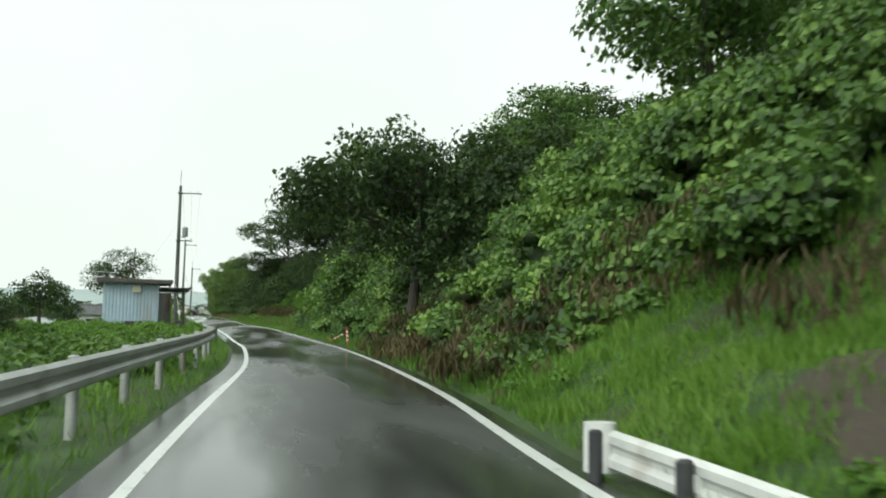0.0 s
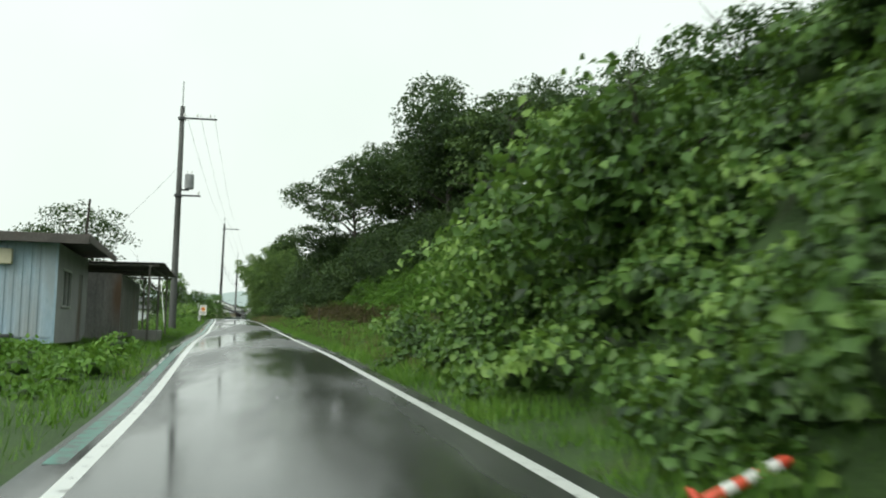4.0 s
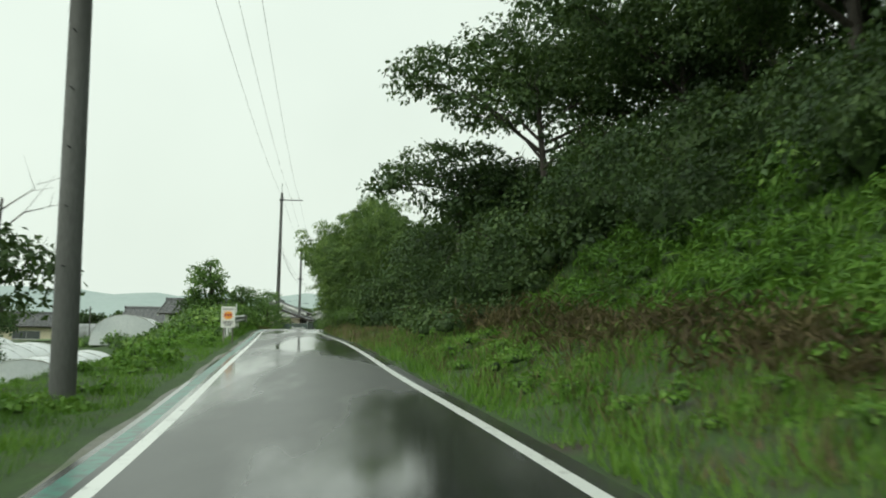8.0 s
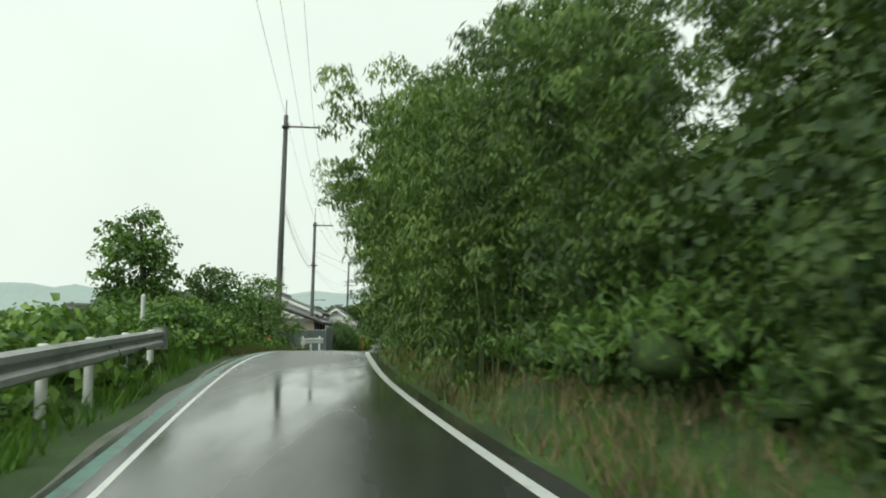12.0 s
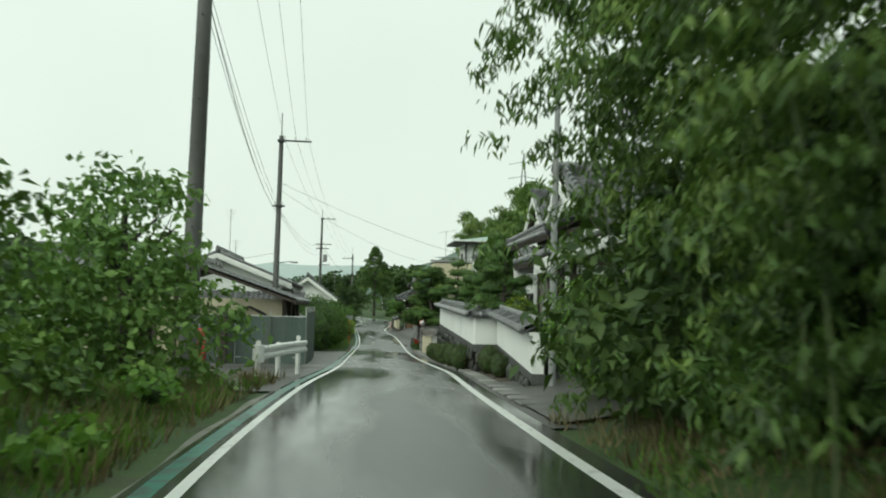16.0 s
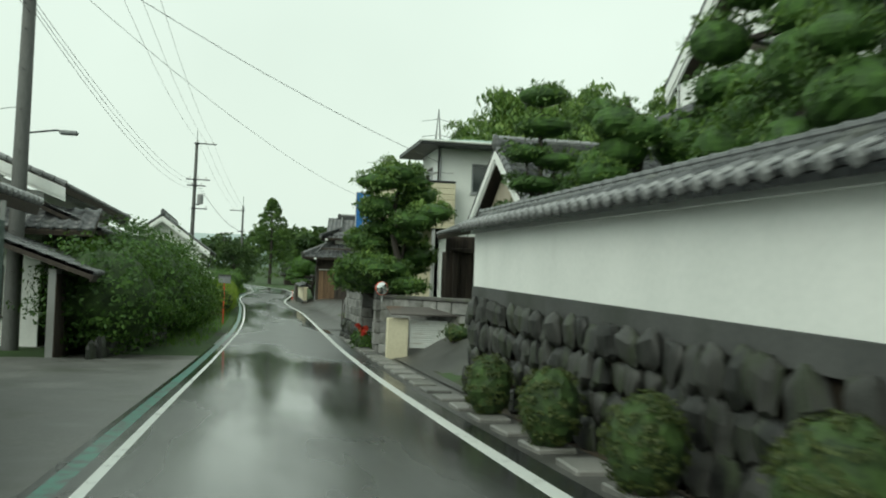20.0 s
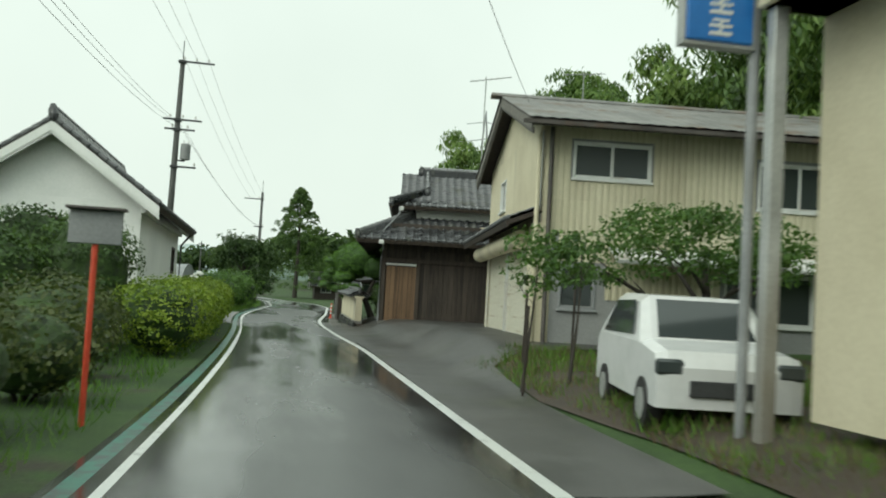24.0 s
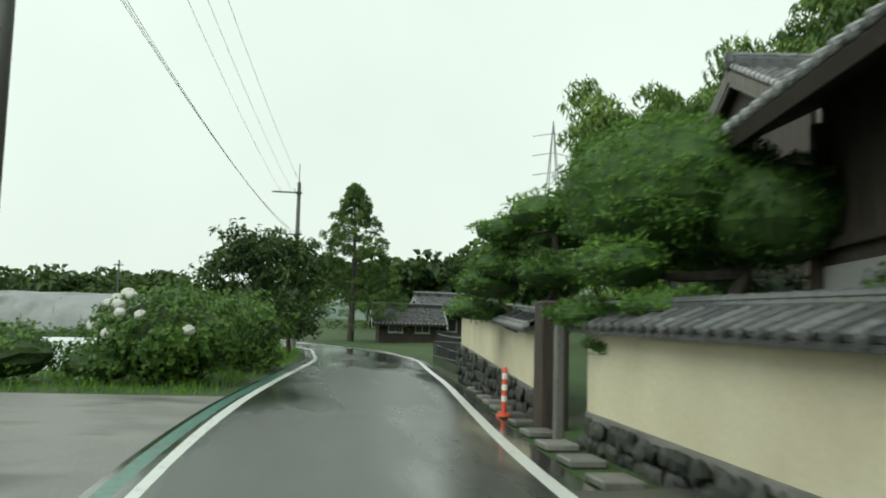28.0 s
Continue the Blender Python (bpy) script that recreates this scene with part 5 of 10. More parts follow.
bush(on_ground(-13.1, 255.6), 1.5, 1.2, 0.6, 101, LEAF_MID, "tangled shrub beyond the lane", 0.12, 3.5, wild=0.15)
bush(on_ground(-15.4, 254.6), 1.7, 1.5, 0.62, 104, LEAF_MID, "tangled shrub beyond the lane", 0.12, 3.5, wild=0.15)
bush(on_ground(-11.6, 258.4), 0.9, 0.9, 0.42, 105, LEAF_MID, "low leafy shrub beside the hydrangea", 0.1, 4, wild=0.12)
for _k, (_x, _y) in enumerate(((-13.0, 266.0), (-15.8, 267.0), (-18.4, 266.2), (-21, 268), (-14.4, 270))):
    bush(on_ground(_x, _y), 1.7, 1.2, 0.52 + 0.06 * (_k % 3), 106 + _k, LEAF_MID, "low tangled shrub along a field fence", 0.14, 3, "shrub", "field edge shrubs", wild=0.15)
bush(on_ground(-8.6, 263), 1.5, 2.6, 1.2, 102, LEAF_MID, "overgrown green shrub at the roadside", 0.14, 3.2, wild=0.12)
bush(on_ground(-10.4, 222.5), 1.1, 1.2, 1.5, 103, LEAF_PINE, "dark clipped evergreen dome behind the hedge", 0.09, 7)
for _k, (_x, _y, _s) in enumerate(((-8.6, 277, 1.1), (-7.6, 281, 1.0))):
    copy_thing(LEFT_TREE, Matrix.Translation(on_ground(_x, _y, -0.2)) @ pose(0, 0, 0, 0, 0, 70 * _k) @ Matrix.Scale(_s, 4))


tree(on_ground(-8.5, 271), 4.4, 0.16, crown_blobs(21, 4.0, 2.3, 11), fork(21, 8, 1.7), 121, LEAF_DARK, "dense dark tree with long leathery leaves", 0.26, 2.0, aspect=0.35, clump=0.45)


def conifer(at, h, w, seed, label):
    rng = np.random.default_rng(seed)
    t = thing("conifer", at, label, "tree")
    part("trunk", Geo().tube([(0, 0, 0), (0.1, 0, h * 0.5), (0, 0.05, h * 0.98)], [0.28, 0.17, 0.03], 9), BARK, t, smooth=True)
    m = int(330 * h / 8)
    f = rng.random(m) ** 0.8
    a = rng.uniform(0, 6.283, m)
    r = w * (1 - f) ** 0.75 * rng.uniform(.45, 1.1, m) + 0.12
    C = np.stack([r * np.cos(a), r * np.sin(a), h * (0.08 + 0.92 * f)], 1)
    P, N = puff(C, 0.2 + 0.32 * (1 - f), 60, rng, 0.8)
    part("foliage", array_mesh("foliage", *leaf_blades(P, N, 0.22, rng, 0.35, 0.08, 0.5, 0.5)), LEAF_PINE, t)
    return t


conifer(on_ground(-3.7, 308), 12.4, 4.6, 110, "tall dark pointed conifer beyond the bend")
FAR_TREE = tree(on_ground(6, 340), 6, 0.3, crown_blobs(15, 6, 4.5, 8), fork(15, 5, 2.5), 120, LEAF_DARK, "distant round tree on the wooded slope", 1.1, 0.1, group="far woods", clump=1.4)
for _k in range(46):
    _x, _y = _rg.uniform(0, 60), _rg.uniform(300, 400)
    if _x < 14 and _y < 330:
        _x += 16
    copy_thing(FAR_TREE, Matrix.Translation(on_ground(_x, _y, -0.3)) @ pose(0, 0, 0, 0, 0, _rg.uniform(0, 360)) @ Matrix.Scale(_rg.uniform(.7, 1.3), 4))
for _k in range(26):
    copy_thing(FAR_TREE, Matrix.Translation(on_ground(_rg.uniform(-80, -24), _rg.uniform(300, 415), -0.3)) @ pose(0, 0, 0, 0, 0, _rg.uniform(0, 360)) @ Matrix.Scale(_rg.uniform(.5, .9), 4))
for _k in range(22):
    copy_thing(FAR_TREE, Matrix.Translation(on_ground(_rg.uniform(28, 55), _rg.uniform(160, 300), -0.3)) @ pose(0, 0, 0, 0, 0, _rg.uniform(0, 360)) @ Matrix.Scale(_rg.uniform(.7, 1.2), 4))
for _k in range(34):
    copy_thing(FAR_TREE, Matrix.Translation(on_ground(_rg.uniform(-70, -6), _rg.uniform(345, 418), -0.3)) @ pose(0, 0, 0, 0, 0, _rg.uniform(0, 360)) @ Matrix.Scale(_rg.uniform(.5, 1.0), 4))
for _k in range(26):
    copy_thing(FAR_TREE, Matrix.Translation(on_ground(_rg.uniform(-130, -45), _rg.uniform(190, 330), -0.3)) @ pose(0, 0, 0, 0, 0, _rg.uniform(0, 360)) @ Matrix.Scale(_rg.uniform(.35, .7), 4))

for _k, (_x, _y, _s) in enumerate(((24, 288, 1.5), (22, 280, 1.0), (26, 276, 1.6))):
    copy_thing(HILL_TREE[1 if _k % 3 else 2], Matrix.Translation(on_ground(_x, _y, -0.3)) @ pose(0, 0, 0, 0, 0, 57 * _k) @ Matrix.Scale(_s, 4))

# ---- poles and wires ----
def pole(at, h, arms, label, lean=0.0, transformer=None, r=0.19, mast=0.0, lamp=None):
    """A concrete utility pole. arms: (height, from x, to x, insulators)."""
    t = thing("utility_pole", Matrix.Translation(at) @ pose(0, 0, 0, 0, lean, 0), label, "utility pole", "utility poles")
    part("shaft", Geo().tube([(0, 0, -0.3), (0, 0, h * 0.5), (0, 0, h)], [r, r * 0.82, r * 0.62], 14), POLE, t, smooth=True)
    for z, x0, x1, n in arms:
        a = part("crossarm", Geo().box(x0, x1, -0.2 - 0.04, -0.2 + 0.04, z - 0.045, z + 0.045, 0.01), DARK_METAL, t)
        part("clamp", Geo().box(-r, r, -0.25, 0.16, z - 0.07, z + 0.07, 0.02), DARK_METAL, t)
        for k in range(n):
            x = x0 + (x1 - x0) * (k + 0.5) / n if n > 1 else x1 - 0.1
            part("insulator", Geo().tube([(x, -0.2, z + 0.045), (x, -0.2, z + 0.12), (x, -0.2, z + 0.13), (x, -0.2, z + 0.2), (x, -0.2, z + 0.26)], [0.02, 0.03, 0.06, 0.055, 0.03], 9), PORCELAIN, a, smooth=True)
    for k in range(int(h / 0.45) - 4):
        z = 1.9 + 0.45 * k
        s = 1 if k % 2 else -1
        part("step_bolt", Geo().tube([(0, s * r * 0.7, z), (0, s * (r + 0.13), z)], 0.012, 5), DARK_METAL, t)
    if mast:
        part("mast", Geo().tube([(0, 0, h), (0, 0, h + mast)], 0.025, 6), DARK_METAL, t)
    if transformer:
        z, x = transformer
        b = part("transformer", Geo().tube([(x, 0, z - 0.4), (x, 0, z - 0.38), (x, 0, z + 0.38), (x, 0, z + 0.42)], [0.2, 0.25, 0.25, 0.18], 14), GREY_METAL, t, "grey cylindrical transformer", True)
        for k in (-1, 1):
            part("bushing", Geo().tube([(x + 0.1 * k, 0, z + 0.4), (x + 0.12 * k, 0, z + 0.6)], [0.035, 0.02], 8), PORCELAIN, b, smooth=True)
        part("bracket", Geo().box(0, x, -0.04, 0.04, z - 0.5, z - 0.42, 0.01), DARK_METAL, t)
    if lamp:
        z, x = lamp
        part("lamp_arm", Geo().tube([(0, 0, z), (x * 0.8, 0, z + 0.12), (x, 0, z + 0.1)], 0.022, 7), DARK_METAL, t, smooth=True)
        part("lamp_head", Geo().box(x - 0.12, x + 0.28, -0.09, 0.09, z + 0.03, z + 0.13, 0.03), GREY_METAL, t)
    return t


def wire(a, b, sag, r=0.0075, label="black overhead cable sagging between poles"):
    g = Geo()
    pts = [Vector(a).lerp(Vector(b), k / 20) - Vector((0, 0, sag * 4 * (k / 20) * (1 - k / 20))) for k in range(21)]
    g.tube(pts, r, 5, False)
    return tagged(part("overhead_cable", g, WIRE), label, "cable", "overhead cables")


P1, P3, P5, P6, P8 = Vector((-6.87, 86.5, 2.0)), Vector((-11.75, 160.4, 2.3)), Vector((-12.5, 193.2, 1.7)), Vector((-11.8, 250.5, 1.6)), Vector((-7.8, 294.5, 2.2))
pole(P1, 12.3, [(11.6, -0.2, 1.9, 3), (7.3, -0.1, 1.2, 1)], "tall dark concrete utility pole with a transformer on wet grass", 0, (8.1, 0.55), 0.2, 1.4)
pole(P3, 13.9, [(13.2, -0.15, 2.0, 3)], "tall concrete utility pole with one crossarm", 0.6, None, 0.2, 0.9)
pole(P5, 12.2, [(11.9, -0.1, 1.7, 3), (8.2, -0.35, 0.35, 2)], "dark concrete utility pole with one crossarm and a small lamp", 0.4, None, 0.19, 1.3, (5.0, 0.9))
pole(P6, 13.0, [(12.9, -0.2, 1.6, 3), (9.9, -0.7, 1.2, 3), (9.4, -0.6, 0.9, 2), (7.5, -0.1, 1.1, 1)], "concrete utility pole with several crossarms and a transformer", 0.6, (8.3, 0.5), 0.19, 1.0)
pole(P8, 10.6, [(9.9, -1.7, 0.2, 2), (7.2, -0.6, 0.3, 1)], "concrete utility pole with a crossarm beyond the hedge", 0, None, 0.18, 1.2)
_PB = Vector((-5.2, 10, 0.2))
for _k in range(3):
    _o = 0.25 + 0.75 * _k
    wire(P1 + Vector((_o, -0.2, 11.85)), P3 + Vector((_o, -0.2, 13.45)), 0.9)
    wire(P3 + Vector((_o, -0.2, 13.45)), P5 + Vector((_o * 0.9, -0.2, 12.15)), 0.4)
    wire(P5 + Vector((_o * 0.9, -0.2, 12.15)), P6 + Vector((_o * 0.8, -0.2, 13.15)), 0.8)
    wire(P6 + Vector((_o * 0.8, -0.2, 13.15)), P8 + Vector((-1.5 + _o, -0.2, 10.1)), 0.5)
for _k in range(3):
    wire(P5 + Vector((0.1 * _k, 0, 8.2 - 0.25 * _k)), P6 + Vector((0.3 * _k, 0, 9.9 - 0.3 * _k)), 0.9 + 0.2 * _k)
    wire(P6 + Vector((0.3 * _k, 0, 9.9 - 0.3 * _k)), P8 + Vector((-0.4 + 0.2 * _k, 0, 7.3)), 0.6 + 0.15 * _k)
    wire(P3 + Vector((0.0, 0, 9.4 - 0.3 * _k)), P5 + Vector((0.1, 0, 8.2 - 0.25 * _k)), 0.5 + 0.12 * _k)
wire(P3 + Vector((0, 0, 9.2)), P5 + Vector((0, 0, 7.9)), 0.9, 0.012)
wire(P5 + Vector((0, 0, 9.6)), Vector((-0.7, 204.2, 8.1)), 0.3, 0.009)
wire(P5 + Vector((0, 0, 9.2)), Vector((0.2, 226, 8.3)), 0.8, 0.007)
wire(P5 + Vector((0, 0, 5.6)), Vector((-22, 190, 6.0)), 0.3, 0.008)
wire(P1 + Vector((0, 0, 9.0)), Vector((-10, 77, 4.6)), 0.2, 0.006)
_FP = [pole(on_ground(-34, 150), 7.0, [(6.5, -0.5, 0.5, 2)], "far slender utility pole over the fields", 0, None, 0.13)]
for _x, _y in ((-48, 210), (-62, 270), (-26, 330), (-18, 360), (-12, 392), (-90, 260)):
    copy_thing(_FP[0], Matrix.Translation(on_ground(_x, _y)))


# ---- guard rails ----
W_BEAM = [(0.0, -0.155), (0.05, -0.12), (0.05, -0.06), (0.0, -0.02), (0.0, 0.02), (0.05, 0.06), (0.05, 0.12), (0.0, 0.155), (-0.006, 0.155), (0.044, 0.115), (0.044, 0.065), (-0.006, 0.02), (-0.006, -0.02), (0.044, -0.065), (0.044, -0.115), (-0.006, -0.155)]


def guard_rail(pts, posts, label, mat, post_mat, end=None, reflectors=()):
    """pts: the beam's middle line. posts: how many."""
    base = Vector(pts[0])
    t = thing("guard_rail", Vector((base.x, base.y, float(height(base.x, base.y)))), label, "guard rail")
    o = t.location
    loc = [Vector(p) - o for p in pts]
    part("beam", Geo().sweep(W_BEAM, loc), mat, t)
    for k in range(posts):
        f = (k + 0.15) / (posts - 0.7) * (len(loc) - 1) if posts > 1 else 0.5
        i = min(len(loc) - 2, int(f))
        p = loc[i].lerp(loc[i + 1], f - i)
        w = p + o
        z = float(height(w.x - 0.12, w.y)) - o.z
        q = part("post", Geo().tube([(p.x - 0.12, p.y, z - 0.1), (p.x - 0.12, p.y, p.z + 0.14), (p.x - 0.12, p.y, p.z + 0.16)], [0.062, 0.062, 0.04], 10), post_mat, t, smooth=True)
        part("bracket", Geo().box(p.x - 0.1, p.x, p.y - 0.04, p.y + 0.04, p.z - 0.06, p.z + 0.06, 0.01), mat, q)
        if k in reflectors:
            part("reflector", Geo().tube([(p.x - 0.12, p.y - 0.02, p.z + 0.22), (p.x - 0.12, p.y + 0.02, p.z + 0.22)], 0.06, 12), WHITE_TAPE, q, "round white reflector")
    for e in (end or ()):
        p = loc[0] if e == 0 else loc[-1]
        s = -1 if e == 0 else 1
        part("end_wing", Geo().tube([(p.x - 0.03, p.y + 0.1 * s, p.z - 0.19), (p.x - 0.03, p.y + 0.1 * s, p.z + 0.19)], 0.13, 12), mat, t, "rounded end wing", True)
    return t


_ys = [-14, -8, -2, 4, 8, 12, 16, 20, 24, 27.5]
guard_rail([(float(left_x(y)) - 0.95, y, float(road_z(y)) + 0.62) for y in _ys], 13, "long grey steel guard rail streaked with dirt, in weeds", STEEL, STEEL, (1,))
_ys = [108.5, 112, 116, 120, 124.5]
guard_rail([(float(left_x(y)) - 1.15, y, float(road_z(y)) + 0.66) for y in _ys], 8, "grey steel guard rail on white posts above the fields", STEEL, WHITE_STEEL, (0, 1))
guard_rail([(-10.35, 161.6, 3.33), (-9.95, 163.2, 3.36), (-9.5, 165.0, 3.36)], 3, "short white guard rail with round reflectors on the tarmac", WHITE_STEEL, WHITE_STEEL, (0,), (0, 2))
guard_rail([(2.72, 7.1, 0.4), (2.88, 6.2, 0.33), (3.0, 5.4, 0.27), (3.0, 4.4, 0.24)], 3, "short low white guard rail at the foot of the mound", WHITE_STEEL, DARK_METAL, (0,))
# marker post at the end of the rail, and the thin stakes before it
_m = thing("marker_post", on_ground(-10.3, 125.9), "thin white plastic marker post in weeds", "marker post")
part("shaft", Geo().tube([(0, 0, -0.1), (0, 0, 1.2), (0, 0, 1.23)], [0.045, 0.045, 0.02], 10), WHITE_STEEL, _m, smooth=True)


_m = thing("marker_post", on_ground(0.95, 75.6), "thin dark wooden stake on the grass verge", "marker post")
part("shaft", Geo().tube([(0, 0, -0.1), (0.02, 0, 1.2), (0.02, 0, 1.22)], [0.022, 0.02, 0.015], 8), WOOD_DARK, _m, smooth=True)


# ---- roadside bollards ----
def bollard(at, h, tilt, label, low=ORANGE_PLASTIC):
    t = thing("bollard", Matrix.Translation(at) @ pose(0, 0, 0, tilt[0], tilt[1], 0), label, "bollard", "plastic road bollards")
    part("base", Geo().tube([(0, 0, 0), (0, 0, 0.03), (0, 0, 0.06)], [0.12, 0.115, 0.06], 14), low, t, smooth=True)
    part("shaft", Geo().tube([(0, 0, 0.03), (0, 0, h - 0.04), (0, 0, h)], [0.042, 0.042, 0.025], 12), low, t, smooth=True)
    for k in range(3):
        z = h * (0.3 + 0.23 * k)
        part("band", Geo().tube([(0, 0, z), (0, 0, z + h * 0.12)], 0.0445, 12), WHITE_TAPE, t, "white reflective band", True)
    return t


bollard(Vector((3.62, 36.3, float(road_z(36.3)))), 0.68, (2, -4), "striped red and white plastic bollard by the verge")
bollard(Vector((3.25, 40.2, float(road_z(40.2)) + 0.06)), 0.68, (10, 62), "striped red and white plastic bollard knocked over in weeds")
bollard(Vector((-3.45, 248.6, float(road_z(248.6)))), 0.75, (0, 1), "orange-red plastic bollard with white bands by the kerb")

# ---- notice board by the rail ----
_n = thing("notice_board", Matrix.Translation((-7.42, 105.1, 2.6)) @ pose(0, 0, 0, 0, 0, -14) @ Matrix.Diagonal((0.62, 1, 0.86, 1)), "white notice board with an orange burst and dark print", "sign")
for _x in (-0.26, 0.26):
    part("leg", Geo().box(_x - 0.03, _x + 0.03, -0.02, 0.03, -0.1, 1.0, 0.008), WOOD_GREY, _n)
_p = part("panel", Geo().box(-0.42, 0.42, -0.035, -0.02, 0.6, 1.45, 0.006), SIGN_WHITE, _n)
_g = Geo()
_pts = []
for _k in range(24):
    _r = (0.3 if _k % 2 else 0.2) * (1 + 0.15 * math.sin(3 * _k))
    _pts.append((_r * 1.15 * math.cos(_k * math.pi / 12), -0.039, 1.1 + _r * 0.7 * math.sin(_k * math.pi / 12)))
_g.add(_pts + [(0, -0.039, 1.1)], [(_k, (_k + 1) % 24, 24) for _k in range(24)])
part("orange_burst", _g, SIGN_ORANGE, _p, "orange starburst print")
for _z, _w, _h in ((1.37, 0.62, 0.05), (0.86, 0.6, 0.025), (0.81, 0.56, 0.025), (0.76, 0.6, 0.025), (0.7, 0.4, 0.025)):
    part("print_bar", Geo().box(-_w / 2, _w / 2, -0.041, -0.036, _z - _h, _z), INK if _z < 1 else GREY_METAL, _p)
for _x in (-0.16, 0.0, 0.16):
    part("print_bar", Geo().box(_x - 0.06, _x + 0.06, -0.0435, -0.0395, 1.05, 1.16), RED_PAINT, _p)

# ---- roofs, walls and windows ----
TILE_W, TILE_L = 0.29, 0.27


def tile_mesh(name="tile"):
    """A wavy clay pantile, thick at its lower edge."""
    g = Geo()
    xs = [0, 0.07, 0.15, 0.215, 0.265, 0.305]
    zs = [0.03, 0.004, 0.004, 0.036, 0.054, 0.03]
    n = len(xs)
    front = [(x, 0, z + 0.03) for x, z in zip(xs, zs)]
    back = [(x, TILE_L + 0.05, z + 0.008) for x, z in zip(xs, zs)]
    low = [(x, 0, z - 0.012) for x, z in zip(xs, zs)]
    g.add(front + back + low, [(i, i + 1, n + i + 1, n + i) for i in range(n - 1)] + [(2 * n + i, 2 * n + i + 1, i + 1, i) for i in range(n - 1)])
    me = g.mesh(name)
    me.materials.append(TILE)
    return me


TILE_MESH = tile_mesh()


def frame_of(o, u, v):
    """A matrix with x along u, y along v and z out of their plane."""
    u, v = Vector(u).normalized(), Vector(v).normalized()
    w = u.cross(v).normalized()
    v = w.cross(u)
    m = Matrix((u, v, w)).transposed().to_4x4()
    m.translation = Vector(o)
    return m


COARSE = [1.0]


def tile_plane(parent, o, u, v, width, length, singly=0, trim=None):
    """Rows of pantiles over a slope: o the lower corner, u along the eave, v up the slope. The first `singly` tiles are objects. trim(f): the part of the width left at height f."""
    m = frame_of(o, u, v)
    nx, ny = max(1, round(width / TILE_W / COARSE[0])), max(1, round(length / TILE_L / COARSE[0]))
    sx, sy = width / (nx * TILE_W), length / (ny * TILE_L)
    fit = Matrix.Diagonal((sx, sy, 1, 1))
    spots = []
    for j in range(ny):
        a, b = trim((j + 0.5) / ny) if trim else (0, 1)
        for i in range(nx):
            if a <= (i + 0.5) / nx <= b:
                spots.append((i * TILE_W * sx, j * TILE_L * sy))
    for x, y in spots[:singly]:
        part("roof_tile", TILE_MESH, None, parent, at=m @ Matrix.Translation((x, y, 0.02)) @ fit)
    rest = spots[singly:]
    if rest:
        base = np.array([v_.co[:] for v_ in TILE_MESH.vertices]) * [sx, sy, 1]
        F = np.array([p.vertices[:] for p in TILE_MESH.polygons])
        S = np.array([(x, y, 0.02) for x, y in rest])
        S[:, 2] += np.random.default_rng(len(rest)).uniform(-0.004, 0.006, len(rest))
        V = (S[:, None] + base[None]).reshape(-1, 3)
        R = np.array(m.to_3x3())
        V = V @ R.T + np.array(m.translation)
        k = (np.arange(len(rest)) * len(base))[:, None, None]
        tagged(part("roof_tiles", array_mesh("roof_tiles", V, (F[None] + k).reshape(-1, 4)), TILE, parent), kind="stuff")


def ridge(parent, a, b, r=0.13, ends=True, mat=None):
    """A ridge: stacked flat courses under a round cap, with ornament blocks at its ends."""
    a, b = Vector(a), Vector(b)
    g = Geo()
    d = (b - a).normalized()
    hs = min(1.0, r / 0.14)
    prof = [(p, q * hs) for p, q in [(-r, -0.04), (-r, 0.06), (-r * 0.8, 0.06), (-r * 0.8, 0.13), (-r * 0.62, 0.13), (-r * 0.62, 0.2), (-r * 0.4, 0.27), (0, 0.3), (r * 0.4, 0.27), (r * 0.62, 0.2), (r * 0.62, 0.13), (r * 0.8, 0.13), (r * 0.8, 0.06), (r, 0.06), (r, -0.04)]]
    g.sweep(prof, [a, b])
    part("ridge", g, mat or TILE, parent)
    n = max(2, int((b - a).length / 0.32))
    c = Geo()
    for k in range(n):
        p = a.lerp(b, (k + 0.5) / n) + Vector((0, 0, 0.27 * hs))
        c.tube([p - d * 0.15, p + d * 0.13, p + d * 0.15], [r * 0.5, r * 0.56, r * 0.66], 8)
    tagged(part("ridge_capping", c, TILE_EDGE, parent), kind="stuff")
    if ends:
        for p, s in ((a, -1), (b, 1)):
            q = Geo()
            q.ball(p + d * s * 0.03 + Vector((0, 0, 0.12 * hs)), (0.9 * r, 0.9 * r, 0.24 * hs), 9, 6, 0.1, 3)
            q.tube([p - d * s * 0.1 + Vector((0, 0, 0.26 * hs)), p + d * s * 0.12 + Vector((0, 0, 0.3 * hs))], [r * 0.45, r * 0.55], 8)
            part("ridge_ornament", q, TILE, parent)


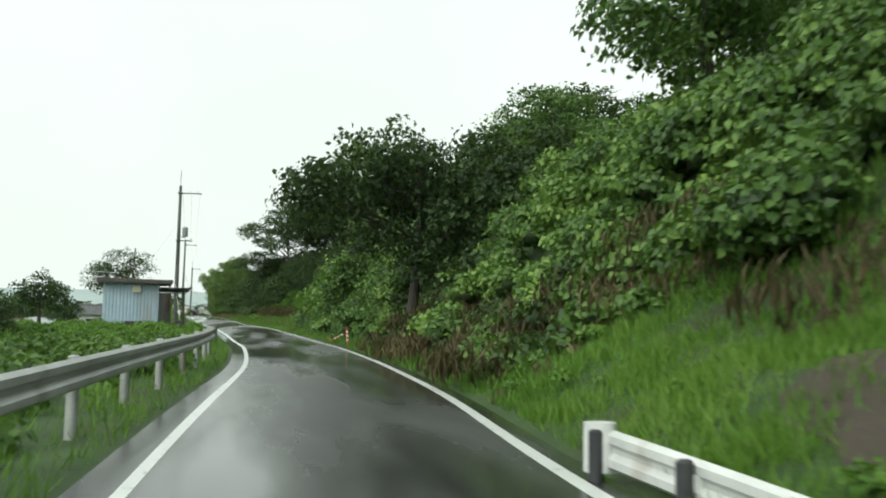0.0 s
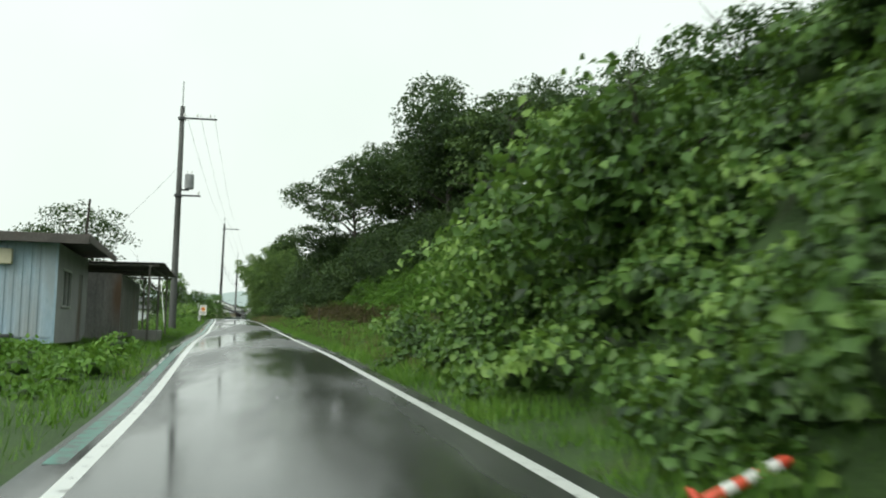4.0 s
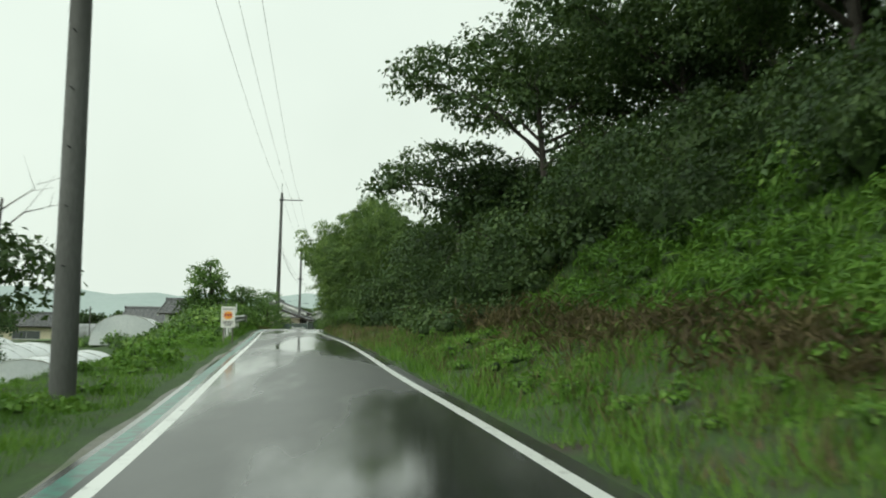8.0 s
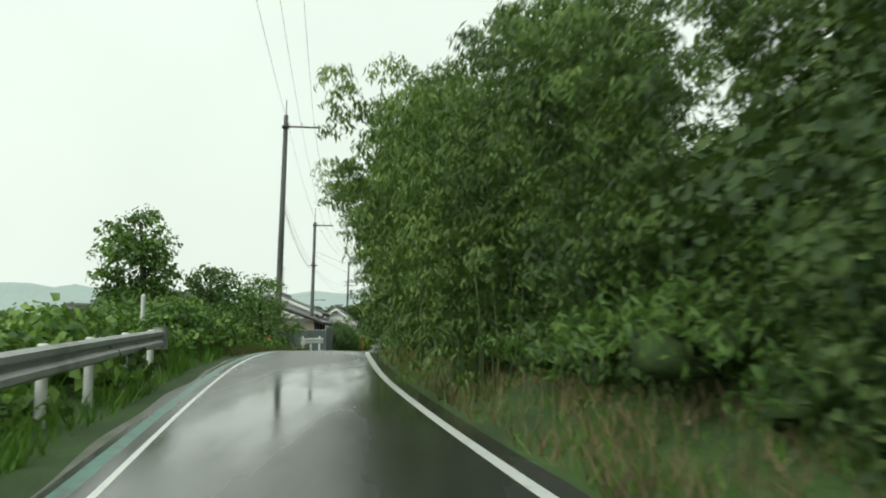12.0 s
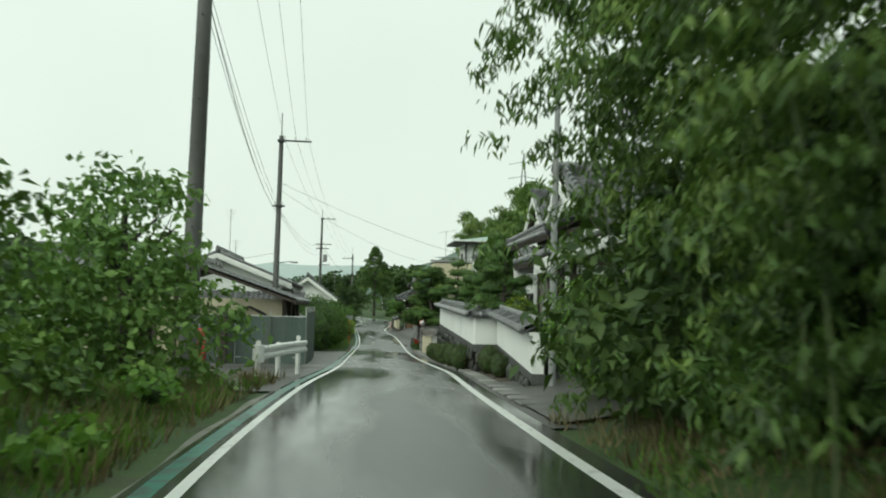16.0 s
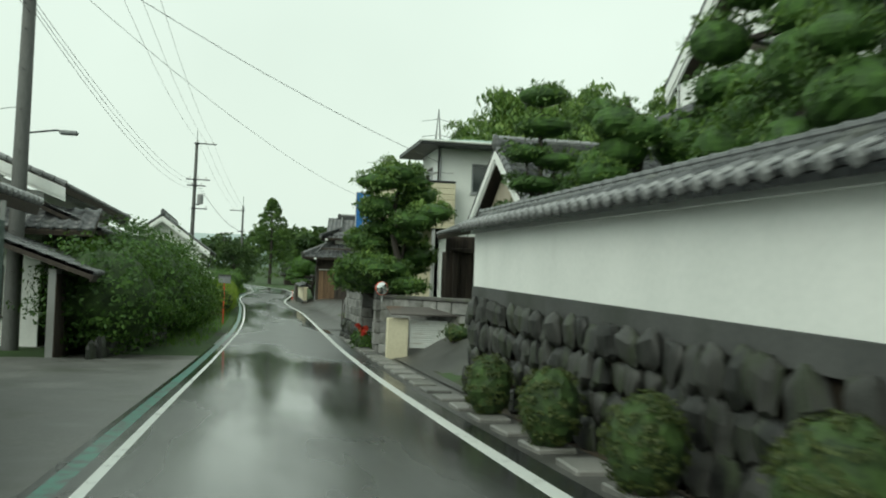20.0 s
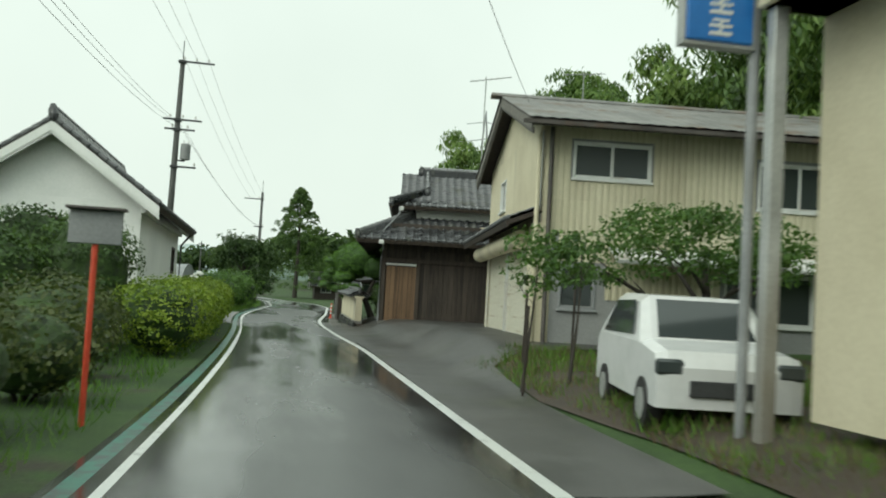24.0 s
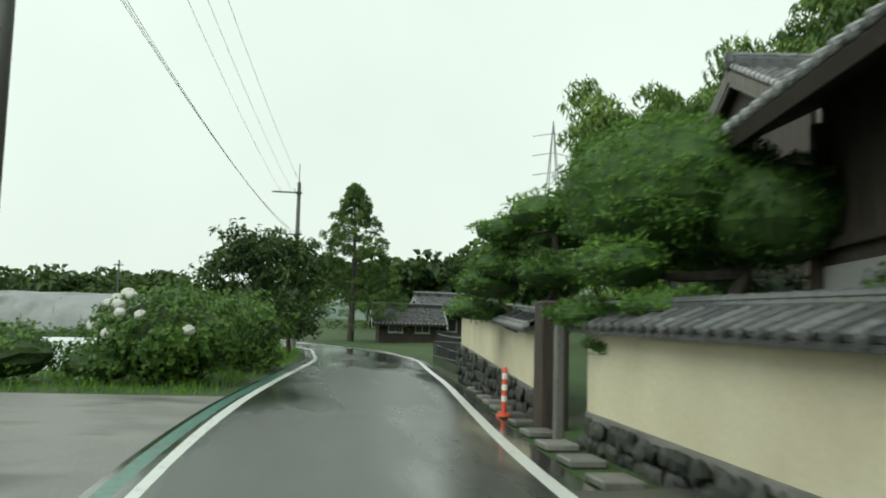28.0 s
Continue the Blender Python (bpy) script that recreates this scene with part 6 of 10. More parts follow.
def slope(parent, o, u, v, width, length, singly=0, trim=None, under=WOOD_DARK, thick=0.09, tiles=True, fascia=True):
    """A roof slope: boards below, tiles above, a round-tiled eave."""
    o, u, v = Vector(o), Vector(u).normalized(), Vector(v).normalized()
    w = u.cross(v).normalized()
    a0, b0 = trim(0.0) if trim else (0, 1)
    a1, b1 = trim(1.0) if trim else (0, 1)
    pts = [o + u * width * a0, o + u * width * b0, o + v * length + u * width * b1, o + v * length + u * width * a1]
    part("roof_deck", Geo().slab(pts, thick), under, parent)
    if tiles:
        tile_plane(parent, o, u, v, width, length, singly, trim)
        g = Geo()
        n = max(1, round(width / TILE_W))
        for k in range(n):
            if a0 <= (k + 0.5) / n <= b0:
                p = o + u * (k + 0.86) * width / n + w * 0.05
                g.tube([p - v * 0.05, p - v * 0.03, p + v * 0.1], [0.04, 0.058, 0.058], 8)
        tagged(part("eave_tiles", g, TILE_EDGE, parent), kind="stuff")
    if fascia:
        g = Geo()
        e = o - v * 0.0
        m = frame_of(e + u * width * a0, u, v)
        g.box(0, width * (b0 - a0), -0.03, 0.02, -thick - 0.05, -0.005, 0.008, m)
        part("fascia", g, under, parent)


def gable_roof(parent, x0, x1, y0, y1, ze, zr, axis="x", singly=0, barge=PLASTER, tiles=True, ridge_r=0.14, under=WOOD_DARK, overhang=0.0):
    """Two slopes over the rectangle x0..x1, y0..y1 (eaves included), the ridge along the axis; bargeboards at the gables."""
    if axis == "x":
        ym = (y0 + y1) / 2
        L = math.hypot(ym - y0, zr - ze)
        slope(parent, (x0, y0, ze), (1, 0, 0), (0, ym - y0, zr - ze), x1 - x0, L, singly, None, under, tiles=tiles)
        slope(parent, (x1, y1, ze), (-1, 0, 0), (0, ym - y1, zr - ze), x1 - x0, L, 0, None, under, tiles=tiles)
        if ridge_r:
            ridge(parent, (x0 + 0.05, ym, zr + 0.03), (x1 - 0.05, ym, zr + 0.03), ridge_r)
        ends = [((x, y0, ze), (x, ym, zr), (x, y1, ze), s, Vector((1, 0, 0))) for x, s in ((x0, 1), (x1, -1))]
    else:
        xm = (x0 + x1) / 2
        L = math.hypot(xm - x0, zr - ze)
        slope(parent, (x0, y1, ze), (0, -1, 0), (xm - x0, 0, zr - ze), y1 - y0, L, singly, None, under, tiles=tiles)
        slope(parent, (x1, y0, ze), (0, 1, 0), (xm - x1, 0, zr - ze), y1 - y0, L, 0, None, under, tiles=tiles)
        if ridge_r:
            ridge(parent, (xm, y0 + 0.05, zr + 0.03), (xm, y1 - 0.05, zr + 0.03), ridge_r)
        ends = [((x0, y, ze), (xm, y, zr), (x1, y, ze), s, Vector((0, 1, 0))) for y, s in ((y0, 1), (y1, -1))]
    if barge:
        for a, b, c, s, n in ends:
            for p, q in ((a, b), (c, b)):
                p, q = Vector(p), Vector(q)
                d = (q - p).normalized()
                up = Vector((0, 0, 1))
                for off, h0, h1 in ((0.0, -0.26, -0.02), (-0.035, -0.34, -0.22)):
                    g = Geo()
                    k = n * s * (0.012 - off * 0.0 - (0.03 if off == 0 else 0.0))
                    pts = [p + k + up * h0, q + k + up * h0, q + k + up * h1, p + k + up * h1]
                    pts2 = [v_ + n * s * 0.045 for v_ in pts]
                    g.add(pts + pts2, [(0, 1, 2, 3), (7, 6, 5, 4), (0, 4, 5, 1), (1, 5, 6, 2), (2, 6, 7, 3), (3, 7, 4, 0)])
                    part("bargeboard", g, barge, parent)
            if tiles:
                g = Geo()
                for p, q in ((a, b), (c, b)):
                    p, q = Vector(p), Vector(q)
                    m_ = max(2, int((q - p).length / 0.27))
                    for k in range(m_):
                        r0, r1 = p.lerp(q, k / m_), p.lerp(q, (k + 0.93) / m_)
                        g.tube([r0 + Vector((0, 0, 0.08)) + n * s * 0.05, r1 + Vector((0, 0, 0.08)) + n * s * 0.05], [0.075, 0.06], 7)
                tagged(part("verge_tiles", g, TILE_EDGE, parent), kind="stuff")


def wall(parent, o, u, length, h, thick=0.14, holes=(), mat=PLASTER, name="wall", label=""):
    """An upright wall from o along u, with openings (u0, u1, z0, z1) right through it; its face looks to the right of u turned back (-y for u = x)."""
    m = frame_of(o, u, (-Vector(u)[1], Vector(u)[0], 0))
    g = Geo()
    cuts = sorted({0.0, length, *[v for h_ in holes for v in h_[:2]]})
    rows = sorted({0.0, h, *[v for h_ in holes for v in h_[2:]]})
    for a, b in zip(cuts, cuts[1:]):
        for c, d in zip(rows, rows[1:]):
            if not any(q[0] < (a + b) / 2 < q[1] and q[2] < (c + d) / 2 < q[3] for q in holes):
                g.box(a, b, 0, thick, c, d)
    return part(name, g.weld(), mat, parent, label, at=m)


def window(parent, o, u, u0, u1, z0, z1, panes=2, frame_mat=STEEL, sill=True, bars=0, glass=GLASS, name="window"):
    """A sliding window set in a wall of the same o and u."""
    m = frame_of(o, u, (-Vector(u)[1], Vector(u)[0], 0))
    g = Geo()
    t = 0.05
    for a, b, c, d in ((u0, u1, z0, z0 + t), (u0, u1, z1 - t, z1), (u0, u0 + t, z0 + t, z1 - t), (u1 - t, u1, z0 + t, z1 - t)):
        g.box(a, b, -0.02, 0.1, c, d, 0.006)
    fr = part(name, g, frame_mat, parent, at=m)
    w = (u1 - u0 - 2 * t) / panes
    for k in range(panes):
        a = u0 + t + k * w
        y = 0.02 if k % 2 else 0.045
        s = Geo()
        for p, q, r, v in ((a, a + w, z0 + t, z0 + t + 0.04), (a, a + w, z1 - t - 0.04, z1 - t), (a, a + 0.035, z0 + t + 0.04, z1 - t - 0.04), (a + w - 0.035, a + w, z0 + t + 0.04, z1 - t - 0.04)):
            s.box(p, q, y, y + 0.025, r, v, 0.004)
        part("sash", s, frame_mat, fr)
        part("pane", Geo().box(a + 0.03, a + w - 0.03, y + 0.009, y + 0.015, z0 + t + 0.03, z1 - t - 0.03), glass, fr)
    for k in range(bars):
        z = z0 + (z1 - z0) * (k + 1) / (bars + 1)
        part("bar", Geo().box(u0 + t, u1 - t, 0.0, 0.02, z - 0.015, z + 0.015, 0.004), frame_mat, fr)
    if sill:
        part("sill", Geo().box(u0 - 0.04, u1 + 0.04, -0.07, 0.06, z0 - 0.05, z0 + 0.004, 0.01), frame_mat, fr)
    return fr


def boards(parent, o, u, length, h, n, mat, z0=0.0, name="board", thick=0.022):
    """Upright boards nailed side by side."""
    m = frame_of(o, u, (-Vector(u)[1], Vector(u)[0], 0))
    w = length / n
    g = Geo()
    g.box(0.004, w - 0.004, -thick, 0.0, z0, z0 + h, 0.005)
    me = g.mesh(name)
    me.materials.append(mat)
    for k in range(n):
        part(name, me, None, parent, at=m @ Matrix.Translation((k * w, (0.004 if k % 2 else 0.0), 0)))


def ribs(parent, o, u, length, z0, z1, pitch, mat, name="ribbed_sheet", depth=0.02):
    """A ribbed sheet fixed on a wall."""
    m = frame_of(o, u, (-Vector(u)[1], Vector(u)[0], 0))
    n = int(length / pitch)
    g, pts = Geo(), []
    for k in range(n):
        a = k * pitch
        pts += [(a, -0.004), (a + pitch * 0.3, -0.004), (a + pitch * 0.42, -depth), (a + pitch * 0.88, -depth)]
    pts.append((length, -0.004))
    q = len(pts)
    g.add([(x, y, z0) for x, y in pts] + [(x, y, z1) for x, y in pts], [(i, i + 1, q + i + 1, q + i) for i in range(q - 1)])
    return part(name, g, mat, parent, at=m)


def post(parent, x, y, z0, z1, s=0.12, mat=WOOD_DARK, name="post"):
    return part(name, Geo().box(x - s / 2, x + s / 2, y - s / 2, y + s / 2, z0, z1, 0.012), mat, parent)


def beam(parent, a, b, s=0.12, mat=WOOD_DARK, name="beam", h=None):
    a, b = Vector(a), Vector(b)
    m = frame_of(a, b - a, Vector((0, 0, 1)).cross(b - a))
    return part(name, Geo().box(0, (b - a).length, -s / 2, s / 2, -(h or s) / 2, (h or s) / 2, 0.01), mat, parent, at=m)


def pipe(parent, pts, r=0.04, mat=RUST_TIN, name="downpipe"):
    return part(name, Geo().tube(pts, r, 8), mat, parent, smooth=True)


# ---- garden walls, stones ----
def rock_meshes(mat, n=6, seed=3):
    """Rough squarish stones with worn edges."""
    out = []
    for k in range(n):
        rg = np.random.default_rng(seed + k)
        g = Geo().ball((0, 0, 0), (0.5, 0.5, 0.5), 10, 7)
        w = rg.normal(size=(3, 3)) * 2.2
        ph = rg.uniform(0, 6.28, 3)
        vs = []
        for p in g.v:
            q = np.array(p)
            q = np.sign(q) * (np.abs(q) / 0.5) ** 0.72 * 0.5 * 0.97
            q = q * (1 + 0.17 * np.sin(w @ q * 3.0 + ph).sum() / 1.5)
            vs.append(tuple(q))
        g.v = vs
        me = g.mesh("stone", True)
        me.materials.append(mat)
        out.append(me)
    return out


ROCKS, ROCKS_DARK = rock_meshes(STONE), rock_meshes(STONE_DARK, 5, 9)


def rubble(parent, o, u, length, h, size, seed, rocks, out=0.0, inv=None):
    """A dry wall of uneven stones, each its own piece."""
    rg = random.Random(seed)
    u = Vector(u).normalized()
    nrm = Vector((u.y, -u.x, 0))
    o = Vector(o)
    rows = max(1, round(h / size))
    for j in range(rows):
        n = max(2, round(length / (size * rg.uniform(1.0, 1.35))))
        for i in range(n):
            w = length / n
            p = o + u * (i + 0.5 + (0.25 if j % 2 else -0.1) * rg.uniform(.3, 1)) * w + Vector((0, 0, (j + 0.5) * h / rows)) + nrm * (out + rg.uniform(-.05, .03))
            m = Matrix.Translation(p) @ frame_of((0, 0, 0), u, -nrm) @ pose(0, 0, 0, rg.uniform(-7, 7), rg.uniform(-12, 12), rg.uniform(-7, 7)) @ Matrix.Diagonal((w * rg.uniform(0.95, 1.15), size * rg.uniform(.4, .55), h / rows * rg.uniform(0.95, 1.2), 1))
            part("stone", rocks[rg.randrange(len(rocks))], None, parent, at=m)


def block_mesh(mat, seed):
    rg = random.Random(seed)
    g = Geo().box(-0.5, 0.5, -0.5, 0.5, -0.5, 0.5, 0.07)
    g.v = [(x + rg.uniform(-.03, .03), y + rg.uniform(-.07, .05), z + rg.uniform(-.03, .03)) for x, y, z in g.v]
    me = g.mesh("stone_block")
    me.materials.append(mat)
    return me


BLOCKS = [block_mesh(STONE_PALE, k) for k in range(4)]


def block_wall(parent, o, u, length, h, course, seed, depth=0.35, top_cap=True):
    """Courses of rough-faced cut blocks."""
    rg = random.Random(seed)
    u = Vector(u).normalized()
    nrm = Vector((u.y, -u.x, 0))
    o = Vector(o)
    n = round(h / course)
    for j in range(n):
        x = 0.0
        while x < length - 0.05:
            w = min(rg.uniform(0.45, 0.8), length - x)
            if length - x - w < 0.2:
                w = length - x
            c = o + u * (x + w / 2) - nrm * depth / 2 + Vector((0, 0, (j + 0.5) * h / n)) + nrm * rg.uniform(-.015, .03)
            part("stone_block", BLOCKS[rg.randrange(4)], None, parent, at=Matrix.Translation(c) @ frame_of((0, 0, 0), u, -nrm) @ Matrix.Diagonal((w - 0.012, depth, h / n - 0.012, 1)))
            x += w
    if top_cap:
        m = frame_of(o + Vector((0, 0, h)), u, -nrm)
        part("coping", Geo().box(-0.03, length + 0.03, -0.04, depth + 0.04, 0.0, 0.09, 0.02, m), STONE, parent)


def garden_wall(name, a, b, z_low, za, zb, white, mat, label, stones, plinth=0.22, singly=90, end_a=True):
    """A plastered wall with a tiled cap from a to b. stones: the size of the stones at its foot. z_low: the ground; za, zb: the foot of the plaster at both ends; white: its height."""
    a, b = Vector((*a, 0)), Vector((*b, 0))
    u = (b - a).normalized()
    L = (b - a).length
    nrm = Vector((u.y, -u.x, 0)) * -1
    t = thing(name, Vector((a.x, a.y, z_low)), label, "wall")
    o = Vector((0, 0, 0))
    side = frame_of(o, u, (-u.y, u.x, 0))
    # side.y points to the left of u, which is the road side for walls that run along +y
    za, zb = za - z_low, zb - z_low
    th = 0.24

    def prism(z0a, z0b, z1a, z1b, y0, y1, x0=0.0, x1=None):
        x1 = L if x1 is None else x1
        vs = [(x, y, (za_ if x == x0 else zb_)) for za_, zb_ in ((z0a, z0b), (z1a, z1b)) for y in (y0, y1) for x in (x0, x1)]
        g = Geo()
        g.add([side @ Vector(v) for v in vs], [(0, 2, 3, 1), (4, 5, 7, 6), (0, 1, 5, 4), (2, 6, 7, 3), (0, 4, 6, 2), (1, 3, 7, 5)])
        return g

    part("plaster_face", prism(za, zb, za + white, zb + white, -th, 0), mat, t)
    part("plinth", prism(za - plinth, zb - plinth, za - 0.003, zb - 0.003, -th - 0.02, 0.02), CONCRETE if mat == CREAM else DARK_PLINTH, t)
    part("cornice", prism(za + white, zb + white, za + white + 0.07, zb + white + 0.07, -th - 0.07, 0.07), mat, t)
    # tiled cap: two small slopes and a ridge
    rise = (zb - za) / L
    up = side.to_3x3() @ Vector((1, 0, rise))
    for s in (1, -1):
        e = side @ Vector((0 if s < 0 else L, 0.24 if s > 0 else -th - 0.24, (za if s < 0 else zb) + white + 0.07))
        uu = up * (-s)
        vv = side.to_3x3() @ Vector((0, -s * 0.36, 0.17))
        slope(t, e, uu, vv, math.hypot(L, zb - za), 0.4, singly if s > 0 else 0, None, TILE, 0.05, fascia=False)
    ra, rb = side @ Vector((-0.05, -th / 2, za + white + 0.2)), side @ Vector((L + 0.05, -th / 2, zb + white + 0.2))
    ridge(t, ra, rb, 0.08, True, TILE)
    if stones:
        for k in range(int(L / 2) + 1):
            x0 = k * L / (int(L / 2) + 1)
            w = L / (int(L / 2) + 1)
            h = za + (zb - za) * (x0 + w / 2) / L - plinth
            wp = side @ Vector((x0, 0, 0)) + t.location
            g0 = min(0.0, float(road_z(wp.y)) - z_low)
            rubble(t, side @ Vector((x0 + w, 0.06, g0 - 0.05)), -u, w, h - g0 + 0.1, stones, 31 * k + int(L), ROCKS_DARK)
        part("core", prism(-0.9, -0.9, za - plinth - 0.003, zb - plinth - 0.003, -th - 0.1, -0.06), EARTH, t)
    return t


DARK_PLINTH = surf("dark_mortar_plinth", (0.05, 0.052, 0.052), (0.1, 0.102, 0.1), 1.2, 20, (0.6, 0.85), 0.15, stain=(0.035, 0.04, 0.03))
TAN = surf("tan_plaster", (0.34, 0.3, 0.24), (0.46, 0.41, 0.33), 0.8, 20, (0.75, 0.9), 0.08, stain=(0.3, 0.26, 0.2), stain_at=0.66)
CANVAS = surf("tan_canvas", (0.28, 0.24, 0.17), (0.42, 0.37, 0.28), 1.2, 30, (0.7, 0.9), 0.15)
WINDOW_PAPER = surf("white_screen_paper", (0.5, 0.51, 0.49), (0.68, 0.68, 0.65), 1.5, 20, (0.6, 0.8), 0.0)

# ---- right side of the village ----
Z = Vector((0, 0, 1))
garden_wall("plastered_wall", (-4.64, 159.4), (-3.95, 168.3), 2.75, 3.12, 3.38, 0.78, PLASTER, "low white plastered garden wall with a grey tiled cap on dark stones", 0.36, singly=60)
garden_wall("plastered_wall", (-4.62, 168.5), (-4.02, 185.0), 2.3, 3.34, 3.66, 0.8, PLASTER, "long white plastered garden wall with a grey tiled cap on dark stones", 0.33, singly=110)
_r = thing("wall_return", Vector((-4.62, 168.42, 2.4)), "short white plastered return between two garden walls", "wall")
part("plaster_face", Geo().box(0.02, 0.72, 0.0, 0.2, 0.95, 1.74, 0.01), PLASTER, _r)
part("plinth", Geo().box(0.0, 0.74, -0.02, 0.2, 0.72, 0.947, 0.01), DARK_PLINTH, _r)
rubble(_r, (0, 0, 0), (1, 0, 0), 0.75, 0.72, 0.4, 77, ROCKS_DARK)
slope(_r, (-0.1, -0.2, 1.8), (1, 0, 0), (0, 0.32, 0.16), 0.95, 0.36, 0, None, TILE, 0.05, fascia=False)


def house_a():
    """The house behind the first wall: a porch gable in front, a taller hip-and-gable roof behind it."""
    t = thing("house", Vector((0, 161.5, 2.9)), "old plastered timber house with a grey tiled hip-and-gable roof", "house", "village houses")
    # road-side wall of the main block: grey shutters and windows below, white panels above
    o = (-2.9, 5.55, 0)
    holes = ((0.12, 1.0, 0.3, 2.68), (1.15, 2.1, 0.3, 2.68), (2.3, 3.0, 1.1, 2.68), (3.15, 4.5, 1.1, 2.68))
    wall(t, o, (0, -1, 0), 4.65, 3.5, 0.14, holes, PLASTER)
    for a, b, c, d in holes[:2]:
        window(t, o, (0, -1, 0), a, b, c, d, 2, WOOD_GREY, sill=False, glass=WOOD_GREY, name="shutter")
    for a, b, c, d in holes[2:]:
        window(t, o, (0, -1, 0), a, b, c, d, 2, WOOD_DARK, bars=1)
    boards(t, (-2.93, 3.3, 0), (0, -1, 0), 2.35, 1.05, 14, WOOD_NEW)
    for y in (5.5, 3.33, 2.5, 0.95):
        post(t, -2.93, y, 0, 3.5, 0.13)
    for y in (4.45, 1.7):
        post(t, -2.93, y, 2.74, 3.5, 0.1)
    beam(t, (-2.94, 0.9, 2.74), (-2.94, 5.6, 2.74), 0.13)
    beam(t, (-2.94, 0.9, 3.48), (-2.94, 5.6, 3.48), 0.15)
    pipe(t, [(-3.4, 4.3, 3.3), (-3.08, 4.3, 3.0), (-3.08, 4.3, 0.4)], 0.045, WHITE_STEEL)
    # front wall
    o = (-2.9, 0.76, 0)
    wall(t, o, (1, 0, 0), 8.9, 3.5, 0.14, ((0.9, 3.0, 0.1, 2.05), (4.4, 7.9, 0.5, 2.0)), PLASTER)
    window(t, o, (1, 0, 0), 0.9, 3.0, 0.1, 2.05, 2, WOOD_DARK, bars=5, sill=False, name="door")
    window(t, o, (1, 0, 0), 4.4, 7.9, 0.5, 2.0, 4, WOOD_GREY, bars=2)
    boards(t, (-2.85, 0.74, 0), (1, 0, 0), 0.85, 2.0, 6, WOOD_DARK)
    boards(t, (0.15, 0.74, 0), (1, 0, 0), 1.3, 2.0, 8, WOOD_DARK)
    for x in (-2.0, 0.1, 1.5, 6.0):
        post(t, x, 0.72, 0, 2.75, 0.13)
    # porch gable
    gable_roof(t, -4.25, 1.4, -0.2, 2.4, 2.66, 3.8, "y", 0, PLASTER)
    part("gable_panel", Geo().add([(-3.6, 0.35, 2.8), (0.75, 0.35, 2.8), (-1.43, 0.35, 3.64), (-3.6, 0.5, 2.8), (0.75, 0.5, 2.8), (-1.43, 0.5, 3.64)], [(0, 1, 2), (5, 4, 3), (0, 3, 4, 1), (1, 4, 5, 2), (2, 5, 3, 0)]), TAN, t)
    beam(t, (-4.0, 0.28, 2.7), (1.2, 0.28, 2.7), 0.16)
    part("frieze", Geo().box(-3.4, 0.9, 0.32, 0.48, 2.4, 2.62, 0.01), PLASTER, t)
    beam(t, (-4.0, 0.28, 2.32), (1.2, 0.28, 2.32), 0.14)
    for k in range(5):
        post(t, -3.2 + k * 0.95, 0.29, 2.32, 2.7, 0.1)
    for x in (-3.75, 0.95):
        post(t, x, 0.28, 0, 2.4, 0.15)
    # brown iron lean-to over the door
    slope(t, (-3.3, -0.75, 2.05), (1, 0, 0), (0, 1.0, 0.26), 4.6, 1.03, 0, None, RUST_TIN, 0.05, tiles=False)
    for x in (-3.1, -0.9, 1.2):
        post(t, x, -0.62, 0, 2.05, 0.12, WOOD_GREY)
    part("white_pipe", Geo().tube([(-3.55, -0.5, 0), (-3.55, -0.5, 2.3)], 0.05, 10), WHITE_STEEL, t, "white plastic rain pipe", True)
    # main roof: upper slopes, road-side gable, skirt below it
    x0, yr, zr = -2.45, 5.0, 5.4
    slope(t, (x0, 0.5, 3.35), (1, 0, 0), (0, yr - 0.5, zr - 3.35), 10.0, math.hypot(yr - 0.5, zr - 3.35))
    slope(t, (x0 + 10, 7.3, 3.75), (-1, 0, 0), (0, yr - 7.3, zr - 3.75), 10.0, math.hypot(yr - 7.3, zr - 3.75))
    ridge(t, (x0 - 0.1, yr, zr + 0.03), (x0 + 9.9, yr, zr + 0.03), 0.19)
    for s, run in ((1, 2.3), (-1, 1.7)):
        drop = run * (0.456 if s > 0 else 0.717)
        for dx, r in ((0.75, 0.13), (0.05, 0.12)):
            ridge(t, (x0 + dx, yr - s * 0.3, zr - 0.08 - 0.1 * (s < 0)), (x0 + dx, yr - s * run, zr - drop), r)
        part("bargeboard", Geo().slab([(x0 - 0.1, yr, zr - 0.1), (x0 - 0.1, yr - s * run, zr - drop - 0.12), (x0 - 0.1, yr - s * run, zr - drop - 0.4), (x0 - 0.1, yr, zr - 0.42)][::s], 0.06), PLASTER, t)
    part("gable_panel", Geo().add([(x0 + 0.1, yr - 2.2, 4.05), (x0 + 0.1, yr + 1.8, 4.05), (x0 + 0.1, yr, zr - 0.2), (x0 + 0.2, yr - 2.2, 4.05), (x0 + 0.2, yr + 1.8, 4.05), (x0 + 0.2, yr, zr - 0.2)], [(0, 2, 1), (3, 4, 5), (0, 1, 4, 3), (1, 2, 5, 4), (2, 0, 3, 5)]), PLASTER, t)
    slope(t, (-3.6, 7.15, 3.42), (0, -1, 0), (1.3, 0, 0.72), 5.6, 1.49, 40, lambda f: (0.17 * f, 1 - 0.12 * f))
    ridge(t, (-3.55, 7.1, 3.46), (-2.35, 6.2, 4.1), 0.1)
    ridge(t, (-3.55, 1.6, 3.46), (-2.35, 2.3, 4.1), 0.1)
    part("wall", Geo().box(-2.76, 6.0, 5.41, 5.55, 0, 3.6), PLASTER, t)
